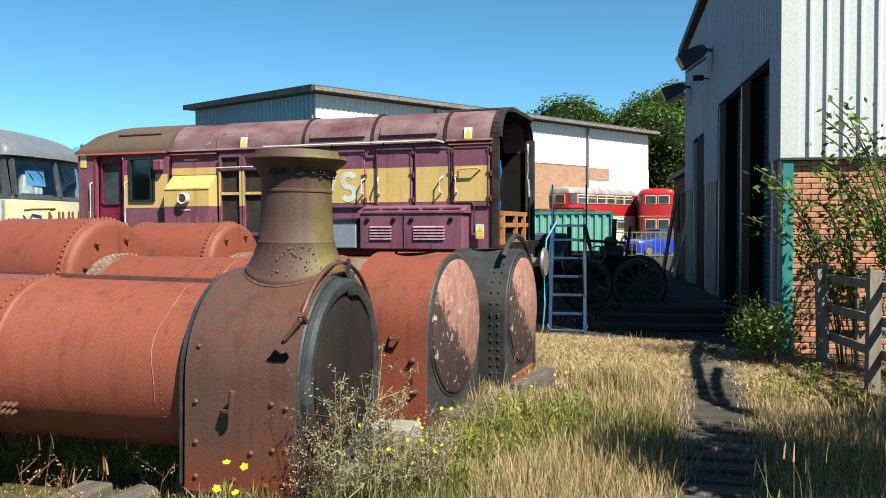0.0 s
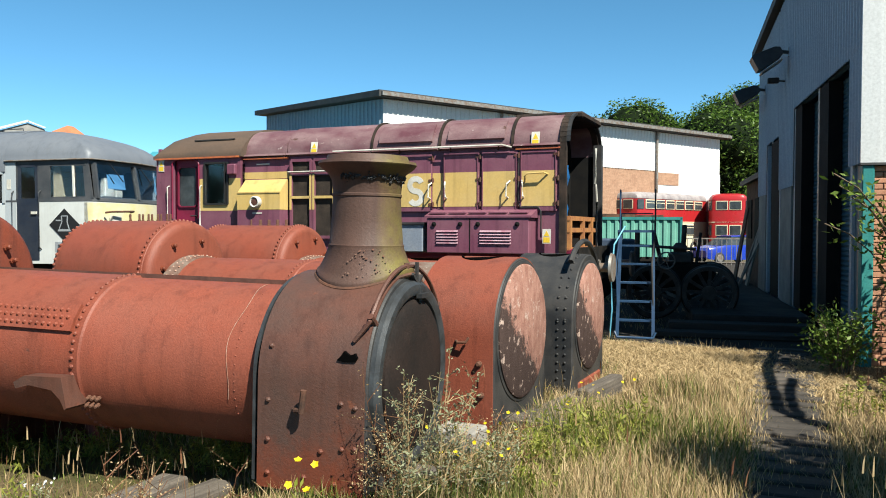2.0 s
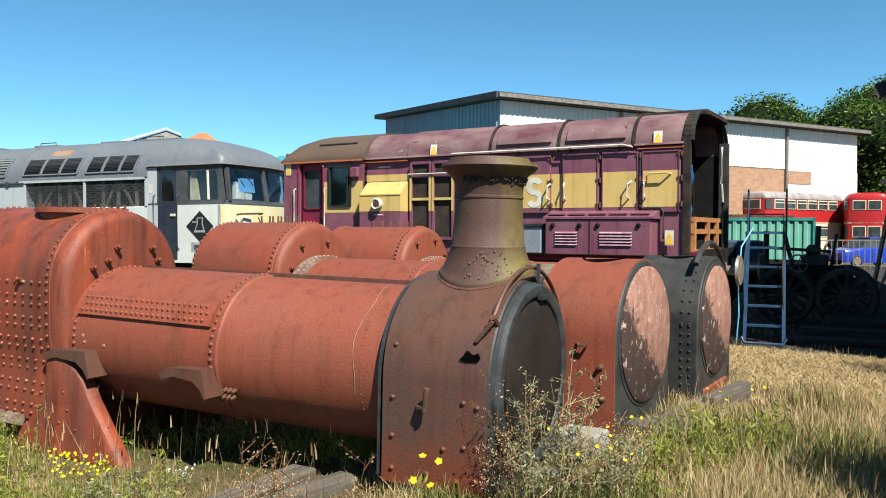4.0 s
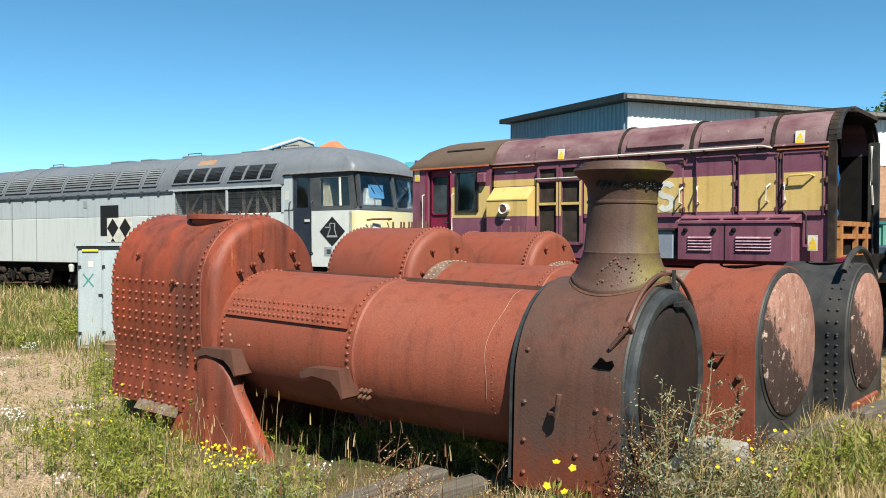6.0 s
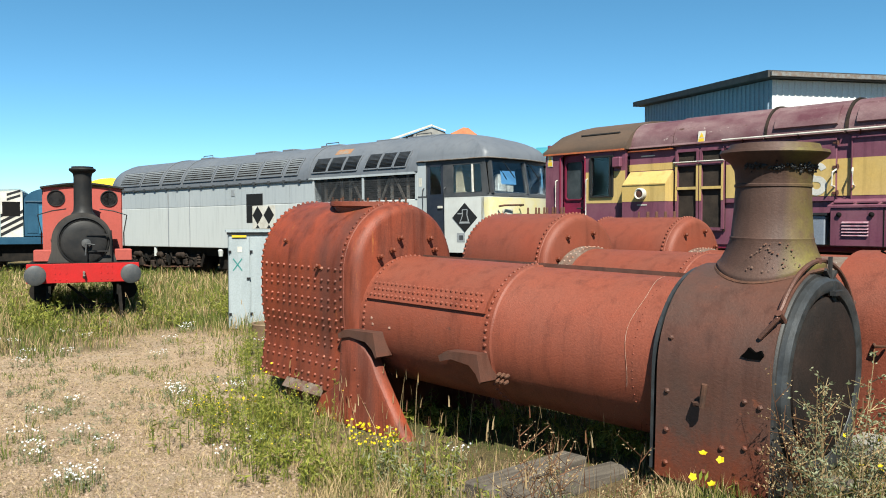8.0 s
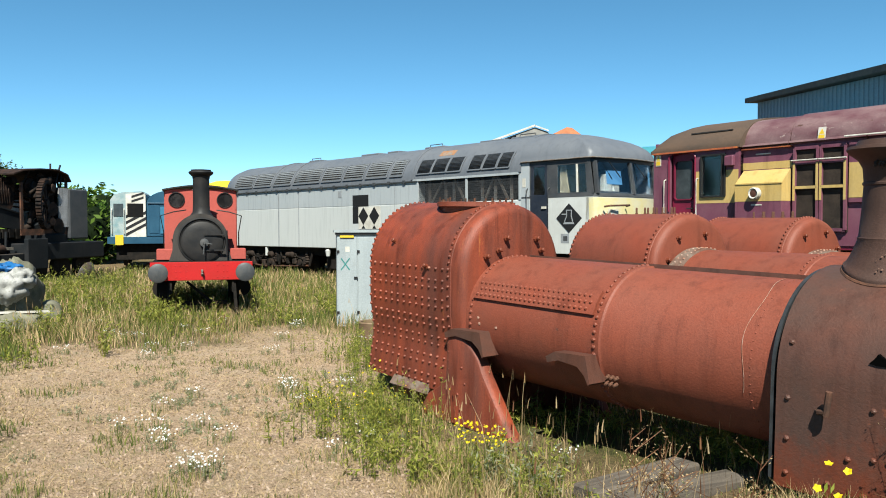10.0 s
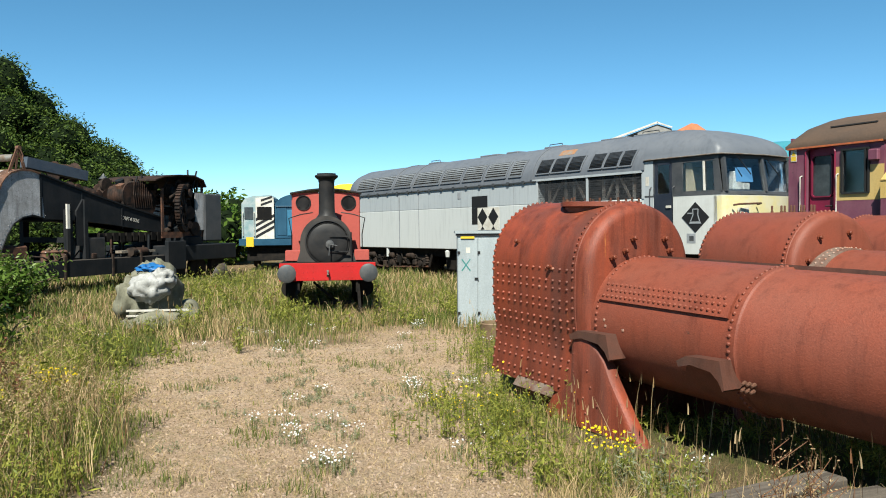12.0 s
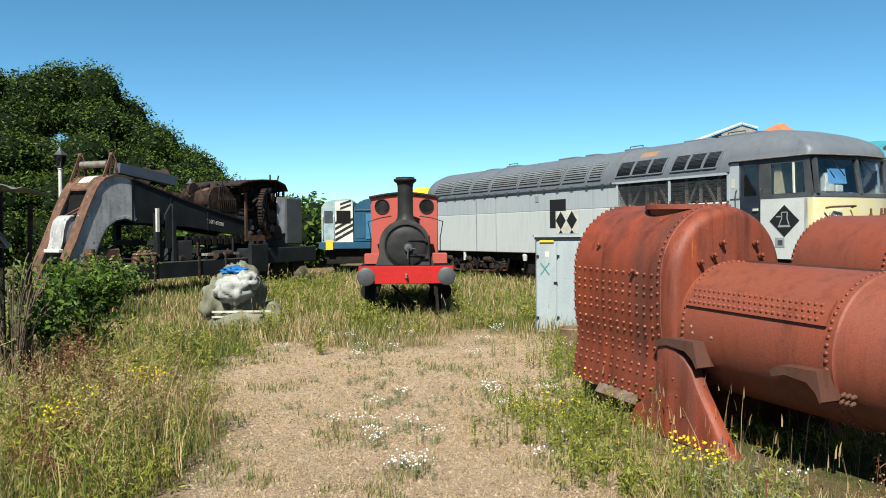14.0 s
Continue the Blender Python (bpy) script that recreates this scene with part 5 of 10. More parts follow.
for x in (0.16, 0.73):
    part("diamond", Shape().prism([(x - 0.26, 2.16), (x, 1.87), (x + 0.26, 2.16), (x, 2.45)], -0.015, -0.0095, "y"), BLK, wp)
    part("diamond", Shape().prism([(x - 0.10, 1.75), (x + 0.10, 1.75), (x, 1.86)], -0.015, -0.0095, "y"), BLK, wp)
part("grille_plate", Shape().box(-1.24, -1.06, -0.008, -0.001, 2.80, 3.02), GREY_SLAT, diesel)
for x, w in ((-5.10, 0.07), (-3.72, 0.035), (1.75, 0.015)):
    part("body_seam", Shape().box(x, x + w, 0.001, -0.003, BOT + 0.03, GUT - 0.04), GREY_SLAT, diesel, "grimy body joint")
# running gear
part("underframe", Shape().box(-9.4, 9.3, 0.25, DW - 0.25, BOT - 0.28, BOT + 0.01), BLACK_FRAME, diesel)
part("fuel_tank", Shape().box(-2.4, 2.2, 0.25, DW - 0.25, BOT - 0.8, BOT - 0.05, bevel=0.08), BLACK_FRAME, diesel)
random.seed(17)
for bx in (-5.9, 6.2):
    bog = part("bogie", Shape().box(bx - 2.6, bx + 2.6, 0.30, 0.42, 0.50, 0.84, bevel=0.03).box(bx - 2.6, bx + 2.6, DW - 0.42, DW - 0.30, 0.50, 0.84).box(bx - 2.2, bx + 2.2, 0.5, DW - 0.5, 0.45, 0.74), BLACK_FRAME, diesel)
    for dx in (-2.05, 0, 2.05):
        for y in (0.55, DW - 0.6):
            part("wheel", Shape().lathe([(-0.07, 0.05), (-0.07, 0.5), (0.05, 0.57), (0.07, 0.57), (0.07, 0.05)], 28, "y", pose(bx + dx, y, 0.52)), BLACK_FRAME, bog)
        part("axlebox", Shape().box(bx + dx - 0.17, bx + dx + 0.17, 0.16, 0.40, 0.36, 0.70, bevel=0.04).lathe([(0.10, 0.11), (0.16, 0.12)], 14, "y", pose(bx + dx, 0, 0.53)), RUST_GRIME, bog)
        for s in (-0.36, 0.36):
            part("spring", Shape().lathe([(0.50 + 0.045 * k, 0.095 if k % 2 else 0.065) for k in range(9)], 10, "z", pose(bx + dx + s, 0.22, 0)), RUST_GRIME, bog)
        part("damper", Shape().rod((bx + dx + 0.55, 0.18, 0.42), (bx + dx + 0.75, 0.18, 0.88), 0.05), BLACK_FRAME, bog)
    part("brake_rod", Shape().pipe([(bx - 2.5, 0.20, 0.44), (bx - 0.5, 0.18, 0.32), (bx + 2.5, 0.20, 0.42)], 0.03), RUST_DEEP, bog)
    for k in range(14):
        bxk = bx - 2.55 + 0.37 * k + random.uniform(-0.05, 0.05)
        zk = random.uniform(0.28, 0.5)
        part("brake_block", Shape().box(bxk, bxk + random.uniform(0.12, 0.26), 0.12, 0.32, zk, zk + random.uniform(0.16, 0.34), bevel=0.025), RUST_GRIME if k % 2 else BLACK_FRAME, bog)
    for k in range(3):
        part("brake_cylinder", Shape().lathe([(-0.22, 0.09), (0.2, 0.11), (0.24, 0.05)], 14, "x", pose(bx - 1.5 + 1.45 * k, 0.14, 0.80)), RUST_GRIME, bog)
    part("bogie_beam", Shape().box(bx - 2.5, bx + 2.5, 0.22, 0.28, 0.70, 0.80), RUST_GRIME, bog)
    for k in range(5):
        part("pipe", Shape().pipe([(bx - 2.4 + k, 0.18, 0.92), (bx - 2.1 + k, 0.10, 0.74 - 0.05 * (k % 2)), (bx - 1.7 + k, 0.14, 0.62), (bx - 1.5 + k, 0.2, 0.88)], 0.022, 6), BLACK_FRAME, bog)
part("hanging_pipe", Shape().rod((-6.05, 0.06, BOT - 0.34), (-6.05, 0.06, BOT - 0.02), 0.06), OFFWHITE, diesel)
part("white_valve", Shape().lathe([(-0.12, 0.07), (0.08, 0.10), (0.12, 0.05)], 12, "z", pose(-1.95, 0.05, BOT - 0.16)), OFFWHITE, diesel)
part("buffer_beam", Shape().box(9.4, 9.75, 0.2, DW - 0.2, BOT - 0.25, BOT + 0.25), BLACK, diesel)
part("front_rail", Shape().pipe([(9.52, 0.20, WB - 0.32), (9.66, 0.24, WB - 0.30), (9.74, 0.95, WB - 0.28), (9.62, 0.98, WB - 0.30)], 0.024), RUST_DEEP, diesel)
part("stained_hatch", Shape().box(9.50, 9.585, 0.38, 0.70, WB - 0.62, WB - 0.38), CREAM, diesel)

# ---- ground ----
def zone(x, y):
    """Shares of gravel, green growth, ash path and straw at a place of the yard; ash also paints the shed's shade."""
    w = noise.noise((x * 0.35, y * 0.35, 3.0)) * 0.9 + noise.noise((x * 1.3, y * 1.3, 7.0)) * 0.4
    a = radians(52)
    d, lat = -x * math.sin(a) + y * math.cos(a), x * math.cos(a) + y * math.sin(a)
    mid, half = -0.95 + 0.02 * d, 1.68 + 0.11 * max(0.0, d)
    gravel = smooth01((half - abs(lat - mid) + w * 1.1) / 1.0) * smooth01((15.2 - d + w * 2) / 1.6) * smooth01((d + 3) / 2.0)
    px = 1.75 + (y - 5.2) * 0.315
    ash = smooth01((0.30 - abs(x - px) + 0.25 * w) / 0.25) * smooth01((16 - y) / 2)
    # dark ground from the shed's shadow edge on, painting that shade
    ash = max(ash, smooth01((x - 0.6) / 1.2) * smooth01((y - 12.2 + 0.55 * (x - 2.5) + 0.4 * w) / 0.5))
    straw = smooth01((x - 0.3 + w) / 0.8) * smooth01((y - 8.0 + w) / 1.5) * (1 - ash)
    green = smooth01((0.1 + noise.noise((x * 0.5, y * 0.5, 11.0)) * 0.9 + noise.noise((x * 2, y * 2, 5.0)) * 0.3) / 0.5)
    return gravel, green * (1 - 0.75 * straw), ash, straw


def ground_material():
    mt = bpy.data.materials.new("dry_yard_ground")
    mt.use_nodes = True
    N, L = mt.node_tree.nodes, mt.node_tree.links
    b = N["Principled BSDF"]
    at = N.new("ShaderNodeAttribute")
    at.attribute_name = "zones"
    sep = N.new("ShaderNodeSeparateColor")
    L.new(at.outputs["Color"], sep.inputs[0])
    tc = N.new("ShaderNodeTexCoord")

    def tex(kind, sc, det=8.0):
        n = N.new(kind)
        n.inputs["Scale"].default_value = sc
        if kind == "ShaderNodeTexNoise":
            n.inputs["Detail"].default_value, n.inputs["Roughness"].default_value = det, 0.75
        L.new(tc.outputs["Object"], n.inputs["Vector"])
        return n

    def mixc(fac, a, c):
        x = N.new("ShaderNodeMix")
        x.data_type = "RGBA"
        L.new(fac, x.inputs[0])
        for s, v in ((x.inputs[6], a), (x.inputs[7], c)):
            if isinstance(v, tuple):
                s.default_value = (*deep(v), 1)
            else:
                L.new(v, s)
        return x.outputs[2]

    def rng(s, lo, hi):
        r = N.new("ShaderNodeMapRange")
        r.inputs["From Min"].default_value, r.inputs["From Max"].default_value = lo, hi
        L.new(s, r.inputs["Value"])
        return r.outputs[0]

    fine, mid, stone = tex("ShaderNodeTexNoise", 28), tex("ShaderNodeTexNoise", 5), tex("ShaderNodeTexVoronoi", 34)
    soil = mixc(rng(fine.outputs[0], 0.35, 0.65), (0.10, 0.068, 0.036), (0.27, 0.195, 0.105))
    grass = mixc(rng(mid.outputs[0], 0.4, 0.6), (0.06, 0.07, 0.02), (0.14, 0.115, 0.045))
    gravel = mixc(rng(stone.outputs["Distance"], 0.15, 0.6), (0.66, 0.475, 0.32), (0.42, 0.29, 0.19))
    gravel = mixc(rng(fine.outputs[0], 0.45, 0.75), gravel, (0.64, 0.49, 0.345))
    speck = tex("ShaderNodeTexNoise", 90, 3.0)
    gravel = mixc(rng(speck.outputs[0], 0.58, 0.68), gravel, (0.2, 0.135, 0.08))
    gravel = mixc(rng(mid.outputs[0], 0.5, 0.68), gravel, (0.36, 0.28, 0.15))
    mott = tex("ShaderNodeTexNoise", 13, 6.0)
    gravel = mixc(rng(mott.outputs[0], 0.55, 0.64), gravel, (0.32, 0.225, 0.145))
    gravel = mixc(rng(tex("ShaderNodeTexNoise", 1.6, 5.0).outputs[0], 0.52, 0.7), gravel, (0.50, 0.385, 0.275))
    ash = mixc(rng(fine.outputs[0], 0.35, 0.7), (0.03, 0.027, 0.024), (0.085, 0.074, 0.063))
    col = mixc(sep.outputs[1], soil, grass)
    col = mixc(sep.outputs[0], col, gravel)
    col = mixc(sep.outputs[2], col, ash)
    L.new(col, b.inputs["Base Color"])
    b.inputs["Roughness"].default_value = 0.95
    b.inputs["Specular IOR Level"].default_value = 0.15
    bp = N.new("ShaderNodeBump")
    bp.inputs["Strength"].default_value, bp.inputs["Distance"].default_value = 1.0, 0.05
    L.new(fine.outputs[0], bp.inputs["Height"])
    L.new(bp.outputs[0], b.inputs["Normal"])
    return mt


def axis_steps(near, step, far, grow):
    out, x, s = [0.0], 0.0, step
    while x < far:
        if x > near:
            s *= grow
        x += s
        out.append(x)
    return [-v for v in out[:0:-1]] + out


gx, gy = [x - 5 for x in axis_steps(15, 0.25, 900, 1.35)], [y + 7 for y in axis_steps(11, 0.25, 900, 1.35)]
g = Shape()
zones = []
for y in gy:
    for x in gx:
        near = abs(x + 5) < 40 and abs(y - 7) < 40
        g.v.append((x, y, gz(x, y) if near else (-0.25 if x < -3 else 0.0)))
        zones.append(zone(x, y) if near else (0.1, 0.6, 0.0, 0.2))
nx = len(gx)
g.f = [(j * nx + i, j * nx + i + 1, j * nx + nx + i + 1, j * nx + nx + i) for j in range(len(gy) - 1) for i in range(nx - 1)]
ground = solid("ground", g, ground_material(), "dry yard of gravel, straw and weeds", "ground", kind="structure")
ca = ground.data.color_attributes.new("zones", "FLOAT_COLOR", "POINT")
ca.data.foreach_set("color", [c for zn in zones for c in (zn[0], zn[1], zn[2], 1.0)])

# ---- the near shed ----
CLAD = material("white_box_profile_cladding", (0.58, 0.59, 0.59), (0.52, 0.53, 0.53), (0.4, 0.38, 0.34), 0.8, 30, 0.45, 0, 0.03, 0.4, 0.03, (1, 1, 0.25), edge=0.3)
# darker, bluer copy of the front cladding: the gable's shade in its colour
CLAD_SHADED = material("shaded_blue_grey_cladding", (0.40, 0.45, 0.52), (0.34, 0.39, 0.45), (0.25, 0.24, 0.23), 0.8, 30, 0.5, 0, 0.03, 0.4, 0.03, (1, 1, 0.25), edge=0.3)
TEAL = material("teal_green_paint", (0.03, 0.20, 0.19), (0.05, 0.25, 0.23), (0.1, 0.08, 0.06), 3, 40, 0.5, 0, 0.05, 0.4, 0.06)
SHUTTER = material("blue_green_roller_shutter", (0.05, 0.125, 0.17), (0.065, 0.145, 0.19), None, 2, 40, 0.5, 0, 0.05)
BRICK = material("orange_red_brick", (0.50, 0.25, 0.15), (0.43, 0.19, 0.11), (0.58, 0.38, 0.27), 9, 60, 0.85, 0, 0.3, 0.45, 0.2, vary=0.22)
MORTAR = material("grey_mortar", (0.50, 0.38, 0.30), (0.40, 0.30, 0.24), None, 8, 60, 0.95, 0, 0.3)
CONCRETE = material("stained_concrete", (0.30, 0.28, 0.25), (0.22, 0.205, 0.185), (0.14, 0.13, 0.12), 2, 40, 0.9, 0, 0.2, 0.5, 0.2)
TIMBER_DARK = material("creosoted_timber", (0.035, 0.029, 0.025), (0.055, 0.045, 0.036), (0.085, 0.07, 0.06), 4, 50, 0.85, 0, 0.4, 0.5, 0.15, (0.3, 3, 3))
TIMBER = material("weathered_grey_timber", (0.27, 0.235, 0.19), (0.18, 0.15, 0.12), (0.36, 0.32, 0.27), 4, 50, 0.9, 0, 0.4, 0.5, 0.2, (3, 3, 0.3))
ROOF_EDGE = material("dark_roof_edge", (0.04, 0.04, 0.042), (0.07, 0.068, 0.065), None, 3, 40, 0.7)
SH = pose(4.43, 10.68, 0, 0, 0, -10.2)


def ribbed(sh, length, z0, z1, pitch, top, depth, along="x", sign=-1, start=0.0):
    """Box-profile sheet: flat pans with raised ribs. sign: side on which the ribs stand."""
    pts, s = [], start
    while s < length:
        for ds, d in ((0, 0), (pitch - top - 0.05, 0), (pitch - top - 0.015, depth), (pitch - 0.035, depth), (pitch, 0)):
            if s + ds <= length + 1e-6:
                pts.append((s + ds, sign * d))
        s += pitch
    pts.append((length, 0))
    k = len(sh.v)
    z1f = z1 if callable(z1) else (lambda q: z1)
    for a, d in pts:
        p = (a, d) if along == "x" else (d, a)
        sh.v += [(*p, z0), (*p, z1f(a))]
    for i in range(len(pts) - 1):
        q = (k + 2 * i, k + 2 * i + 2, k + 2 * i + 3, k + 2 * i + 1)
        sh.f.append(q if along == "x" else q[::-1])
    return sh


ZC = 2.60
front = thing("wall_1", SH, "white ribbed cladding over brick, shed front wall", "wall", kind="structure")
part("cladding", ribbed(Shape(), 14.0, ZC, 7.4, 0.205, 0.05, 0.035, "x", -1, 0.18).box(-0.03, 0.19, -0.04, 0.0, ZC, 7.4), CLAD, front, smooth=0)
part("backing_wall", Shape().box(0.02, 14.0, 0.10, 0.3, 0.0, 7.3), MORTAR, front)
part("drip_edge", Shape().box(-0.03, 14.0, -0.045, 0.09, ZC - 0.03, ZC), ROOF_EDGE, front)
part("corner_post", Shape().box(0.0, 0.14, -0.02, 0.14, 0.0, ZC - 0.03, bevel=0.01), TEAL, front, "teal painted steel corner post")
gable = thing("wall_2", SH, "ribbed gable wall with tall shutter doors, its shade painted blue-grey", "wall", kind="structure")
rise = lambda s: 6.9 - 0.075 * max(0.0, s - 0.5)
Y1 = 10.6
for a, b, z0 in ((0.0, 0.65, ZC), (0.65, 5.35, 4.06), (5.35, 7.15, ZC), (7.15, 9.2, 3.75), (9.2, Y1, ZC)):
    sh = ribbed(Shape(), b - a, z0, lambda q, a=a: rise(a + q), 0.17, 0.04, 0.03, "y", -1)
    part("cladding", sh, CLAD_SHADED, gable, smooth=0, m=pose(0, a, 0))
part("inner_skin", Shape().box(0.06, 0.12, 0, Y1, 4.06, 6.2).box(0.06, 0.12, 0.0, 0.65, 0, 4.1).box(0.06, 0.12, 5.35, 7.15, 0, 4.1).box(0.06, 0.12, 9.2, Y1, 0, 4.1), SHUTTER, gable)
part("pier", Shape().box(0.0, 0.3, 5.55, 6.9, 0.3, ZC), CONCRETE, gable, "grey rendered pier between the doors")
part("pier", Shape().box(0.0, 0.3, 9.3, Y1, 0.3, ZC), CONCRETE, gable)
for y in (0.68, 3.0, 5.32, 7.18, 9.17):
    part("door_post", Shape().box(0.02, 0.14, y - 0.06, y + 0.06, 0.3, 4.05 if y < 6 else 3.74), STEEL_GREY if y == 3.0 else CLAD_SHADED, gable)


def shutter(y0, y1, z1):
    d = thing("door_1", SH, "closed blue-green roller shutter door with horizontal slats", "door", "shutter doors", kind="structure")
    z = 0.3
    # a solid black block paints the shade of the open doorway
    part("dark_recess", Shape().box(0.02, 0.22, y0 + 1.5, y1 - 0.02, 0.31, z1 - 0.02), DARK, d, "black block painting the deep shade inside the half-open door") if y0 < 6 else part("dark_recess", Shape().box(0.02, 0.22, y0 + 0.05, y1 - 0.6, 0.31, z1 - 0.02), DARK, d)
    data = Shape().prism([(0.24, 0.0), (0.225, 0.035), (0.24, 0.07), (0.26, 0.07), (0.26, 0.0)], y0, y1, "y")
    me = data.mesh("slat", SHUTTER, 0.6)
    while z < z1:
        part("slat", me, None, d, m=pose(0, 0, z))
        z += 0.075


shutter(0.74, 2.94, 4.05)
shutter(3.06, 5.26, 4.05)
shutter(7.24, 9.11, 3.74)
roof1 = Shape().sweep([[(x, y, z) for y, z in ((-0.4, 7.10), (Y1 + 0.45, 6.17), (Y1 + 0.45, 6.35), (-0.4, 7.28))] for x in (-0.16, 14.0)])
solid("roof_1", roof1, ROOF_EDGE, "dark shallow roof of the shed", "roof", kind="structure", m=SH)
solid("wall_3", Shape().box(0.3, 14, Y1 - 0.2, Y1, 0, 6.2).box(13.8, 14, 0.3, Y1, 0, 6.3), CLAD_SHADED, "ribbed rear walls of the shed", "wall", kind="structure", m=SH)


def floodlight(y, z, lean):
    """A tapered floodlight head on a short arm, tipped down."""
    t = thing("floodlight", SH @ pose(0, y, z), "grey floodlight on a wall bracket", "floodlight", "wall floodlights")
    part("bracket", Shape().bar((0, 0, -0.05), (-0.20, 0, -0.02), 0.05, 0.06).box(-0.03, 0.0, -0.07, 0.07, -0.12, 0.06), BLACK, t)
    head = part("head", Shape().sweep([[(-a, s * w, zz) for s, zz in ((-1, -h), (1, -h), (1, h), (-1, h))] for a, w, h in ((0.0, 0.07, 0.07), (0.10, 0.12, 0.12), (0.52, 0.22, 0.16), (0.58, 0.22, 0.14))]), GREY_DARK, t, m=pose(-0.16, 0, 0.0, 0, lean, 0))
    part("glass", Shape().box(-0.57, -0.12, -0.19, 0.19, -0.175, -0.150, pose(0, 0, 0.0, 0, -6, 0)), STEEL_GREY, head)


floodlight(5.9, 5.3, -28)
floodlight(9.43, 5.15, -24)
cctv = thing("security_camera", SH @ pose(0, 6.33, 4.76), "small dark bracket-mounted box on the wall", "box")
part("arm", Shape().bar((0, 0, 0), (-0.18, 0, 0.02), 0.03, 0.03), BLACK, cctv)
part("housing", Shape().box(-0.36, -0.14, -0.06, 0.06, -0.03, 0.08, bevel=0.015), BLACK, cctv)
# brick-built annexe beyond, platform and steps
annexe = thing("brick_annexe", SH @ pose(0.55, Y1 + 0.3, 0), "low dark timber and brick annexe beyond the shed", "building")
part("wall", Shape().box(-0.2, 3, 0, 6.0, 0, 3.3), material("sooty_dark_brick", (0.13, 0.065, 0.045), (0.08, 0.045, 0.034), (0.2, 0.12, 0.09), 4, 30, 0.9, 0, 0.4, 0.5, 0.2, spec=0.1), annexe)
part("roof", Shape().sweep([[(-0.4, y, 3.2), (3.2, y, 4.0), (3.2, y, 4.12), (-0.4, y, 3.35)] for y in (-0.2, 6.2)]), ROOF_EDGE, annexe)
for y in (0.9, 2.6, 4.3):
    w = part("window", Shape().box(-0.23, -0.2, y, y + 0.9, 1.5, 2.7), DARK, annexe)
    part("frame", Shape().bar((-0.24, y, 1.5), (-0.24, y, 2.7), 0.06, 0.05).bar((-0.24, y + 0.9, 1.5), (-0.24, y + 0.9, 2.7), 0.06, 0.05).bar((-0.24, y + 0.45, 1.5), (-0.24, y + 0.45, 2.7), 0.04, 0.04), TIMBER, w)
apron = thing("pavement_1", SH, "dark concrete platform with timber steps before the doors", "platform", kind="structure")
# concrete darkened far below its own tone to hold the platform's deep shade
part("slab", Shape().box(-1.9, 0.0, 3.2, 17.0, 0.0, 0.30, bevel=0.02), material("shade_darkened_concrete", (0.06, 0.055, 0.05), (0.04, 0.037, 0.034), (0.025, 0.023, 0.021), 2, 40, 0.95, 0, 0.3, 0.5, 0.25, spec=0.1), apron)
part("step", Shape().box(-2.3, -0.0, 2.75, 3.195, 0.0, 0.20, bevel=0.015), TIMBER_DARK, apron)
part("step", Shape().box(-2.6, -0.05, 2.3, 2.745, 0.0, 0.09, bevel=0.015), TIMBER_DARK, apron)
lean = thing("leaning_boards", SH @ pose(0.15, 11.3, 0.3), "old boards and doors leaning against the wall", "boards")
for i, (y, w, h, ang, mt) in enumerate(((0, 0.5, 1.9, 12, TIMBER), (0.7, 0.25, 1.6, 18, TIMBER), (1.2, 0.7, 2.1, 9, RUST_DEEP), (-0.8, 0.18, 1.7, 24, TIMBER))):
    part("board", Shape().box(-0.02, 0.02, -w / 2, w / 2, 0, h), mt, lean, m=pose(-0.35 - 0.1 * i, y, 0, 0, ang, 0))

# bricks of the shed front, laid one by one where they show
bm_w, bm_h, bm_d = 0.215, 0.065, 0.05
brick_me = Shape().box(0, bm_w, 0, bm_d, 0, bm_h, bevel=0.006).mesh("brick", BRICK, 0)
head_me = Shape().box(0, 0.1025, 0, bm_d, 0, bm_h, bevel=0.006).mesh("brick", BRICK, 0)
bricks = []
for row in range(34):
    z = 0.02 + row * 0.075
    x = 0.15 + (0 if row % 2 else 0.1125)
    if row % 2 == 0:
        bricks.append((head_me, 0.15, z))
    while x < 2.15:
        bricks.append((brick_me, x, z))
        x += 0.225

# ---- far shed and what stands behind ----
fs = thing("warehouse", pose(-6.6, 42.0, 0, 0, 0, 42.1), "large white-clad warehouse with a brick base and dark roof edge", "building")
FW = 30.2
WHITE_CLAD = material("bright_white_cladding", (0.78, 0.78, 0.76), (0.74, 0.74, 0.72), (0.55, 0.5, 0.45), 0.3, 12, 0.5, 0, 0.03, 0.4, 0.02, (1, 1, 0.2), edge=0.3)
# warehouse side: shade painted as a dark blue-grey version of the white sheet
FAR_CLAD_SHADED = material("shaded_warehouse_cladding", (0.20, 0.27, 0.34), (0.24, 0.31, 0.38), None, 0.3, 12, 0.5, 0, 0.03)
part("cladding", ribbed(Shape(), FW, 5.9, 8.6, 0.33, 0.08, 0.04, "x", -1), WHITE_CLAD, fs, smooth=0)
PALE_BRICK = material("weathered_pale_brick", (0.42, 0.25, 0.16), (0.34, 0.19, 0.12), (0.5, 0.38, 0.3), 1.5, 9, 0.9, 0, 0.3, 0.5, 0.2, (1, 1, 4), edge=0.1, runs=0.2, grainy=0.6)
part("brick_base", Shape().box(0, 22.6, 0.03, 0.3, -0.3, 5.92), PALE_BRICK, fs)
part("white_panel", Shape().box(22.6, FW, -0.05, 0.3, 4.0, 5.92).box(25.1, FW, -0.055, 0.2, -0.3, 4.0), WHITE_CLAD, fs)
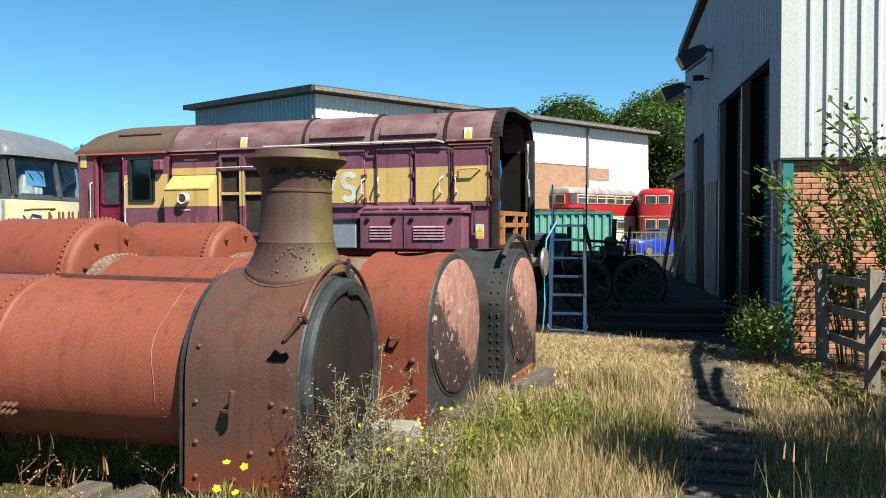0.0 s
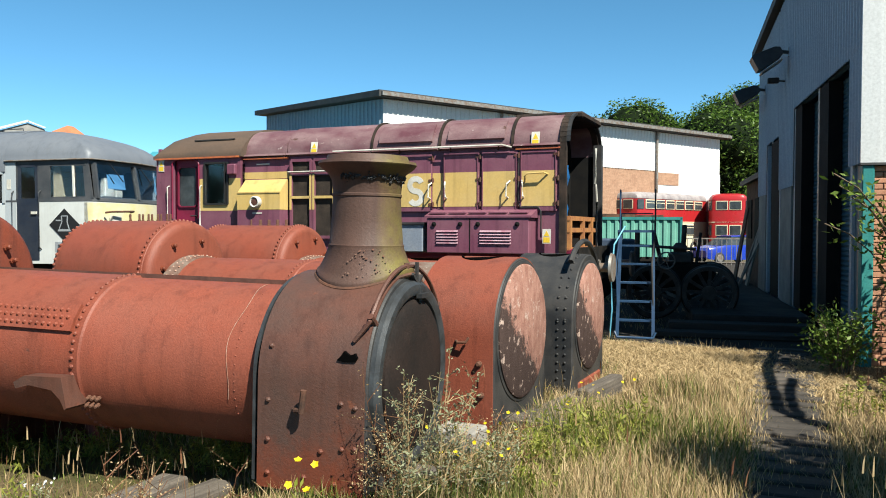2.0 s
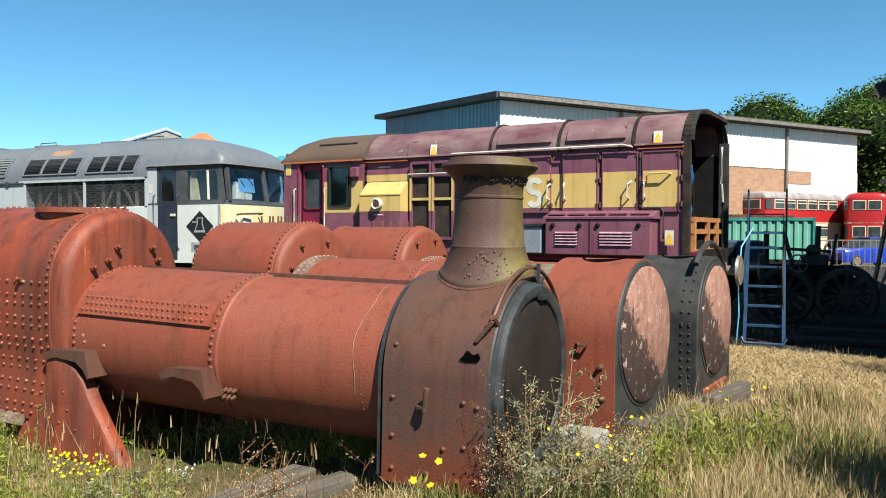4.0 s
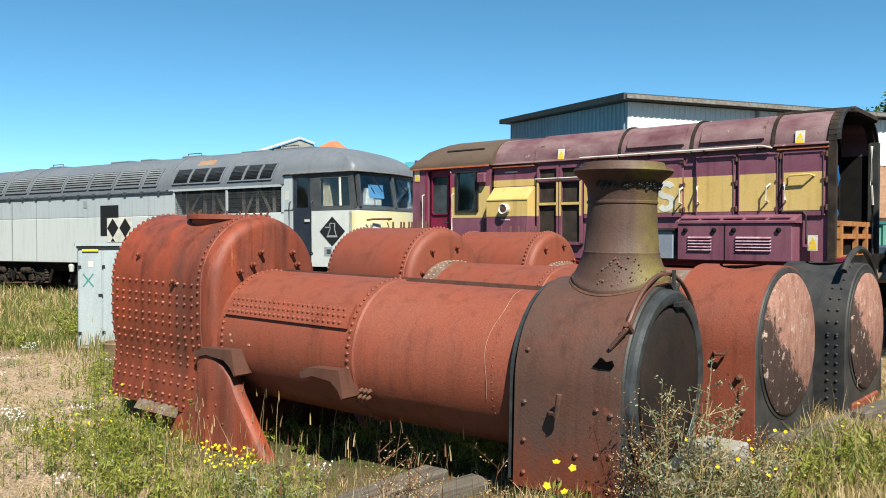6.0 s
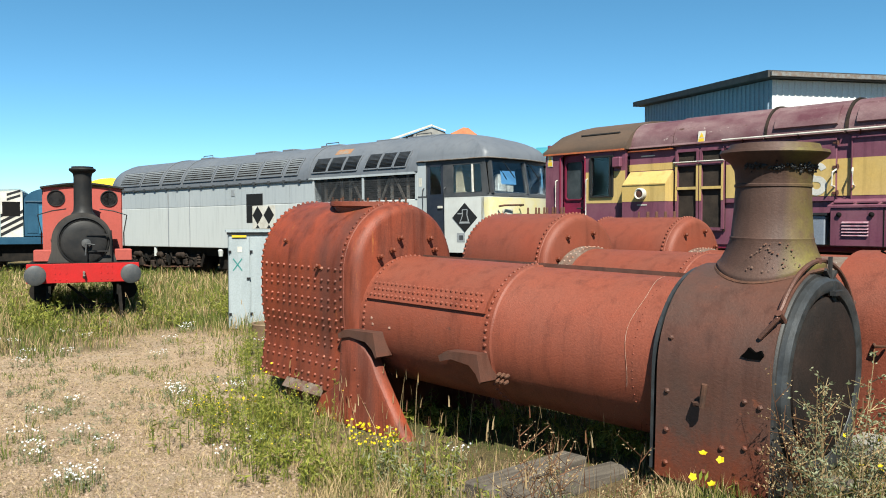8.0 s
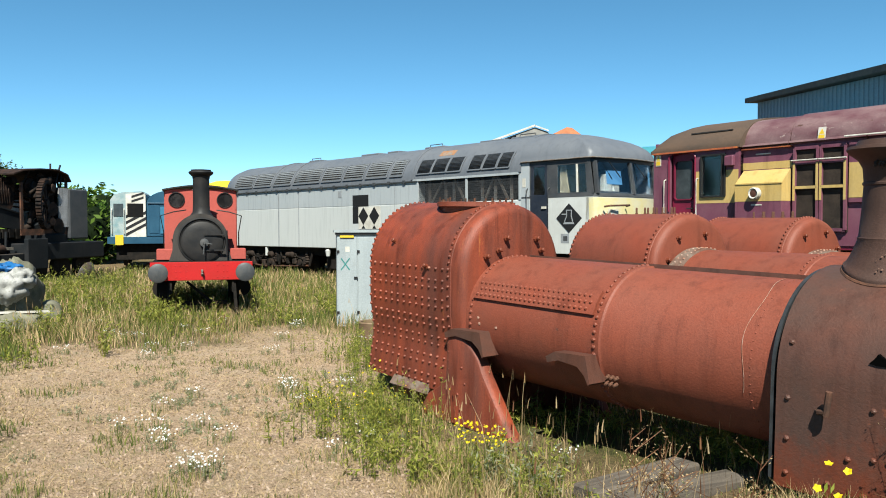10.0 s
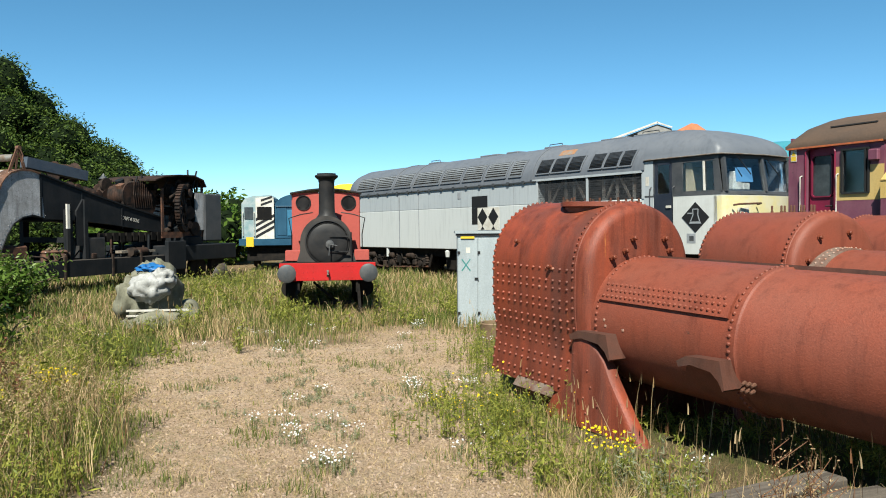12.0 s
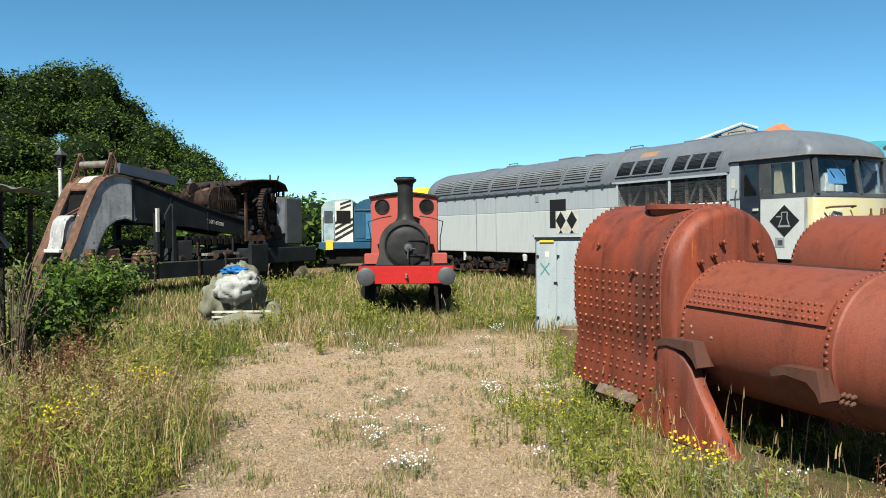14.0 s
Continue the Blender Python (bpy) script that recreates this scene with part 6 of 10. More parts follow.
part("side_cladding", ribbed(Shape(), 14, -0.3, lambda s: 8.6 + 0.045 * s, 0.4, 0.1, 0.05, "y", -1), FAR_CLAD_SHADED, fs, smooth=0)
part("rear", Shape().box(0, FW, 13.8, 14, -0.3, 9.1).box(FW - 0.2, FW, 0.3, 13.8, -0.3, 8.4), FAR_CLAD_SHADED, fs)
part("roof", Shape().sweep([[(x, y, z) for y, z in ((-0.55, 8.62), (14.6, 9.28), (14.6, 9.58), (-0.55, 8.95))] for x in (-0.6, FW + 0.6)]), ROOF_EDGE, fs)
part("brick_panel", Shape().box(22.75, 25.1, -0.09, -0.052, 4.95, 5.8), PALE_BRICK, fs)
part("brick_base", Shape().box(22.6, 25.1, 0.02, 0.3, -0.3, 4.0), BRICK, fs)
for s in (8.2, 22.6):
    part("downpipe", Shape().rod((s, -0.12, 0), (s, -0.12, 8.6), 0.09), STEEL_GREY, fs)
part("eaves_gutter", Shape().box(-0.5, FW + 0.5, -0.72, -0.56, 8.66, 8.86), STEEL_GREY, fs)

# double-decker buses, car and container in the far yard
BUS_RED = material("bus_red_paint", (0.42, 0.02, 0.025), (0.36, 0.02, 0.022), None, 2, 30, 0.3, 0, 0.02)
BUS_CREAM = material("bus_cream_paint", (0.74, 0.66, 0.45), (0.68, 0.6, 0.42), None, 2, 30, 0.35, 0, 0.02)
CAR_BLUE = material("blue_car_paint", (0.015, 0.045, 0.36), (0.015, 0.04, 0.33), None, 2, 30, 0.25, 0.1, 0.0)


def bus(m, label, upper, lower, top_mat):
    """A rounded double-decker: decks as rounded shells, each window with frame and pane."""
    b = thing("double_decker_bus", m, label, "bus", "double-decker buses")
    length = 8.6

    def shell(z0, z1, z2=None, out=0.0):
        """Rounded in plan at both ends; z2 closes it with a domed top."""
        secs = []
        for x, k in ((0.0, 0.72), (0.10, 0.88), (0.32, 0.97), (0.7, 1.0), (length - 0.7, 1.0), (length - 0.32, 0.97), (length - 0.10, 0.88), (length, 0.72)):
            w = 1.25 * k + out
            ring_y = [(-w, z0), (-w, z1)]
            if z2:
                t = z1 + (z2 - z1) * (0.35 + 0.65 * (k - 0.72) / 0.28)
                ring_y += [(-w * 0.96, z1 + (t - z1) * 0.45), (-w * 0.82, z1 + (t - z1) * 0.85), (-w * 0.5, t), (w * 0.5, t), (w * 0.82, z1 + (t - z1) * 0.85), (w * 0.96, z1 + (t - z1) * 0.45)]
            ring_y += [(w, z1), (w, z0)]
            secs.append([(x, 1.25 + y, z) for y, z in ring_y])
        return Shape().sweep(secs)

    part("skirt", shell(0.35, 1.25), lower, b)
    part("lower_deck", shell(1.25, 2.35, None, -0.02), lower, b)
    part("middle_band", shell(2.35, 3.12), upper, b)
    part("band_trim", shell(2.31, 2.37, None, 0.02), BUS_CREAM, b)
    part("upper_deck", shell(3.12, 3.86, None, -0.03), upper, b)
    part("roof", shell(3.86, 3.90, 4.32), top_mat, b)
    for k in range(6):
        for z0, z1, x in ((1.42, 2.18, 0.95), (3.18, 3.80, 0.80)):
            if z0 < 2 and k > 4:
                continue
            w = part("window", Shape().box(x + 1.16 * k, x + 1.04 + 1.16 * k, -0.03, 0.02, z0, z1, bevel=0.02), BUS_CREAM, b)
            part("pane", Shape().box(x + 0.06 + 1.16 * k, x + 0.98 + 1.16 * k, -0.045, -0.031, z0 + 0.06, z1 - 0.06), GLAZING, w)
            part("frame", Shape().box(x + 0.05 + 1.16 * k, x + 0.99 + 1.16 * k, -0.055, -0.046, z1 - 0.24, z1 - 0.20), BUS_CREAM, w)
    for z0, z1 in ((1.42, 2.15), (3.18, 3.80)):
        for y0, y1 in ((0.42, 1.20), (1.30, 2.08)):
            for x, s in ((0.0, -1), (length, 1)):
                w = part("end_window", Shape().box(min(x, x + 0.03 * s), max(x, x + 0.03 * s), y0, y1, z0, z1), BUS_CREAM, b)
                part("pane", Shape().box(min(x + 0.031 * s, x + 0.05 * s), max(x + 0.031 * s, x + 0.05 * s), y0 + 0.05, y1 - 0.05, z0 + 0.05, z1 - 0.05), GLAZING, w)
        for y0, s in ((0.06, 1), (2.44, -1)):
            part("corner_window", Shape().sweep([[(0.09, y0 + 0.05 * s, z), (0.34, y0 - 0.035 * s, z), (0.62, y0 - 0.075 * s, z), (0.62, y0 + 0.1 * s, z), (0.34, y0 + 0.2 * s, z)] for z in (z0, z1)]), GLAZING, b)
    for x in (1.9, 6.6):
        w = part("wheel", Shape().lathe([(-0.06, 0.05), (-0.06, 0.42), (-0.02, 0.5), (0.22, 0.5), (0.24, 0.4)], 24, "y", pose(x, 0.02, 0.5)), RUBBER, b)
        part("rim", Shape().lathe([(-0.075, 0.05), (-0.075, 0.24), (-0.055, 0.26)], 20, "y", pose(x, 0.02, 0.5)), BUS_CREAM, w)
    part("grille", Shape().box(-0.03, 0.02, 0.9, 1.6, 0.6, 1.2), STEEL_GREY, b)
    for y in (0.55, 1.95):
        part("headlamp", Shape().lathe([(-0.05, 0.06), (-0.03, 0.10), (0.05, 0.11)], 14, "x", pose(0.02, y, 0.85)), CREAM, b)
    return b


bus(pose(8.4, 53.3, 0, 0, 0, 45.6), "red and cream double-decker bus with faded roof, by the warehouse", BUS_RED, BUS_CREAM, material("faded_pinkish_bus_roof", (0.34, 0.30, 0.29), (0.22, 0.19, 0.19), (0.45, 0.42, 0.4), 1.5, 20, 0.6, 0, 0.1, 0.5, 0.2))
bus(pose(16.2, 56.2, 0, 0, 0, 78), "red double-decker bus with rounded front, parked beyond the first", BUS_RED, BUS_RED, BUS_RED)
car = thing("car", pose(10.0, 43.6, 0, 0, 0, 22), "blue hatchback car parked in the far yard", "car")
secs = []
for x, z0, zr, w in ((0.0, 0.35, 0.7, 0.70), (0.15, 0.25, 0.85, 0.80), (0.9, 0.22, 0.95, 0.85), (1.1, 0.22, 0.98, 0.85), (3.3, 0.22, 1.0, 0.85), (3.85, 0.25, 0.9, 0.82), (3.95, 0.35, 0.75, 0.75)):
    secs.append([(x, -w, z0), (x, w, z0), (x, w, zr - 0.12), (x, w - 0.08, zr), (x, -w + 0.08, zr), (x, -w, zr - 0.12)])
part("body", Shape().sweep(secs), CAR_BLUE, car)
part("cabin", Shape().sweep([[(x, -w, 0.95), (x, w, 0.95), (x, w - ins, z), (x, -w + ins, z)] for x, w, ins, z in ((1.0, 0.78, 0.02, 0.98), (1.65, 0.78, 0.16, 1.45), (2.9, 0.78, 0.16, 1.47), (3.75, 0.74, 0.05, 1.0))]), GLAZING, car)
part("roof", Shape().sweep([[(x, -w, z), (x, w, z), (x, w - 0.04, z + 0.05), (x, -w + 0.04, z + 0.05)] for x, w, z in ((1.6, 0.63, 1.43), (2.3, 0.64, 1.46), (3.0, 0.63, 1.45))]), CAR_BLUE, car)
for x in (0.75, 3.15):
    for y in (-0.86, 0.72):
        w = part("wheel", Shape().lathe([(0, 0.05), (0, 0.26), (0.02, 0.31), (0.13, 0.31), (0.15, 0.05)], 20, "y", pose(x, y, 0.31)), RUBBER, car)
        part("rim", Shape().lathe([(-0.012, 0.03), (-0.012, 0.18), (0.004, 0.2)], 16, "y", pose(x, y, 0.31)), STEEL_GREY, w)
for x0, x1 in ((1.55, 2.25), (2.32, 3.0)):
    part("door_line", Shape().box(x0, x0 + 0.012, -0.857, -0.85, 0.35, 0.9), BLK, car)
cont = thing("container", pose(3.1, 29.5, -0.1, 0, 0, -8), "green corrugated shipping container behind the shunter", "container")
part("body", ribbed(Shape(), 3.0, 0.9, 2.28, 0.28, 0.12, 0.05, "x", -1).box(0, 3.0, 0.02, 2.4, 0.9, 2.28), material("mint_green_container", (0.13, 0.36, 0.28), (0.17, 0.4, 0.32), (0.2, 0.15, 0.1), 1.5, 30, 0.5, 0, 0.04, 0.4, 0.03), cont, smooth=0)
part("rail", Shape().box(-0.03, 3.03, -0.07, -0.01, 2.22, 2.32).box(-0.03, 0.05, -0.07, 0.0, 0.9, 2.3).box(2.95, 3.03, -0.07, 0.0, 0.9, 2.3), TEAL, cont)
part("base", Shape().box(0, 3, 0, 2.4, 0, 0.9), BLACK_FRAME, cont)
part("roof_load", Shape().box(0.2, 1.4, 0.3, 1.2, 2.32, 2.44).box(0.9, 2.4, 0.5, 1.9, 2.32, 2.40), RUST_DEEP, cont)
flat = thing("flat_wagon", pose(1.3, 20.0, 0, 0, 0, -6), "dark blue flat wagon standing in shade", "wagon")
part("body", Shape().box(0, 1.75, 0, 2.2, 0.75, 1.52, bevel=0.03), material("dark_blue_steel", (0.03, 0.05, 0.09), (0.05, 0.07, 0.1), None, 3, 40, 0.6), flat)
part("underframe", Shape().box(0.1, 3.6, 0.3, 1.9, 0.60, 0.90), BLACK_FRAME, flat)
for x in (0.8, 3.3):
    part("wheel", Shape().lathe([(0, 0.05), (0, 0.4), (0.1, 0.46), (0.12, 0.05)], 24, "y", pose(x, 0.3, 0.46)), BLACK_FRAME, flat)
rail_f = thing("railings", pose(5.2, 42.0, 0, 0, 0, -4), "grey steel railings across the far yard", "railings")
part("rail", Shape().bar((0, 0, 1.35), (9.5, 0, 1.35), 0.05, 0.06).bar((0, 0, 0.15), (9.5, 0, 0.15), 0.05, 0.06), STEEL_GREY, rail_f)
bar_me = Shape().bar((0, 0, 0), (0, 0, 1.35), 0.03, 0.03, (0, 1, 0)).mesh("upright", STEEL_GREY)
for i in range(40):
    part("upright", bar_me, None, rail_f, m=pose(0.24 * i, 0, 0))
van = thing("white_van", pose(5.6, 47.0, 0, 0, 0, 6), "white vehicle half hidden behind railings", "van")
part("body", Shape().box(0, 3.6, 0, 1.7, 0.35, 1.45, bevel=0.12), CREAM, van)
part("window", Shape().box(2.1, 3.2, -0.02, 0.0, 0.95, 1.35), GLAZING, van)
for x in (0.8, 2.8):
    part("wheel", Shape().lathe([(-0.03, 0.05), (-0.03, 0.3), (0.12, 0.32), (0.14, 0.05)], 20, "y", pose(x, 0.0, 0.32)), RUBBER, van)
# wheelsets of a stripped chassis in the shade of the shed
chs = thing("loco_chassis", frame_at(3.55, 15.4, 0.0, -14), "black stripped locomotive chassis with spoked wheels, in shade", "chassis")


WHEEL_IRON = material("grimy_wheel_iron", (0.07, 0.058, 0.05), (0.035, 0.03, 0.027), (0.14, 0.1, 0.075), 5, 50, 0.6, 0.1, 0.3, 0.5, 0.2)
WR = 0.50
rim_me = Shape().lathe([(-0.06, WR - 0.09), (-0.06, WR - 0.01), (-0.02, WR), (0.05, WR), (0.07, WR + 0.03), (0.09, WR + 0.02), (0.06, WR - 0.09), (-0.06, WR - 0.09)], 40, "y", caps=False).mesh("spoked_wheel", WHEEL_IRON)
hub_me = Shape().lathe([(-0.09, 0.02), (-0.09, 0.13), (0.07, 0.13), (0.07, 0.02)], 20, "y").mesh("hub", WHEEL_IRON)
spoke_me = Shape().bar((0.1, 0, 0), (WR - 0.06, 0, 0), 0.06, 0.045, (0, 1, 0)).mesh("spoke", WHEEL_IRON)
for x in (0.15, -0.85):
    for y in (0.0, 1.45):
        wheel = part("spoked_wheel", rim_me, None, chs, m=pose(x, y, 0.58, 0, 11 * x))
        part("hub", hub_me, None, wheel)
        for i in range(12):
            part("spoke", spoke_me, None, wheel, m=pose(0, 0, 0, 0, 30 * i))
part("axle", Shape().rod((0.15, 0, 0.58), (0.15, 1.45, 0.58), 0.08), BLACK_FRAME, chs)
part("frame", Shape().box(-2.2, 0.1, 0.12, 0.2, 0.6, 1.1).box(-2.2, 0.1, 1.25, 1.33, 0.6, 1.1).box(-2.25, -2.15, 0.1, 1.4, 0.6, 1.1), BLACK_FRAME, chs)
for p, q, r in (((-1.2, 0.4, 1.1), (-1.2, 0.4, 1.75), 0.05), ((-0.75, 0.5, 1.1), (-0.9, 0.5, 1.72), 0.04), ((-0.35, 0.5, 1.1), (-0.32, 0.5, 1.85), 0.05), ((-0.1, 0.6, 1.1), (-0.02, 0.6, 1.7), 0.03), ((-1.3, 0.35, 1.45), (-0.1, 0.35, 1.38), 0.03)):
    part("pipe", Shape().rod(p, q, r, 10), WHEEL_IRON, chs)
part("gear_case", Shape().box(-0.6, -0.15, 0.3, 0.8, 1.1, 1.32, bevel=0.04), WHEEL_IRON, chs)
part("valve", Shape().lathe([(1.32, 0.12), (1.42, 0.14), (1.5, 0.08)], 14, "z", pose(-0.4, 0.5, 0)), WHEEL_IRON, chs)
hw = Shape().lathe([(-0.015, 0.155), (0, 0.17), (0.015, 0.155), (0, 0.14), (-0.015, 0.155)], 24, "y", caps=False)
for i in range(5):
    a = 2 * math.pi * i / 5
    hw.rod((0, 0, 0), (0.155 * math.cos(a), 0, 0.155 * math.sin(a)), 0.01, 6)
part("handwheel", hw, STEEL_GREY, chs, "spoked handwheel", m=pose(-0.62, -0.15, 1.17))
logs = thing("scrap_pile", pose(4.9, 19.5, 0.25, 0, 0, 20), "stack of dark pipes and scrap in shade", "scrap")
random.seed(8)
for i in range(12):
    part("pipe", Shape().rod((0, 0, 0), (random.uniform(-0.3, 0.3), 1.6, random.uniform(-0.1, 0.1)), 0.06), WHEEL_IRON if i % 3 else RUST_DEEP, logs, m=pose(random.uniform(-0.5, 0.5), 0, 0.06 + 0.09 * (i // 3)))

# ladder truck beside the shunter
LAD = material("blue_painted_steel", (0.016, 0.045, 0.10), (0.025, 0.065, 0.13), (0.2, 0.2, 0.2), 5, 40, 0.5, 0, 0.08, 0.4, 0.08)
lad = thing("step_ladder", frame_at(2.0, 13.05, 0.0, -10), "blue steel step ladder with handrails on dark ground", "ladder")
for x in (-0.30, 0.26):
    part("stile", Shape().bar((x, 0.0, 0.03), (x + (0.03 if x < 0 else -0.01), 0.42, 1.72), 0.05, 0.03), LAD, lad)
    part("rear_leg", Shape().bar((x, 1.0, 0.03), (x, 0.5, 1.72), 0.04, 0.03), LAD, lad)
    part("handrail", Shape().pipe([(x, 0.1, 0.35), (x - 0.03, 0.2, 1.2), (x + 0.02, 0.42, 1.75), (x + 0.02, 0.46, 2.36), (x + 0.02, 0.52, 2.40), (x + 0.02, 0.58, 2.36), (x + 0.02, 0.55, 1.7)], 0.014), BLACK if x > 0 else LAD, lad)
for k in range(5):
    y = 0.06 + 0.36 * (k + 0.6) / 5
    part("tread", Shape().box(-0.30, 0.26, y - 0.02, y + 0.12, 0.30 * (k + 0.9), 0.30 * (k + 0.9) + 0.03), LAD, lad)
part("platform", Shape().box(-0.32, 0.28, 0.36, 0.95, 1.70, 1.74), LAD, lad)
part("back_rail", Shape().pipe([(-0.28, 0.95, 1.74), (-0.28, 0.95, 2.02), (0.24, 0.95, 2.02), (0.24, 0.95, 1.74)], 0.012), LAD, lad)
part("base_bar", Shape().pipe([(-0.34, -0.02, 0.12), (-0.30, -0.05, 0.03), (0.26, -0.05, 0.03), (0.30, -0.02, 0.12)], 0.02), LAD, lad)
part("hose", Shape().pipe([(-0.42, 0.05, 0.0), (-0.38, 0.0, 0.5), (-0.40, 0.0, 0.9), (-0.36, 0.05, 1.5), (-0.2, 0.3, 1.8)], 0.013), material("pale_blue_hose", (0.12, 0.4, 0.55), None, None, 5, 40, 0.5), lad)

# timber path and fence by the shed
path = thing("timber_path", pose(0, 0, 0), "path of weathered sleepers laid across the grass", "path", kind="structure")
pl = Shape().box(-0.33, 0.33, -0.10, 0.10, -0.05, 0.035, bevel=0.012).mesh("plank", material("worn_grey_sleeper", (0.085, 0.07, 0.057), (0.05, 0.042, 0.035), (0.15, 0.125, 0.1), 5, 50, 0.95, 0, 0.6, 0.5, 0.2, (0.4, 3, 3), vary=0.35))
random.seed(3)
for i in range(30):
    y = 4.4 + i * 0.262
    x = 1.75 + (y - 5.2) * 0.315
    part("plank", pl, None, path, m=pose(x + random.uniform(-0.05, 0.05), y, gz(x, y) - 0.005 + random.uniform(-0.01, 0.008), random.uniform(-2, 2), random.uniform(-1.5, 1.5), -17 + random.uniform(-4, 4)))


def fence(m, length, label):
    f = thing("fence", m, label, "fence", "post and rail fence")
    n = max(2, int(length / 1.4) + 1)
    for i in range(n):
        x = length * i / (n - 1)
        part("post", Shape().prism([(-0.06, -0.1), (0.06, -0.1), (0.06, 1.22), (-0.06, 1.26)], x - 0.05, x + 0.05, "x"), TIMBER, f, m=pose(0, 0, 0, random.uniform(-2, 2), random.uniform(-2, 2)))
    for z in (0.38, 0.72, 1.08):
        part("rail", Shape().bar((-0.05, 0.085, z), (length + 0.05, 0.085, z + 0.02), 0.035, 0.10), TIMBER, f)
    for i in range(n - 1):
        x = length * (i + 0.5) / (n - 1)
        part("batten", Shape().box(x - 0.03, x + 0.03, 0.105, 0.125, 0.15, 1.15), TIMBER, f)
    return f


fence(pose(4.55, 9.75, 0, 0, 0, -96), 5.6, "weathered post and rail fence beside the shed")
fence(pose(4.62, 9.9, 0, 0, 0, -12), 3.4, "weathered post and rail fence with brambles")

# roofs and walls beyond the grey diesel
TILE = material("orange_clay_roof", (0.42, 0.16, 0.07), (0.36, 0.13, 0.06), None, 2, 12, 0.8, 0, 0.1)
SLATE = material("grey_stone_slate", (0.3, 0.29, 0.27), (0.22, 0.215, 0.2), None, 3, 12, 0.8, 0, 0.1)
TURQ = material("turquoise_sheet_roof", (0.06, 0.30, 0.36), (0.08, 0.34, 0.4), None, 1, 12, 0.5, 0, 0.02)
house = thing("house", pose(-25.6, 36.6, 0.35, 0, 0, 28), "gabled house with orange roof, only its top in view", "house")
part("wall", Shape().box(-2, 7, 0, 7, -0.65, 4.4), BRICK, house)
part("roof", Shape().sweep([[(x, y, z) for y, z in ((0.2, zz - 2.2), (3.0, zz), (6.0, zz - 2.2))] for x, zz in ((1.2, 5.3), (2.3, 6.0), (4.1, 6.85), (4.4, 6.8), (6.0, 5.6))]), TILE, house, "orange clay tiled roof")
part("gable_roof", Shape().sweep([[(x, y, z) for x, z in ((-1.6, 5.02), (2.5, 6.42), (3.2, 6.16), (3.2, 4.2), (-1.6, 4.2))] for y in (-0.95, 5.5)]), SLATE, house, "grey stone gable")
part("barge_board", Shape().bar((-1.9, -1.0, 5.02), (2.53, -1.0, 6.52), 0.10, 0.10), CREAM, house)
part("verge", Shape().bar((2.5, -1.0, 6.5), (3.25, -1.0, 6.22), 0.10, 0.07), CREAM, house)
# a black plate on the gable paints the shade of an opening
part("gable_opening", Shape().prism([(-0.4, 4.75), (1.5, 4.75), (1.5, 6.0), (-0.4, 5.34)], -1.03, -0.96, "y"), DARK, house)
hall = thing("hall", pose(-16.9, 35.8, 0.35, 0, 0, 12), "long hall with a turquoise roof behind the locomotives", "building")
part("wall", Shape().box(0, 9.5, 0, 8, 0, 4.2), WHITE_CLAD, hall)
part("roof", Shape().sweep([[(x, y, z) for y, z in ((-0.3, 4.1), (4, 5.3), (8.3, 4.1))] for x in (-0.3, 9.6)]), TURQ, hall)

# ---- the sidings: small red steam engine, crane, cabinet and clutter ----
RED = material("signal_red_paint", (0.50, 0.02, 0.02), (0.43, 0.02, 0.018), None, 3, 40, 0.35, 0, 0.03)
PINK = material("sun_faded_red_primer", (0.42, 0.085, 0.065), (0.37, 0.07, 0.052), (0.26, 0.06, 0.045), 2, 30, 0.65, 0, 0.05, 0.45, 0.05, edge=0.25)
SATIN_BLACK = material("satin_black_smokebox", (0.016, 0.016, 0.017), (0.028, 0.026, 0.025), (0.06, 0.045, 0.035), 4, 50, 0.55, 0, 0.15, 0.5, 0.06, spec=0.2)
BUFFER_GREY = material("dark_grey_buffer", (0.055, 0.06, 0.065), (0.08, 0.08, 0.08), None, 6, 50, 0.55)
tank = thing("steam_locomotive", frame_at(-13.98, 9.60, -0.25, 54.9), "small red saddle-tank steam locomotive with black smokebox and chimney", "locomotive")
part("buffer_beam", Shape().box(-0.99, 0.99, 0, 0.05, 0.80, 1.17, bevel=0.008), RED, tank, "bright red buffer beam")
rv = Shape()
for x in (-0.72, -0.5, -0.42, -0.3, 0.3, 0.42, 0.5, 0.72):
    for z in (0.86, 0.98, 1.10):
        rv.dome((x, 0.0, z), (0, -1, 0), 0.014, 0.01)
part("rivets", rv, RED, tank, kind="stuff")
for x in (-0.82, 0.82):
    bf = part("buffer", Shape().lathe([(0.0, 0.15), (-0.22, 0.12), (-0.22, 0.08), (-0.40, 0.08), (-0.40, 0.185), (-0.43, 0.185), (-0.455, 0.14), (-0.46, 0.001)], 32, "y", pose(x, 0, 0.98)), BUFFER_GREY, tank, "dark grey round buffer")
part("coupling_hook", Shape().pipe([(0, 0, 1.0), (0, -0.12, 1.0), (0, -0.16, 0.94), (0, -0.10, 0.90)], 0.025), STEEL_GREY, tank)
ZS = 1.60
SOOT_BROWN = material("sooty_brown_smokebox_plate", (0.05, 0.043, 0.038), (0.028, 0.026, 0.025), (0.10, 0.06, 0.04), 3, 50, 0.7, 0, 0.3, 0.5, 0.15, runs=0.5)
sbx = [(0.60, 1.18), (0.53, 1.40)] + arc(-0.02, ZS, 0.545, 0, 180, 26) + [(-0.57, 1.40), (-0.64, 1.18)]
part("smokebox", Shape().prism(sbx[::-1], 0.28, 1.1, "y"), SOOT_BROWN, tank, "sooty brown-black smokebox")
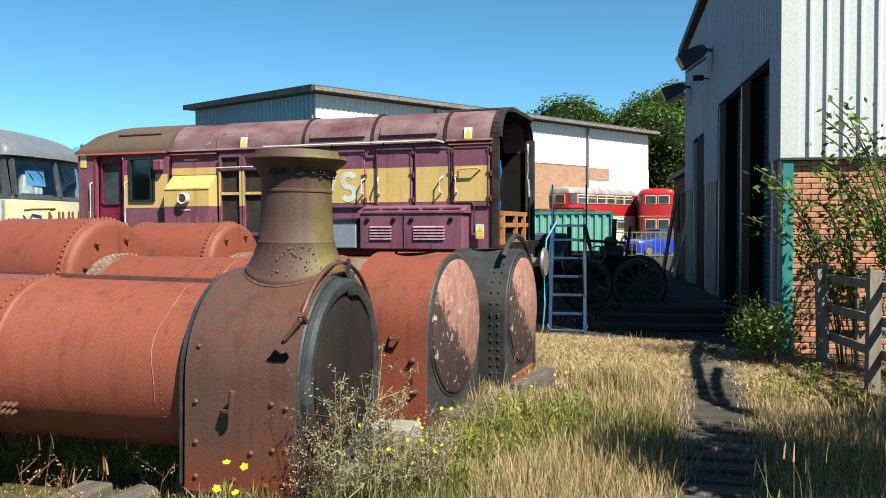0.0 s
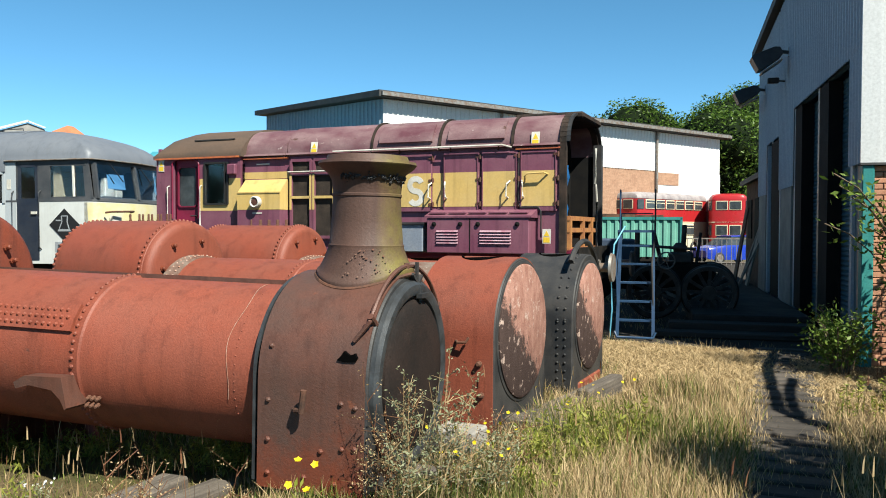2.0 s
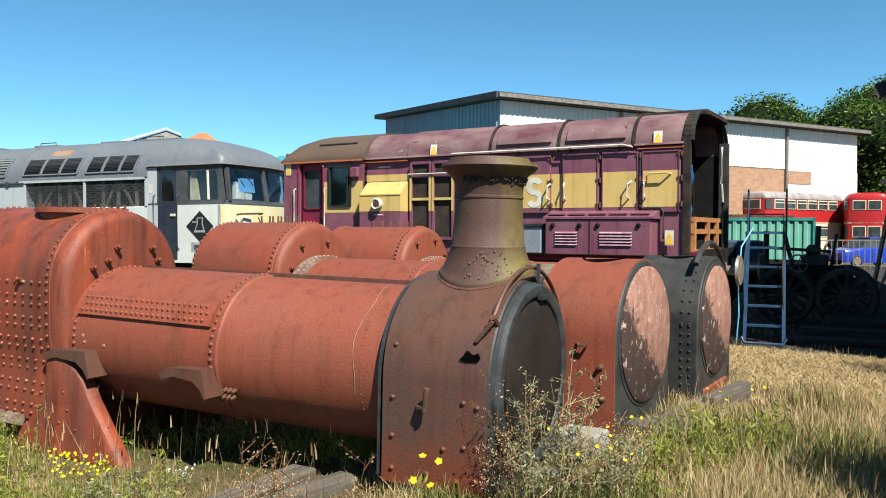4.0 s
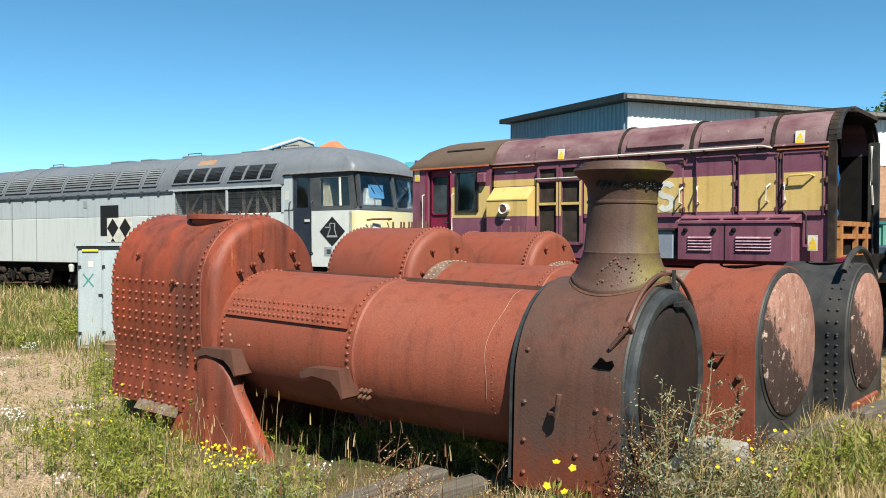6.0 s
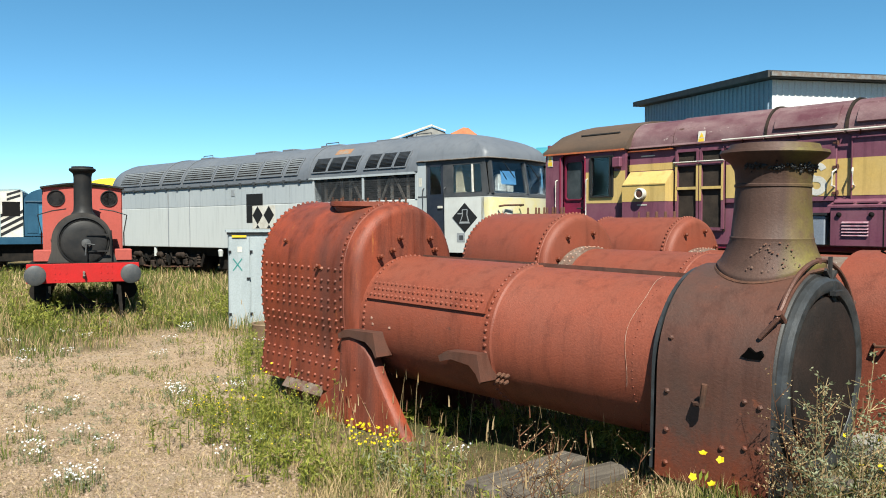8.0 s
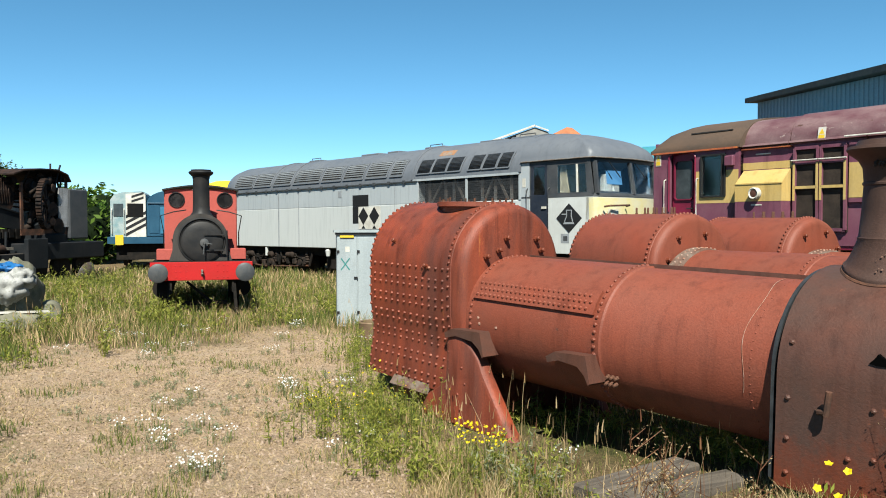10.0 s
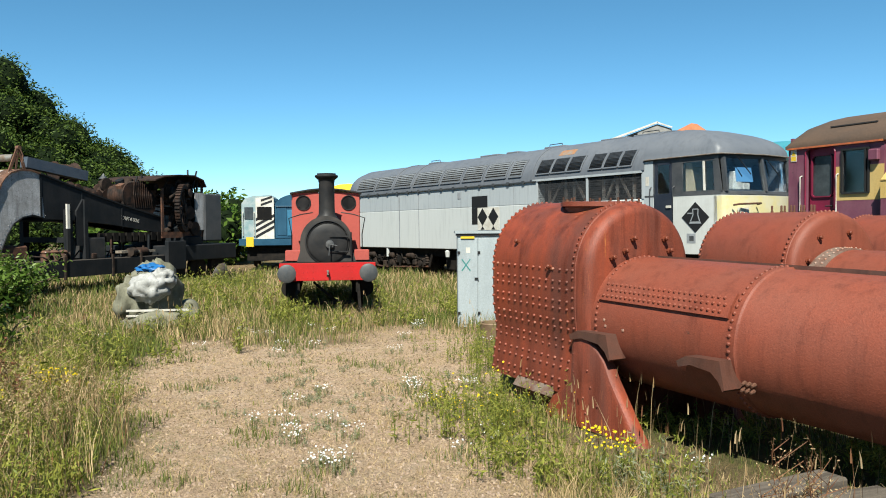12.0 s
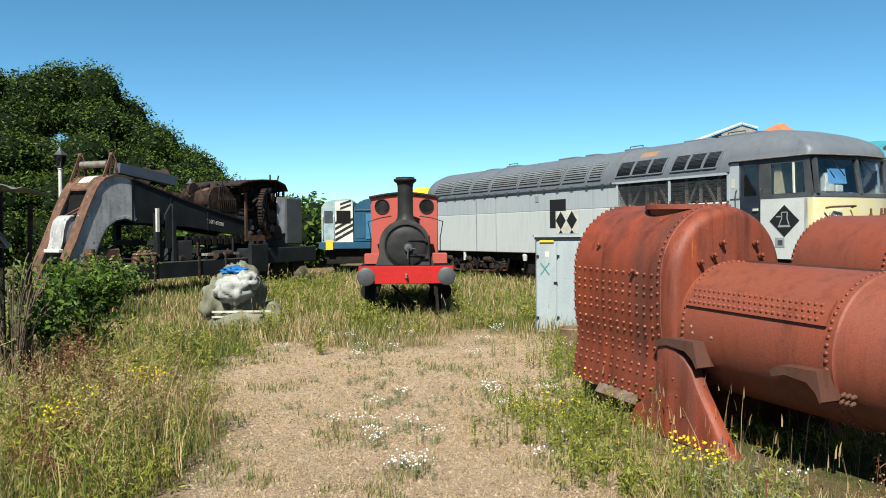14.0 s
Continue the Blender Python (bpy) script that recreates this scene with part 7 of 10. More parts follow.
rg = Shape().lathe([(0.275, 0.47), (0.255, 0.465), (0.25, 0.44), (0.275, 0.43)], 40, "y", pose(0, 0, ZS))
part("door_rim", rg, SATIN_BLACK, tank)
dr = part("smokebox_door", Shape().lathe([(0.28, 0.415), (0.235, 0.41), (0.215, 0.37), (0.20, 0.25), (0.195, 0.001)], 40, "y", pose(0.01, 0, ZS - 0.03)), SATIN_BLACK, tank)
part("door_handle", Shape().lathe([(0.15, 0.09), (0.13, 0.085), (0.12, 0.03), (0.06, 0.025)], 16, "y", pose(0.05, 0, ZS - 0.05)).rod((0.05, 0.08, ZS - 0.05), (0.03, 0.08, ZS - 0.28), 0.014).rod((0.05, 0.07, ZS - 0.05), (0.2, 0.07, ZS - 0.08), 0.012), BUFFER_GREY, dr)
for z in (ZS + 0.10, ZS - 0.22):
    part("door_strap", Shape().box(0.05, 0.46, 0.17, 0.20, z, z + 0.03), SATIN_BLACK, dr)
part("hinge", Shape().rod((0.49, 0.18, ZS - 0.3), (0.49, 0.18, ZS + 0.2), 0.02), SATIN_BLACK, dr)
part("chimney", Shape().lathe([(2.06, 0.26), (2.12, 0.22), (2.18, 0.178), (2.30, 0.168), (2.85, 0.165), (2.92, 0.18), (2.97, 0.24), (3.0, 0.25), (3.02, 0.235), (3.03, 0.2), (3.055, 0.2), (3.06, 0.14), (2.4, 0.12)], 32, "z", pose(0, 0.62, 0)), SATIN_BLACK, tank, "slim black chimney with flared cap")
part("saddle_tank", Shape().prism([(x, z) for x, z in arc(0, 1.55, 0.70, 5, 175, 20)][::-1], 1.1, 3.4, "y"), PINK, tank, "faded red saddle tank")
# cab front with its two round spectacle windows
face = bmesh.new()
outer = [(-0.82, 1.18), (0.82, 1.18), (0.82, 2.70)] + [(0.82 - 1.64 * i / 12, 2.70 + 0.10 * math.sin(math.pi * i / 12)) for i in range(1, 12)] + [(-0.82, 2.70)]
cabm = Shape()
k = 40
for s in (-1, 1):
    cx, cz, r = s * 0.555, 2.50, 0.165
    hole = [(cx + r * math.cos(2 * math.pi * i / k), cz + r * math.sin(2 * math.pi * i / k)) for i in range(k)]
    x0, x1, z0, z1 = (0.12, 0.82, 2.25, 2.78) if s > 0 else (-0.82, -0.12, 2.25, 2.78)
    box_pts = []
    for px, pz in hole:
        dx, dz = px - cx, pz - cz
        t = min(((x1 - cx) / dx) if dx > 1e-9 else 9e9, ((x0 - cx) / dx) if dx < -1e-9 else 9e9, ((z1 - 0.06 * abs(px) - cz) / dz) if dz > 1e-9 else 9e9, ((z0 - cz) / dz) if dz < -1e-9 else 9e9)
        box_pts.append((cx + dx * t, cz + dz * t))
    for y, fl in ((3.40, False), (3.44, True)):
        b0 = len(cabm.v)
        cabm.v += [(px, y, pz) for px, pz in hole] + [(px, y, pz) for px, pz in box_pts]
        for i in range(k):
            j = (i + 1) % k
            q = (b0 + i, b0 + j, b0 + k + j, b0 + k + i)
            cabm.f.append(q if not fl else q[::-1])
cabm.box(-0.12, 0.12, 3.4, 3.44, 2.25, 2.80).box(-0.82, 0.82, 3.4, 3.44, 1.18, 2.25)
face.free()
part("cab_front", cabm, PINK, tank, "faded red cab front with round windows", smooth=0)
for s in (-1, 1):
    part("spectacle_rim", Shape().lathe([(3.40, 0.165), (3.375, 0.17), (3.375, 0.185), (3.40, 0.19)], 32, "y", pose(s * 0.555, 0, 2.50)), SATIN_BLACK, tank)
    part("cab_side", Shape().box(s * 0.82 - 0.02, s * 0.82 + 0.02, 3.44, 5.2, 1.18, 1.95).box(s * 0.82 - 0.02, s * 0.82 + 0.02, 3.44, 3.8, 1.95, 2.7).box(s * 0.82 - 0.02, s * 0.82 + 0.02, 4.8, 5.2, 1.95, 2.7), PINK, tank)
    part("sandbox", Shape().box(s * 0.72 - 0.16, s * 0.72 + 0.16, 0.35, 0.8, 1.20, 1.42, bevel=0.01), PINK, tank)
    part("cab_step", Shape().box(s * 0.75 - 0.12, s * 0.75 + 0.12, 4.0, 4.4, 0.45, 0.48), BLACK_FRAME, tank)
    part("handrail", Shape().pipe([(s * 0.76, 0.9, 1.45), (s * 0.74, 0.5, 1.75), (s * 0.80, 0.45, 2.1), (s * 0.55, 0.45, 2.18), (s * 0.30, 0.5, 2.22)], 0.012), SATIN_BLACK, tank)
    part("cylinder", Shape().lathe([(0.4, 0.19), (1.3, 0.19)], 24, "y", pose(s * 0.78, 0, 0.62)), BLACK_FRAME, tank)
part("cab_rear", Shape().box(-0.82, 0.82, 5.16, 5.2, 1.18, 2.1).box(-0.82, 0.82, 5.16, 5.2, 2.6, 2.75), PINK, tank)
part("cab_roof", Shape().sweep([[(x, y, z + dz) for x, z in [(-0.88 + 1.76 * i / 12, 2.72 + 0.11 * math.sin(math.pi * i / 12)) for i in range(13)] for dz in (0,)] + [(x, y, z + 0.035) for x, z in [(0.88 - 1.76 * i / 12, 2.72 + 0.11 * math.sin(math.pi * i / 12)) for i in range(13)]] for y in (3.32, 5.3)]), SATIN_BLACK, tank)
part("running_plate", Shape().box(-0.95, 0.95, 0.05, 5.3, 1.14, 1.18), BLACK_FRAME, tank)
for s in (-0.6, 0.6):
    part("frame_plate", Shape().box(s - 0.02, s + 0.02, 0.05, 5.2, 0.55, 1.14), BLACK_FRAME, tank)
for y in (1.4, 2.7, 4.0):
    for s in (-0.76, 0.70):
        part("wheel", Shape().lathe([(-0.06, 0.05), (-0.06, 0.4), (0.05, 0.46), (0.07, 0.46), (0.07, 0.05)], 28, "x", pose(s, y, 0.46)), BLACK_FRAME, tank)
for s in (-1, 1):
    part("guard_iron", Shape().bar((0.62 * s, 0.1, 0.8), (0.66 * s, -0.05, 0.12), 0.06, 0.03), BLACK_FRAME, tank)
part("brake_gear", Shape().bar((-0.5, 0.5, 0.3), (0.5, 0.5, 0.3), 0.08, 0.08).bar((-0.3, 0.4, 0.75), (0.2, 0.5, 0.3), 0.05, 0.05), BLACK_FRAME, tank)
RAIL = material("rusty_rail_steel", (0.11, 0.06, 0.04), (0.16, 0.085, 0.05), None, 6, 50, 0.75, 0.2, 0.2)


def rails(m, length, label):
    t = thing("railway_track", m, label, "track", "sidings", kind="structure")
    for y in (-0.72, 0.72):
        part("rail", Shape().prism([(y - 0.06, 0.0), (y + 0.06, 0.0), (y + 0.012, 0.03), (y + 0.012, 0.10), (y + 0.033, 0.11), (y + 0.033, 0.14), (y - 0.033, 0.14), (y - 0.033, 0.11), (y - 0.012, 0.10), (y - 0.012, 0.03)], 0, length, "x"), RAIL, t)
    sl = Shape().box(-0.12, 0.12, -1.25, 1.25, -0.1, 0.03).mesh("sleeper", TIMBER_DARK)
    for i in range(int(length / 0.75)):
        part("sleeper", sl, None, t, m=pose(0.3 + 0.75 * i, 0, 0))


rails(pose(-13.2, 8.72, -0.36, 0, 0, 144), 16, "rusty siding track sunk in weeds")
rails(Matrix.Translation((0, 0, -0.36)) @ frame_at(o56.x, o56.y, 0, -9.12) @ pose(-11, 1.40, 0.0), 24, "rusty siding track under the diesels")

# grey electrical cabinet
CABM = material("pale_blue_grey_cabinet", (0.36, 0.405, 0.42), (0.30, 0.34, 0.355), (0.22, 0.2, 0.17), 3, 40, 0.5, 0, 0.05, 0.4, 0.06, (1, 1, 0.3))
cab = thing("electrical_cabinet", frame_at(-10.83, 10.86, -0.26, 47), "pale grey steel electrical cabinet with twin doors, standing in weeds", "cabinet")
part("body", Shape().box(-0.42, 0.62, 0.0, 0.5, 0.0, 1.78, bevel=0.012), CABM, cab)
part("top", Shape().box(-0.47, 0.67, -0.05, 0.55, 1.785, 1.83), CABM, cab)
part("drip_strip", Shape().box(-0.44, 0.64, -0.03, 0.53, 1.74, 1.784), BLK, cab)
for x0, x1 in ((-0.40, -0.04), (-0.02, 0.60)):
    d = part("door", Shape().box(x0, x1, -0.022, -0.002, 0.06, 1.70, bevel=0.006), CABM, cab)
    for z in (0.25, 1.4):
        part("hinge", Shape().box(x0 - 0.02, x0 + 0.03, -0.035, -0.02, z, z + 0.05), BLK, d)
part("handle", Shape().box(-0.10, -0.03, -0.05, -0.022, 0.92, 0.95), BLK, cab)
part("painted_cross", Shape().bar((-0.34, -0.025, 1.08), (-0.18, -0.025, 1.30), 0.02, 0.003, (0, 1, 0)).bar((-0.18, -0.027, 1.08), (-0.34, -0.027, 1.30), 0.02, 0.003, (0, 1, 0)), TEAL, cab)
part("notice", Shape().box(-0.26, -0.18, -0.027, -0.0225, 1.42, 1.52), CREAM, cab)
part("notice", Shape().box(-0.36, -0.10, -0.05, -0.03, 1.69, 1.73), SIGN_YELLOW, cab)
solid("drum", Shape().lathe([(0, 0.25), (0.02, 0.27), (0.30, 0.27), (0.32, 0.28), (0.34, 0.27), (0.335, 0.24), (0.05, 0.23)], 28, "z"), material("tan_rusted_drum", (0.24, 0.17, 0.10), (0.18, 0.115, 0.07), None, 5, 40, 0.7), "short tan rusted drum beside the cabinet", "drum", m=pose(-9.35, 9.7, -0.27))

# heap under a sheet
random.seed(21)
SHEET = material("weathered_canvas_sheet", (0.22, 0.215, 0.155), (0.15, 0.145, 0.10), (0.34, 0.33, 0.28), 4, 30, 0.8, 0, 0.4, 0.5, 0.25, runs=0.4)
WSACK = material("white_woven_sack", (0.40, 0.40, 0.385), (0.27, 0.27, 0.25), (0.24, 0.235, 0.21), 5, 30, 0.7, 0, 0.4, 0.5, 0.25)
heap = thing("covered_heap", frame_at(-15.6, 6.55, -0.27, 65), "heap of canvas sheet and white sacks on a pallet, in weeds", "heap")


def lump(cx, cy, cz, rx, ry, rz, seed, steps=44, rough=0.32):
    s, rings = Shape(), []
    for j in range(20):
        th = math.pi * (j + 0.5) / 20 - math.pi / 2
        ring = []
        for i in range(steps):
            a = 2 * math.pi * i / steps
            v = Vector((math.cos(a) * math.cos(th), math.sin(a) * math.cos(th), math.sin(th)))
            k = 1 + rough * noise.noise(v * 2.2 + Vector((seed, 0, 0))) + 0.5 * rough * abs(noise.noise(v * 5 + Vector((0, seed, 0)))) + 0.25 * rough * noise.noise(v * 13 + Vector((0, seed, 0)))
            ring.append((cx + v.x * rx * k, cy + v.y * ry * k, cz + v.z * rz * k))
        rings.append(ring)
    return s.sweep(rings)


part("canvas", lump(0.05, 0.2, 0.62, 0.50, 0.5, 0.62, 3), SHEET, heap, smooth=1.2)
part("canvas", lump(-0.36, 0.05, 0.50, 0.30, 0.35, 0.45, 9), SHEET, heap, smooth=1.2)
part("sack", lump(-0.05, -0.32, 0.78, 0.34, 0.25, 0.26, 5), WSACK, heap, "white woven sack", smooth=1.2)
part("sack", lump(0.2, -0.2, 0.95, 0.25, 0.25, 0.2, 6), WSACK, heap, smooth=1.2)
part("blue_cover", lump(0.0, 0.0, 1.15, 0.26, 0.25, 0.10, 15, rough=0.4), TARP_BLUE, heap, "blue plastic scrap")
pal = Shape()
for z in (0.28, 0.38):
    pal.bar((-0.45, -0.42, z), (0.68, -0.42, z - 0.02), 0.05, 0.035)
for x in (-0.4, 0.1, 0.62):
    pal.bar((x, -0.41, 0.25), (x, -0.41, 0.42), 0.06, 0.03)
part("frame", pal, CREAM, heap, "white tubular frame")
part("roll", Shape().lathe([(0.2, 0.18), (0.25, 0.21), (0.75, 0.21), (0.8, 0.18)], 24, "y", pose(0.70, -0.2, 0.28)), SHEET, heap, "rolled sheet")
part("loose_sheet", lump(0.15, -0.3, 0.12, 0.6, 0.4, 0.24, 12), SHEET, heap, smooth=1.2)

# breakdown crane on its match wagon
CRANE_GREY = material("peeling_grey_white_plate", (0.50, 0.50, 0.51), (0.30, 0.29, 0.285), (0.10, 0.055, 0.035), 2.0, 30, 0.75, 0, 0.3, 0.45, 0.32, edge=0.12, runs=0.75, grainy=0.6)
MACHINE = material("oily_rusted_machinery", (0.055, 0.03, 0.021), (0.016, 0.013, 0.012), (0.13, 0.06, 0.035), 3, 40, 0.8, 0, 0.4, 0.5, 0.2, spec=0.15)
CRANE_BLACK = material("dull_black_jib", (0.012, 0.015, 0.018), (0.022, 0.023, 0.025), (0.08, 0.04, 0.025), 2, 30, 0.7, 0, 0.2, 0.5, 0.14, spec=0.12, runs=0.3)
CRANE_RUST = material("crane_flaking_rust", (0.17, 0.082, 0.048), (0.09, 0.05, 0.035), (0.46, 0.42, 0.37), 4, 40, 0.85, 0, 0.4, 0.5, 0.34, runs=0.5, grainy=0.7)
crane = thing("railway_crane", frame_at(-23.6, 5.6, -0.25, 115), "rusting railway breakdown crane with its black jib laid on a wagon", "crane")
# swan-necked jib head
up = [(-0.45, 1.05), (-0.33, 1.30), (-0.15, 1.64), (0.24, 2.51), (0.55, 3.10), (0.68, 3.27), (0.87, 3.42), (1.2, 3.52), (1.5, 3.52), (1.81, 3.45), (3.82, 2.90), (5.25, 2.55), (6.71, 2.24)]
dn = [(6.73, 1.72), (4.36, 2.03), (2.92, 2.16), (1.94, 2.19), (1.55, 2.28), (1.21, 2.22), (0.91, 2.04), (0.70, 1.74), (0.52, 1.36), (0.42, 1.05)]
JW = 1.25
for y in (0.0, JW):
    part("jib_cheek", Shape().prism([p for p in up if p[0] <= 1.81] + [p for p in dn if p[0] < 1.95], y - 0.02, y + 0.02, "y"), CRANE_GREY, crane, "peeling pale grey swan-neck plate")
    part("jib_girder", Shape().prism([p for p in up if p[0] >= 1.81] + [p for p in dn if p[0] > 1.9], y - 0.025, y + 0.025, "y"), CRANE_BLACK, crane, "long dull black jib girder")
def flange(line, y0, y1, thick):
    """A bent strip laid along a line of the jib."""
    return Shape().sweep([[(a, y0, b - thick), (a, y1, b - thick), (a, y1, b + thick), (a, y0, b + thick)] for a, b in line])


part("jib_flange", flange(up[4:10], -0.06, JW + 0.06, 0.022), CRANE_RUST, crane, "flaking rusted crown of the jib head")
part("jib_flange", flange(up[9:], -0.06, 0.22, 0.022), CRANE_BLACK, crane, "black top flange")
part("jib_flange", flange(up[9:], JW - 0.22, JW + 0.06, 0.022), CRANE_BLACK, crane, "black top flange")
part("jib_lacing", Shape().box(1.9, 6.6, 0.0, JW, 2.10, 2.16), CRANE_BLACK, crane)
for y0, y1 in ((-0.07, 0.28), (0.98, JW + 0.07)):
    part("head_strip", flange(up[:5], y0, y1, 0.045), CRANE_RUST, crane, "rusted edge of the jib head")
part("paint_patch", flange([(0.70, 3.312), (0.87, 3.450), (1.02, 3.496)], 0.42, 0.86, 0.006), CREAM, crane, "patch of old white paint")
# solid black fill, the opening's shade put into its colour
part("head_shade", Shape().prism([(0.22, 1.6), (0.52, 2.95), (0.9, 2.95), (0.6, 1.6)], 0.28, 0.98, "y"), DARK, crane, "black block painting the shade of the jib head opening")
part("sling_bar", Shape().rod((0.10, 0.9, 2.30), (0.40, 0.35, 2.62), 0.02).rod((0.12, 0.8, 2.25), (0.36, 0.4, 2.5), 0.02), CRANE_RUST, crane)
part("jib_flange", flange(dn, -0.06, 0.14, 0.018), CRANE_BLACK, crane)
part("jib_flange", flange(dn, JW - 0.14, JW + 0.06, 0.018), CRANE_BLACK, crane)
part("pulley_guard", Shape().sweep([[(a, y, b) for y, b in ((0.32, z - 0.02), (0.86, z - 0.02), (0.86, z + 0.02), (0.32, z + 0.02))] for a, z in ((0.12, 2.36), (0.0, 2.33), (-0.14, 2.20), (-0.22, 1.95), (-0.26, 1.66), (-0.34, 1.44))]), CRANE_GREY, crane, "pale worn guard over the head pulley")
part("guard_lip", Shape().box(-0.42, -0.26, 0.30, 0.90, 1.36, 1.46, bevel=0.015), CREAM, crane)
part("pulley", Shape().lathe([(0.34, 0.38), (0.38, 0.43), (0.44, 0.38), (0.72, 0.38), (0.78, 0.43), (0.82, 0.38)], 28, "y", pose(0.16, 0, 1.88)), CRANE_GREY, crane, "worn grey head pulley")
rvt = Shape()
for line, off in ((up[1:10], -0.10), (dn[3:], 0.09)):
    for (a, b), (c, d) in zip(line, line[1:]):
        ln = math.hypot(c - a, d - b)
        nx_, nz_ = (d - b) / ln, -(c - a) / ln
        for i in range(max(2, int(ln / 0.11))):
            q = i / max(2, int(ln / 0.11))
            rvt.dome((a + (c - a) * q + abs(off) * nx_, -0.02, b + (d - b) * q + abs(off) * nz_), (0, -1, 0), 0.016, 0.012)
part("rivets", rvt, CRANE_GREY, crane, kind="stuff")
for x in (3.3, 4.9):
    zt = 3.45 - 0.27 * (x - 1.81)
    part("stiffener", Shape().box(x - 0.025, x + 0.025, -0.04, -0.025, zt - 0.75, zt - 0.06), CRANE_BLACK, crane)
part("jib_rib", Shape().box(1.80, 1.86, -0.035, -0.02, 2.24, 3.42), CRANE_BLACK, crane)
# two ragged A-shaped lugs with a roller across
for y, x in ((0.10, 1.18), (1.14, 0.98)):
    part("lug", Shape().bar((x - 0.30, y, 3.36), (x + 0.04, y, 4.14), 0.035, 0.08).bar((x + 0.24, y, 3.50), (x + 0.07, y, 4.14), 0.035, 0.09).bar((x - 0.05, y, 3.5), (x + 0.02, y, 3.95), 0.03, 0.06).rod((x + 0.05, y - 0.06, 4.12), (x + 0.05, y + 0.06, 4.12), 0.06, 12), CRANE_RUST, crane, "flaking rusted A-shaped lug")
    part("tie_link", Shape().pipe([(x + 0.05, y - 0.05, 4.12), (x + 0.14, y - 0.07, 3.92), (x + 0.10, y - 0.07, 3.72), (x + 0.22, y - 0.05, 3.55)], 0.022, 6), CRANE_RUST, crane)
part("roller", Shape().rod((1.12, 0.14, 3.84), (1.02, 1.1, 3.84), 0.10, 16), STEEL_GREY, crane, "grey steel roller")
part("auxiliary_boom", Shape().bar((1.75, 0.5, 3.78), (3.95, 0.5, 3.50), 0.26, 0.30), material("faded_blue_steel", (0.05, 0.07, 0.10), (0.07, 0.09, 0.12), (0.10, 0.06, 0.04), 4, 40, 0.7, 0, 0.2, 0.5, 0.25), crane, "faded blue box girder on the jib")
part("ribbed_drum", Shape().lathe([(-0.4, 0.1), (-0.38, 0.3)] + [(-0.34 + 0.04 * i, 0.2 + 0.03 * (i % 2)) for i in range(18)] + [(0.38, 0.3), (0.4, 0.1)], 20, "x", pose(3.55, 0.9, 3.62)), MACHINE, crane, "rusty ribbed drum")
for x in (3.2, 3.5, 3.8, 4.05, 4.3):
    part("tackle_block", Shape().lathe([(-0.07, 0.05), (-0.06, 0.16), (0.06, 0.16), (0.07, 0.05)], 14, "xy"[int(x * 10) % 2], pose(x, 0.35, 3.12 - 0.2 * (x - 3.2))).box(x - 0.05, x + 0.05, 0.3, 0.4, 2.8 - 0.25 * (x - 3.2), 3.3 - 0.2 * (x - 3.2)), MACHINE, crane)
lettering("TO LIFT 45 TONS", 0.165, pose(5.24, -0.03, 2.12, 90, 0, 0) @ pose(0, 0, 0, 0, 0, -9) @ Matrix.Diagonal((0.62, 1, 1, 1)), CREAM, crane, "lettering", 0.002)
# match wagon
part("wagon_deck", Shape().box(0.0, 7.0, -0.5, 1.6, 0.78, 1.0, bevel=0.02), TIMBER_DARK, crane)
part("solebar", Shape().box(0.0, 7.0, -0.58, -0.5, 0.52, 0.98), CRANE_BLACK, crane)
part("headstock", Shape().box(-0.12, 0.0, -0.58, 1.6, 0.52, 1.02), RUST_DEEP, crane)
for x in (1.3, 5.5):
    part("wheel", Shape().lathe([(-0.06, 0.05), (-0.06, 0.4), (0.05, 0.46), (0.1, 0.05)], 28, "y", pose(x, -0.25, 0.46)), BLACK_FRAME, crane)
    part("axlebox", Shape().box(x - 0.15, x + 0.15, -0.62, -0.4, 0.35, 0.6).box(x - 0.5, x + 0.5, -0.6, -0.52, 0.62, 0.7), BLACK_FRAME, crane)
part("jib_rest", Shape().box(2.42, 2.62, -0.35, -0.2, 1.0, 2.45).box(2.42, 2.62, 1.35, 1.5, 1.0, 2.45).box(2.42, 2.62, -0.2, 1.35, 1.5, 1.65), CRANE_BLACK, crane)
part("white_post", Shape().box(2.36, 2.46, -0.42, -0.36, 1.9, 2.6), CREAM, crane)
part("black_post", Shape().box(2.36, 2.46, -0.42, -0.36, 1.0, 1.9), BLK, crane)
part("upright", Shape().box(3.0, 3.12, -0.42, -0.3, 1.0, 2.75).prism([(2.75, 2.4), (3.0, 2.75), (3.0, 1.4), (2.75, 1.4)], -0.36, -0.3, "y"), CRANE_BLACK, crane)
part("tool_box", Shape().box(3.15, 3.8, -0.4, 0.4, 1.0, 1.62, bevel=0.02), BLACK, crane)
part("plank", Shape().box(4.4, 5.9, -0.45, -0.2, 1.12, 1.2), TIMBER, crane, "pale plank")
part("chain_tackle", Shape().box(0.4, 1.4, 0.0, 0.8, 1.0, 1.45, bevel=0.05).rod((0.0, -0.4, 1.05), (0.0, -0.4, 1.45), 0.14, 12), RUST_DEEP, crane)
random.seed(41)
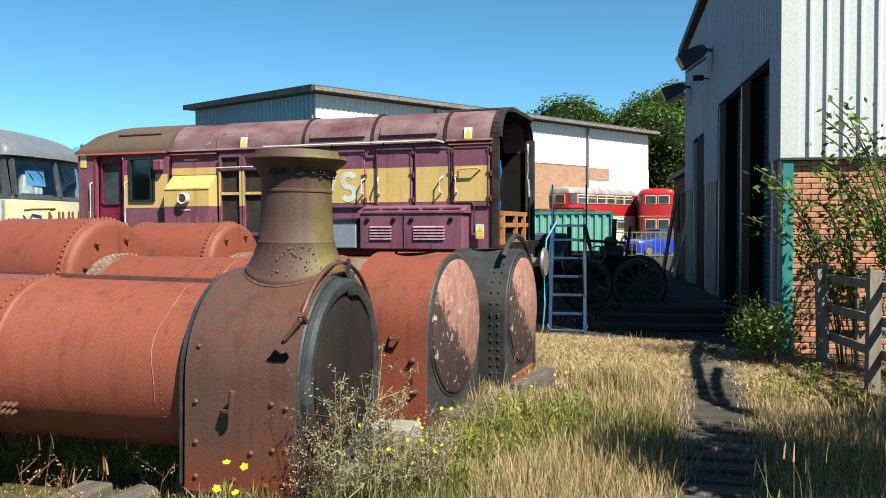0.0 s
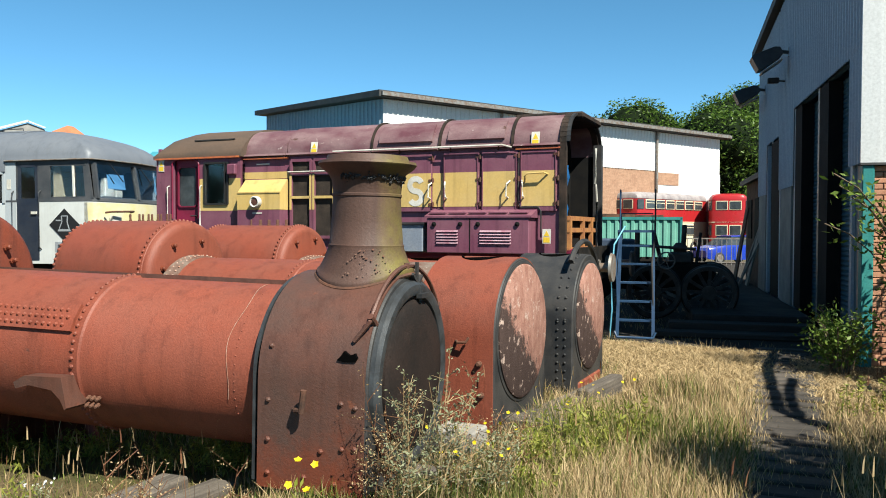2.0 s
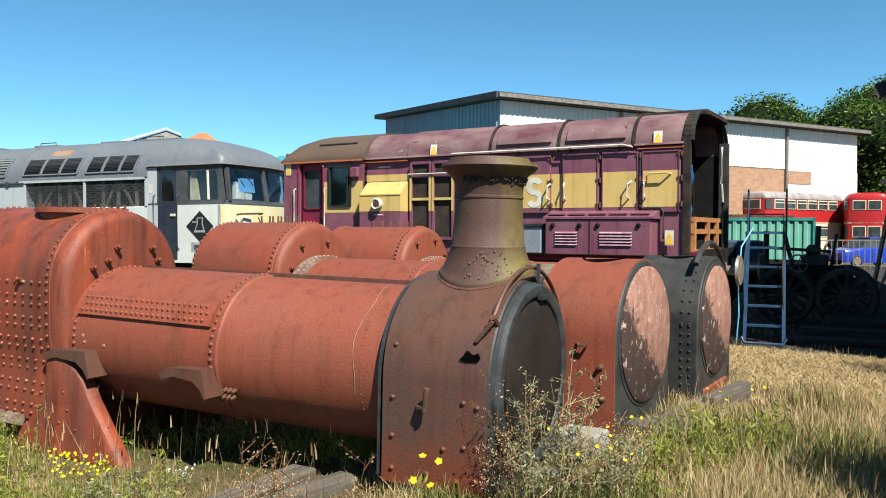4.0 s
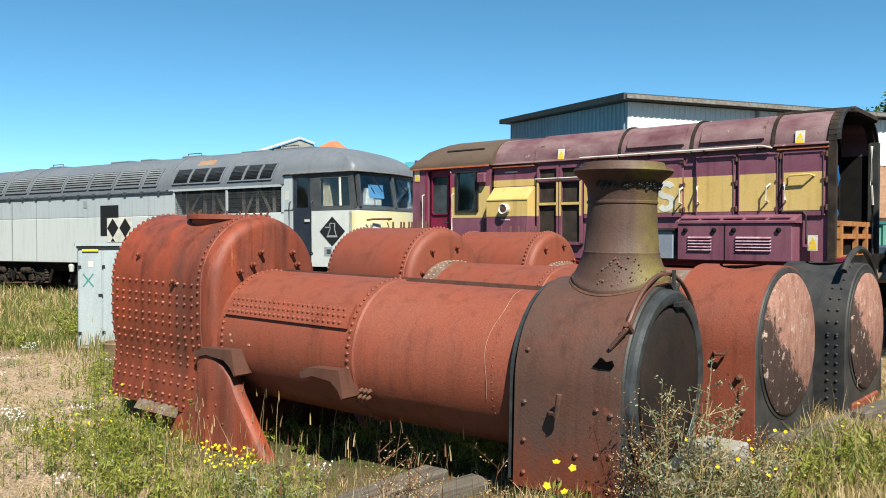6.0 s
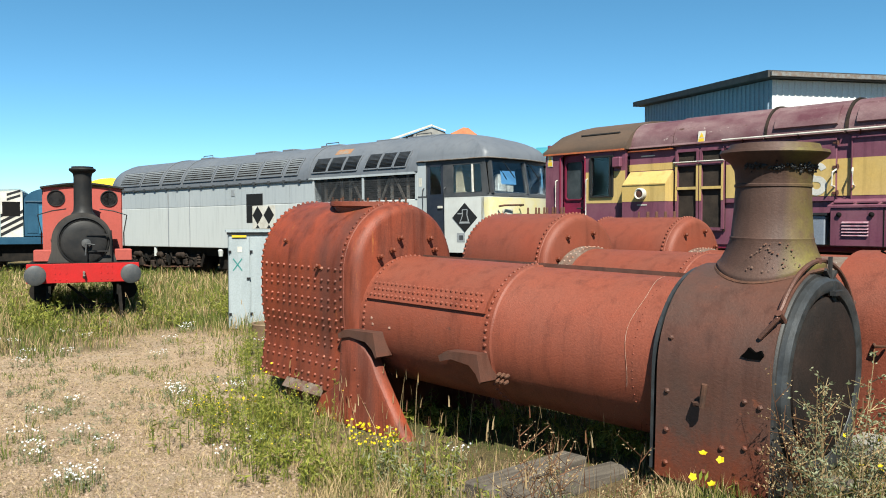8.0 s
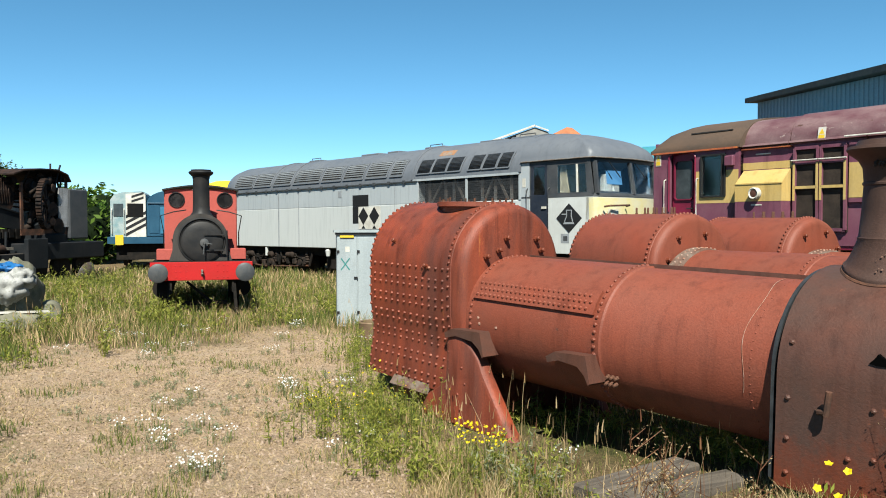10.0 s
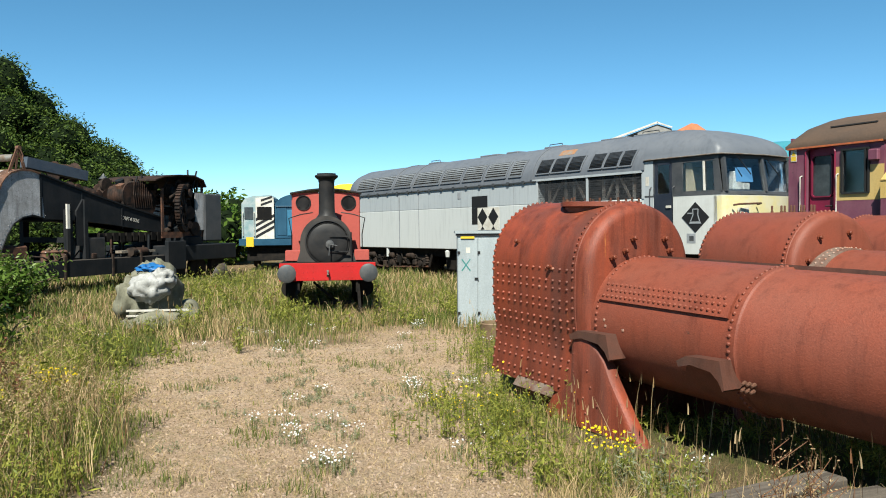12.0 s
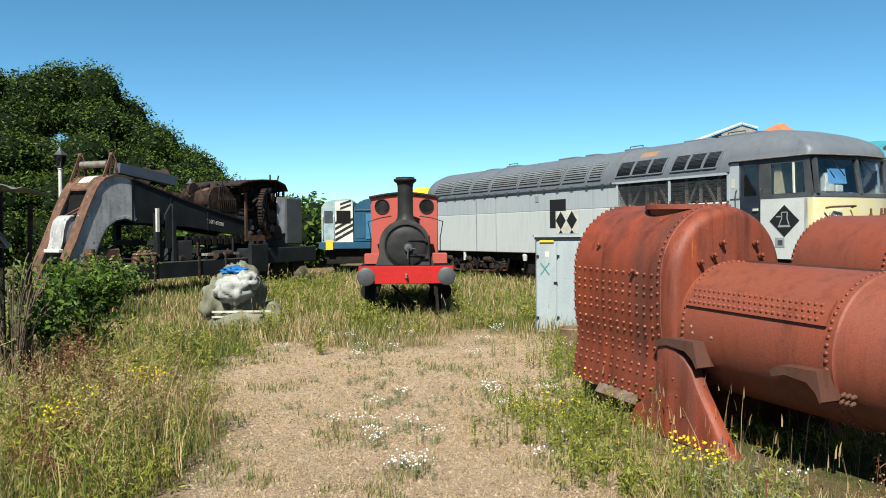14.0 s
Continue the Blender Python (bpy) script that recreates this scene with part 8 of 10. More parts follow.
for i in range(44):
    k = random.uniform(0.6, 1.4)
    kinds = (Shape().box(-0.12 * k, 0.12 * k, -0.1, 0.1, 0, 0.22 * k, bevel=0.02), Shape().rod((0, 0, 0), (0.06, 0, 0.5 * k), 0.035), Shape().lathe([(-0.2, 0.04), (-0.18, 0.12 * k), (0.18, 0.12 * k), (0.2, 0.04)], 12, "x", pose(0, 0, 0.12 * k)), Shape().pipe([(-0.3, 0, 0.02), (-0.1, 0.05, 0.2 * k), (0.15, -0.04, 0.12), (0.35, 0, 0.02)], 0.025, 6))
    part("tackle", kinds[i % 4], (MACHINE, CRANE_BLACK, RUST_GRIME)[i % 3], crane, m=pose(random.uniform(0.2, 6.8), random.uniform(-0.45, 0.9), 1.0, 0, 0, random.uniform(-40, 40)))
for x in (0.9, 2.1, 3.9, 5.1, 6.4):
    part("stanchion", Shape().box(x - 0.04, x + 0.04, -0.61, -0.55, 0.45, 1.12, bevel=0.01), RUST_GRIME, crane)
for i in range(3):
    part("bollard", Shape().lathe([(1.0, 0.12), (1.2, 0.1), (1.25, 0.13), (1.3, 0.08)], 14, "z", pose(1.6 + 0.3 * i, -0.4, 0)), CRANE_RUST, crane)
part("white_bin", Shape().lathe([(0.4, 0.12), (0.75, 0.14), (0.78, 0.1)], 14, "z", pose(0.35, -0.85, 0)), CREAM, crane)
for k in range(10):
    part("link_bar", Shape().box(3.9 + 0.28 * k, 4.1 + 0.28 * k, -0.1, 0.6, 1.45 + 0.02 * (k % 3), 1.75), BLACK_FRAME, crane)
def top_part(*given, **named):
    """A part of the crane's slewing superstructure, set back on its carriage."""
    ob = part(*given, **named)
    ob.matrix_basis = pose(-0.55, 0, 0) @ ob.matrix_basis
    return ob


# superstructure
top_part("carriage", Shape().box(6.8, 10.6, -0.6, 2.0, 0.75, 1.30, bevel=0.03), CRANE_BLACK, crane)
top_part("end_box", Shape().box(6.7, 7.6, -0.75, -0.6, 0.5, 1.45, bevel=0.02), CRANE_BLACK, crane)
for x in (7.6, 8.7, 9.8):
    top_part("wheel", Shape().lathe([(-0.06, 0.05), (-0.06, 0.42), (0.05, 0.48), (0.1, 0.05)], 28, "y", pose(x, -0.3, 0.48)), BLACK_FRAME, crane)
top_part("turntable", Shape().lathe([(1.30, 1.2), (1.55, 1.2), (1.6, 1.1)], 32, "z", pose(8.4, 0.7, 0)), CRANE_BLACK, crane)
top_part("side_frame", Shape().box(6.9, 9.2, -0.35, -0.3, 1.55, 1.75).box(6.9, 7.0, -0.35, -0.3, 1.6, 3.2).box(8.95, 9.05, -0.35, -0.3, 1.6, 3.5), RUST_DEEP, crane)
gear = Shape().lathe([(-0.08, 0.66), (-0.08, 0.78), (0.08, 0.78), (0.08, 0.66), (-0.08, 0.66)], 44, "y", caps=False).lathe([(-0.1, 0.05), (-0.1, 0.16), (0.1, 0.16), (0.1, 0.05)], 16, "y")
for i in range(8):
    a = 2 * math.pi * i / 8
    gear.bar((0, 0, 0), (0.7 * math.cos(a), 0, 0.7 * math.sin(a)), 0.09, 0.07, (0, 1, 0))
for i in range(44):
    a = 2 * math.pi * i / 44
    gear.box(0.77, 0.82, -0.08, 0.08, -0.03, 0.03, pose(0, 0, 0, 0, math.degrees(a), 0))
top_part("gear_wheel", gear, MACHINE, crane, "large rusty spoked gear wheel", m=pose(7.85, -0.45, 2.55, 0, 0, 25))
for x, z, r in ((6.6, 2.7, 0.38), (6.0, 2.95, 0.32), (8.4, 2.9, 0.3)):
    dm = Shape().lathe([(-0.3, r + 0.1), (-0.25, r + 0.1), (-0.25, r)] + [(-0.25 + 0.05 * i, r + 0.02 * (i % 2)) for i in range(1, 24)] + [(0.95, r + 0.1), (1.0, r + 0.1)], 24, "y", pose(x, 0.35, z))
    top_part("rope_drum", dm, MACHINE, crane, "rusty rope drum")
random.seed(33)
for i in range(130):
    x, z = random.uniform(5.7, 9.0), random.uniform(1.7, 3.5)
    z = min(z, 2.4 + 0.5 * (x - 5.4)) if x > 7.35 else random.uniform(2.6, 3.35)
    k = random.uniform(0.5, 1.25)
    kinds = (Shape().box(-0.10 * k, 0.10 * k, -0.12, 0.12, -0.13, 0.13, bevel=0.02), Shape().lathe([(-0.22, 0.05), (-0.2, 0.11 * k), (0.2, 0.12 * k), (0.22, 0.04)], 12, "xyz"[i % 3]), Shape().rod((0, 0, -0.35 * k), (0.1, 0, 0.35 * k), 0.03), Shape().lathe([(-0.04, 0.10 * k), (-0.04, 0.2 * k), (0.04, 0.2 * k), (0.04, 0.10 * k)], 16, "y"))
    top_part("machinery", kinds[i % 4], (MACHINE, CRANE_BLACK, RUST_GRIME, MACHINE, CRANE_RUST)[i % 5], crane, m=pose(x, random.uniform(-0.4, 0.3) if x > 7.35 else random.uniform(0.15, 1.0), z, 0, random.uniform(-30, 30), 0))
for i in range(7):
    top_part("rod", Shape().rod((5.6 + 0.25 * i, 0.2 + 0.05 * i, 2.6 + 0.12 * (i % 3)), (8.9, 0.1, 2.3 + 0.18 * i), 0.03), MACHINE, crane)
for i in range(9):
    top_part("rope", Shape().pipe([(6.1 + 0.09 * i, 0.05, 3.45 - 0.02 * i), (6.0 + 0.1 * i, 0.0, 2.95), (6.1 + 0.1 * i, 0.05, 2.55)], 0.018, 5), MACHINE, crane)
top_part("canopy", Shape().sweep([[(x, y, z) for y in (-0.5, 1.9) for z in ((zz, zz + 0.04) if y < 0 else (zz + 0.04, zz))] for x, zz in ((6.45, 3.42), (6.9, 3.56), (7.6, 3.64), (8.4, 3.66), (8.9, 3.52), (9.05, 3.3))]), MACHINE, crane)
top_part("boiler", Shape().lathe([(1.55, 0.62), (3.05, 0.62), (3.15, 0.5)], 28, "z", pose(8.75, 0.8, 0)), CRANE_GREY, crane)
top_part("water_tank", Shape().box(9.0, 9.95, -0.45, 1.9, 1.4, 3.08, bevel=0.04), GREY_DARK, crane)
top_part("grey_panel", Shape().box(8.55, 9.0, -0.4, -0.36, 1.8, 3.1), CRANE_GREY, crane)
top_part("dish", Shape().lathe([(-0.05, 0.36), (-0.08, 0.38), (-0.16, 0.25), (-0.2, 0.02)], 28, "y", pose(8.7, -1.2, 0.32, 20)), STEEL_GREY, crane)
rails(pose(-23.2, 5.0, -0.36, 0, 0, 115) @ pose(-2, -0.75, 0), 22, "rusty siding track under the crane")

# blue diesel beyond the small engine
LOCO_BLUE = material("rail_blue_paint", (0.012, 0.062, 0.115), (0.018, 0.08, 0.14), None, 1.5, 30, 0.5, 0, 0.05)
bd = thing("blue_diesel", frame_at(-29.9, 17.95, -0.1, 54), "blue diesel locomotive with black and white striped cab end", "locomotive")
part("hood", Shape().prism(([(0.25, 1.25), (0.25, 2.55)] + [(1.18 - 0.93 * math.cos(radians(q)), 2.55 + 0.55 * math.sin(radians(q))) for q in range(15, 180, 15)] + [(2.1, 2.55), (2.1, 1.25)]), 0.0, 6.0, "y"), LOCO_BLUE, bd)
for x0, x1 in ((0.36, 0.74), (1.16, 1.52), (1.58, 1.96)):
    part("hood_door", Shape().box(x0, x1, -0.02, 0.0, 1.36, 2.5, bevel=0.008), LOCO_BLUE, bd)
part("hood_door", Shape().box(0.78, 1.12, -0.035, 0.0, 1.34, 2.42, bevel=0.008), material("lighter_blue_panel", (0.03, 0.14, 0.24), (0.04, 0.17, 0.28), None, 3, 30, 0.5), bd)
part("hood_rail", Shape().rod((0.3, -0.05, 2.58), (2.0, -0.05, 2.58), 0.02), LOCO_BLUE, bd)
# chalky teal, darker than the end panel: the cab side's shade is painted in
PALE_TEAL = material("teal_cab_paint_with_shade", (0.20, 0.31, 0.33), (0.36, 0.42, 0.42), (0.08, 0.1, 0.1), 3, 30, 0.6, 0, 0.1, 0.5, 0.2)
part("cab", Shape().prism([(-1.1, 1.2), (-1.1, 2.70), (-0.95, 2.92), (-0.62, 3.02), (0.1, 3.06), (0.22, 2.95), (0.25, 1.2)], -0.1, 3.0, "y"), PALE_TEAL, bd)
part("end_panel", Shape().prism([(-0.52, 1.22), (-0.52, 2.94), (0.08, 3.0), (0.23, 2.9), (0.23, 1.22)], -0.118, -0.101, "y"), CREAM, bd, "white cab end panel")
for i in range(4):
    z = 1.24 + 0.24 * i
    part("stripe", Shape().prism([(-0.52, z), (0.23, z + 0.42), (0.23, z + 0.54), (-0.52, z + 0.12)] if i < 3 else [(-0.52, z), (-0.1, z + 0.235), (-0.3, z + 0.235), (-0.52, z + 0.12)], -0.126, -0.119, "y"), BLK, bd)
for z in (2.60, 2.78):
    part("stripe", Shape().prism([(-0.30, z), (0.16, z + 0.16), (0.16, z + 0.25), (-0.30, z + 0.09)], -0.126, -0.119, "y"), BLK, bd)
part("cab_window", Shape().box(-0.46, 0.14, -0.135, -0.127, 2.02, 2.56, bevel=0.003), DARK, bd)
part("side_window", Shape().box(-0.98, -0.62, -0.125, -0.101, 2.05, 2.55), GLAZING, bd)
part("side_window", Shape().box(-1.125, -1.10, 0.5, 1.4, 2.0, 2.55), GLAZING, bd)
for x in (-1.04, -0.58):
    part("grab_rail", Shape().pipe([(x, -0.10, 1.3), (x, -0.17, 1.35), (x, -0.17, 2.3), (x, -0.10, 2.35)], 0.018), CREAM, bd)
part("underframe", Shape().box(-1.2, 2.2, -0.3, 6.5, 0.95, 1.22), LOCO_BLUE, bd)
part("running_gear", Shape().box(-0.9, 2.0, 0.0, 6, 0.3, 0.95), BLACK_FRAME, bd)
for y in (0.5, 2.2):
    part("wheel", Shape().lathe([(-0.06, 0.05), (-0.06, 0.4), (0.05, 0.46), (0.1, 0.05)], 24, "x", pose(-0.6, y, 0.46)), BLACK_FRAME, bd)
part("yellow_step", Shape().box(-0.9, -0.6, -0.35, -0.3, 0.9, 1.3), SIGN_YELLOW, bd)
ye = thing("yellow_loco", frame_at(-33.0, 24.5, -0.25, 52), "yellow domed cab roof showing over the grey diesel", "locomotive")
part("roof", Shape().lathe([(2.0, 1.5), (3.3, 1.45), (3.75, 1.1), (3.95, 0.5), (4.0, 0.01)], 32, "z"), SIGN_YELLOW, ye)
part("body", Shape().box(-1.3, 1.3, -0.5, 8, 0.6, 2.4, bevel=0.1), SIGN_YELLOW, ye)

# lamp posts
def lamp_post(x, y, h):
    l = thing("street_lamp", pose(x, y, -0.3), "old-fashioned white lamp post with a lantern head", "lamp", "lamp posts")
    part("post", Shape().lathe([(0, 0.12), (0.6, 0.11), (0.65, 0.07), (h - 0.6, 0.055), (h - 0.58, 0.08), (h - 0.54, 0.05)], 14, "z"), CREAM, l)
    part("lantern", Shape().lathe([(h - 0.52, 0.10), (h - 0.15, 0.19), (h - 0.14, 0.22), (h - 0.02, 0.10), (h + 0.05, 0.05), (h + 0.12, 0.01)], 6, "z"), GREY_DARK, l)
    part("glass", Shape().lathe([(h - 0.50, 0.105), (h - 0.17, 0.188)], 6, "z", turn=0.02), GLASS, l)


lamp_post(-27.5, 6.05, 4.5)
lamp_post(-37.6, 14.05, 4.3)

# open shelter with a tin roof, at the edge of the yard
hut = thing("tin_shelter", frame_at(-11.23, 1.62, -0.25, 62), "small open steel shelter with a corrugated tin roof and bent pipes", "shelter")
for x, y in ((-0.42, 0.05), (-0.16, 0.55), (-1.6, 0.1), (-1.5, 1.2)):
    part("post", Shape().box(x - 0.03, x + 0.03, y - 0.03, y + 0.03, 0, 2.45), LAGGING if x == -0.42 else BLACK_FRAME, hut)
rfs = Shape()
pts = []
for i in range(41):
    x = -1.9 + 2.25 * i / 40
    pts.append((x, 0.02 * math.sin(i * 1.6)))
rfs.sweep([[(x, y, z0 - 0.14 * (x + 1.9) + d) for x, d in pts] + [(x, y, z0 - 0.14 * (x + 1.9) + d + 0.01) for x, d in pts[::-1]] for y, z0 in ((-0.25, 2.78), (0.75, 2.74))])
part("roof", rfs, material("dull_tin_roof", (0.25, 0.25, 0.25), (0.14, 0.13, 0.12), (0.12, 0.06, 0.04), 3, 30, 0.6, 0.3, 0.1, 0.5, 0.15), hut, "corrugated tin roof")
part("rail", Shape().bar((-0.42, 0.05, 2.3), (-0.16, 0.55, 2.3), 0.05, 0.06).bar((-1.6, 0.1, 2.3), (-0.4, 0, 2.3), 0.05, 0.06), RUST_DEEP, hut)
for i in range(4):
    part("bent_pipe", Shape().pipe([(-0.55 + 0.1 * i, 0.3 + 0.05 * i, 2.1)] + [(-0.45 + 0.1 * i - 0.35 * math.sin(radians(a)), 0.3 + 0.05 * i, 1.25 + 0.6 * math.cos(radians(a)) * 0.9) for a in range(-20, 200, 20)], 0.035), STEEL_GREY, hut, "bent grey pipe")
# dark panel and tank added to imitate the shadow inside the shelter
part("rear_sheet", Shape().box(-1.9, -0.45, 1.36, 1.40, 0.0, 2.45), RUST_GRIME, hut, "dark panel standing for the deep shade at the shelter's back")
part("old_tank", Shape().lathe([(-0.5, 0.1), (-0.48, 0.36), (0.48, 0.36), (0.5, 0.1)], 20, "x", pose(-0.9, 0.8, 0.42)), RUST_GRIME, hut, "dark tank shape added to fill the shelter's deep shade")
for i in range(5):
    part("strut", Shape().bar((-1.5 + 0.38 * i, 0.9, 0.05), (-1.3 + 0.36 * i, 0.75, 2.3), 0.05, 0.04), RUST_GRIME, hut)
part("cowl", Shape().lathe([(0.85, 0.26), (0.88, 0.3), (1.25, 0.3), (1.28, 0.27), (1.45, 0.2)], 24, "z", pose(-0.58, -0.25, 0)), STEEL_GREY, hut, "round metal cowl")

# blocks and timbers on the ground
SLEEPER_GREY = material("split_grey_sleeper", (0.15, 0.125, 0.10), (0.075, 0.062, 0.05), (0.24, 0.21, 0.175), 4, 50, 0.95, 0, 0.7, 0.5, 0.25, (0.3, 4, 4), grainy=0.6)

def timber(x, y, yaw, l, w, h, label, mt=None):
    solid("timber", Shape().box(-l / 2, l / 2, -w / 2, w / 2, -0.06, h, bevel=0.015), mt or SLEEPER_GREY, label, "timber", "loose timbers", m=pose(x, y, gz(x, y), 0, 0, yaw))


timber(-0.42, 6.45, -20, 0.36, 0.3, 0.16, "grey concrete block under the boiler", CONCRETE)
timber(0.05, 6.95, -20, 0.9, 0.22, 0.14, "weathered timber packing under the boiler")
timber(0.45, 7.6, 62, 1.5, 0.22, 0.13, "weathered timber packing under the boiler")
timber(-0.75, 4.7 + 1.0, -15, 0.7, 0.2, 0.05, "weathered timber packing under the boiler")
timber(-2.62, 5.22, 74, 1.10, 0.24, 0.15, "grey weathered sleeper lying in the weeds")
timber(-2.34, 5.12, 66, 1.3, 0.24, 0.10, "grey weathered sleeper lying in the weeds")
timber(-2.86, 4.98, 60, 0.9, 0.24, 0.06, "grey weathered sleeper lying in the weeds")
timber(0.9, 8.3, 64, 1.0, 0.14, 0.2, "weathered timber packing under the boiler")

# ---- plants ----
def leaf_material(name, a, b, rough=0.6, trans=0.3):
    """Leaves and blades: every loose piece takes its own tone between two colours."""
    mt = bpy.data.materials.new(name)
    mt.use_nodes = True
    N, L = mt.node_tree.nodes, mt.node_tree.links
    out, bs = N["Material Output"], N["Principled BSDF"]
    geo = N.new("ShaderNodeNewGeometry")
    mx = N.new("ShaderNodeMix")
    mx.data_type = "RGBA"
    mx.inputs[6].default_value, mx.inputs[7].default_value = (*deep(a), 1), (*deep(b), 1)
    L.new(geo.outputs["Random Per Island"], mx.inputs[0])
    L.new(mx.outputs[2], bs.inputs["Base Color"])
    bs.inputs["Roughness"].default_value = rough
    bs.inputs["Specular IOR Level"].default_value = 0.15
    tr = N.new("ShaderNodeBsdfTranslucent")
    L.new(mx.outputs[2], tr.inputs["Color"])
    ms = N.new("ShaderNodeMixShader")
    ms.inputs[0].default_value = trans
    L.new(bs.outputs[0], ms.inputs[1])
    L.new(tr.outputs[0], ms.inputs[2])
    L.new(ms.outputs[0], out.inputs["Surface"])
    return mt


STRAW = leaf_material("dry_straw_blades", (0.30, 0.205, 0.095), (0.66, 0.50, 0.28), 0.6, 0.22)
GREEN_BLADE = leaf_material("green_grass_blades", (0.05, 0.095, 0.016), (0.24, 0.25, 0.065))
DRY_STEM = leaf_material("dry_seed_stems", (0.34, 0.22, 0.10), (0.58, 0.44, 0.25))
RED_STEM = leaf_material("reddish_dock_stems", (0.14, 0.058, 0.032), (0.32, 0.16, 0.08))
WEED = leaf_material("bright_weed_leaves", (0.13, 0.17, 0.02), (0.38, 0.37, 0.08), 0.5, 0.35)
LIME_WEED = leaf_material("yellow_green_weed_leaves", (0.18, 0.18, 0.018), (0.45, 0.38, 0.06), 0.5, 0.35)
WEED_GREY = leaf_material("grey_green_weed_leaves", (0.13, 0.15, 0.07), (0.34, 0.35, 0.22))
SHRUB = leaf_material("shrub_leaves", (0.03, 0.07, 0.009), (0.14, 0.22, 0.036), 0.4, 0.3)
WOOD_LEAF = leaf_material("woodland_leaves", (0.015, 0.038, 0.007), (0.105, 0.155, 0.025), 0.6, 0.2)
ELDER = leaf_material("elder_leaves", (0.05, 0.10, 0.016), (0.22, 0.31, 0.06), 0.4, 0.35)
YELLOW = leaf_material("yellow_petals", (0.75, 0.52, 0.01), (0.85, 0.68, 0.03))
PETAL = leaf_material("white_petals", (0.7, 0.7, 0.66), (0.82, 0.82, 0.8))
TWIG = material("grey_brown_twig", (0.16, 0.12, 0.08), (0.1, 0.075, 0.05), None, 8, 50, 0.9)
rng = np.random.default_rng(7)


def quads_object(name, verts, mat, label, category, kind="stuff"):
    """One mesh from an array of quads, shaped (n, 4, 3) or strips (n, 6, 3)."""
    v = np.asarray(verts, dtype=np.float32)
    n, k = v.shape[0], v.shape[1]
    base = (np.arange(n) * k)[:, None]
    idx = np.array([[0, 1, 2, 3]]) if k == 4 else np.array([[0, 1, 3, 2, 2, 3, 5, 4]])
    loops = (base + idx).reshape(-1)
    faces = len(loops) // 4
    me = bpy.data.meshes.new(name)
    me.vertices.add(n * k)
    me.vertices.foreach_set("co", v.reshape(-1))
    me.loops.add(len(loops))
    me.loops.foreach_set("vertex_index", loops.astype(np.int32))
    me.polygons.add(faces)
    me.polygons.foreach_set("loop_start", (np.arange(faces) * 4).astype(np.int32))
    me.update(calc_edges=True)
    me.materials.append(mat)
    return tagged(new(name, me), label, category, "", kind)


def blades(x, y, z, h, w, lean=0.35):
    """Bent grass blades at the given roots."""
    n = len(x)
    a, b = rng.uniform(0, 2 * np.pi, n), rng.uniform(0, 2 * np.pi, n)
    side = np.stack([np.cos(a), np.sin(a), 0 * a], -1) * (w / 2)[:, None]
    ln = rng.uniform(0.1, 1.0, n) * lean * h
    root = np.stack([x, y, z - 0.02], -1)
    mid = root + np.stack([np.cos(b) * ln * 0.35, np.sin(b) * ln * 0.35, h * 0.55], -1)
    tip = root + np.stack([np.cos(b) * ln, np.sin(b) * ln, h * rng.uniform(0.85, 1.0, n)], -1)
    return np.stack([root - side, root + side, mid - side * 0.8, mid + side * 0.8, tip - side * 0.1, tip + side * 0.1], 1)


def leaves(c, size, flat=0.5, slim=0.42):
    """Small pointed leaves at centres c."""
    n = len(c)
    d = rng.normal(size=(n, 3))
    d[:, 2] *= flat
    d /= np.linalg.norm(d, axis=1)[:, None]
    e = np.cross(d, rng.normal(size=(n, 3)))
    e /= np.linalg.norm(e, axis=1)[:, None]
    s = (np.asarray(size) * rng.uniform(0.6, 1.25, n))[:, None]
    return np.stack([c - d * s, c + e * s * slim, c + d * s, c - e * s * slim], 1)


def gz_all(x, y):
    return np.array([gz(p, q) for p, q in zip(x, y)])


def solid_foot(x, y):
    """Where bodies stand, no grass grows."""
    for cx, cy, head, x0, x1, w in ((-0.774, 5.69, -15, -0.85, 0.1, 0.62), (-0.774, 5.69, -15, -5.6, -3.9, 0.6), (0.07, 7.27, -21, -0.8, 0.05, 0.6), (0.84, 9.05, -20, -0.8, 0.05, 0.6), (0.07, 7.27, -21, -5.4, -3.8, 0.6), (0.84, 9.05, -20, -5.2, -3.7, 0.55)):
        a = radians(head)
        dx, dy = x - cx, y - cy
        u, v = dx * math.cos(a) + dy * math.sin(a), -dx * math.sin(a) + dy * math.cos(a)
        if x0 < u < x1 and abs(v) < w:
            return True
    return x > 3.9 and y > 10.7


def scatter(n, r0, r1, a0, a1, power=1.0):
    r = r0 * (r1 / r0) ** (rng.uniform(0, 1, n) ** power)
    a = np.radians(rng.uniform(a0, a1, n))
    return -r * np.sin(a), r * np.cos(a)


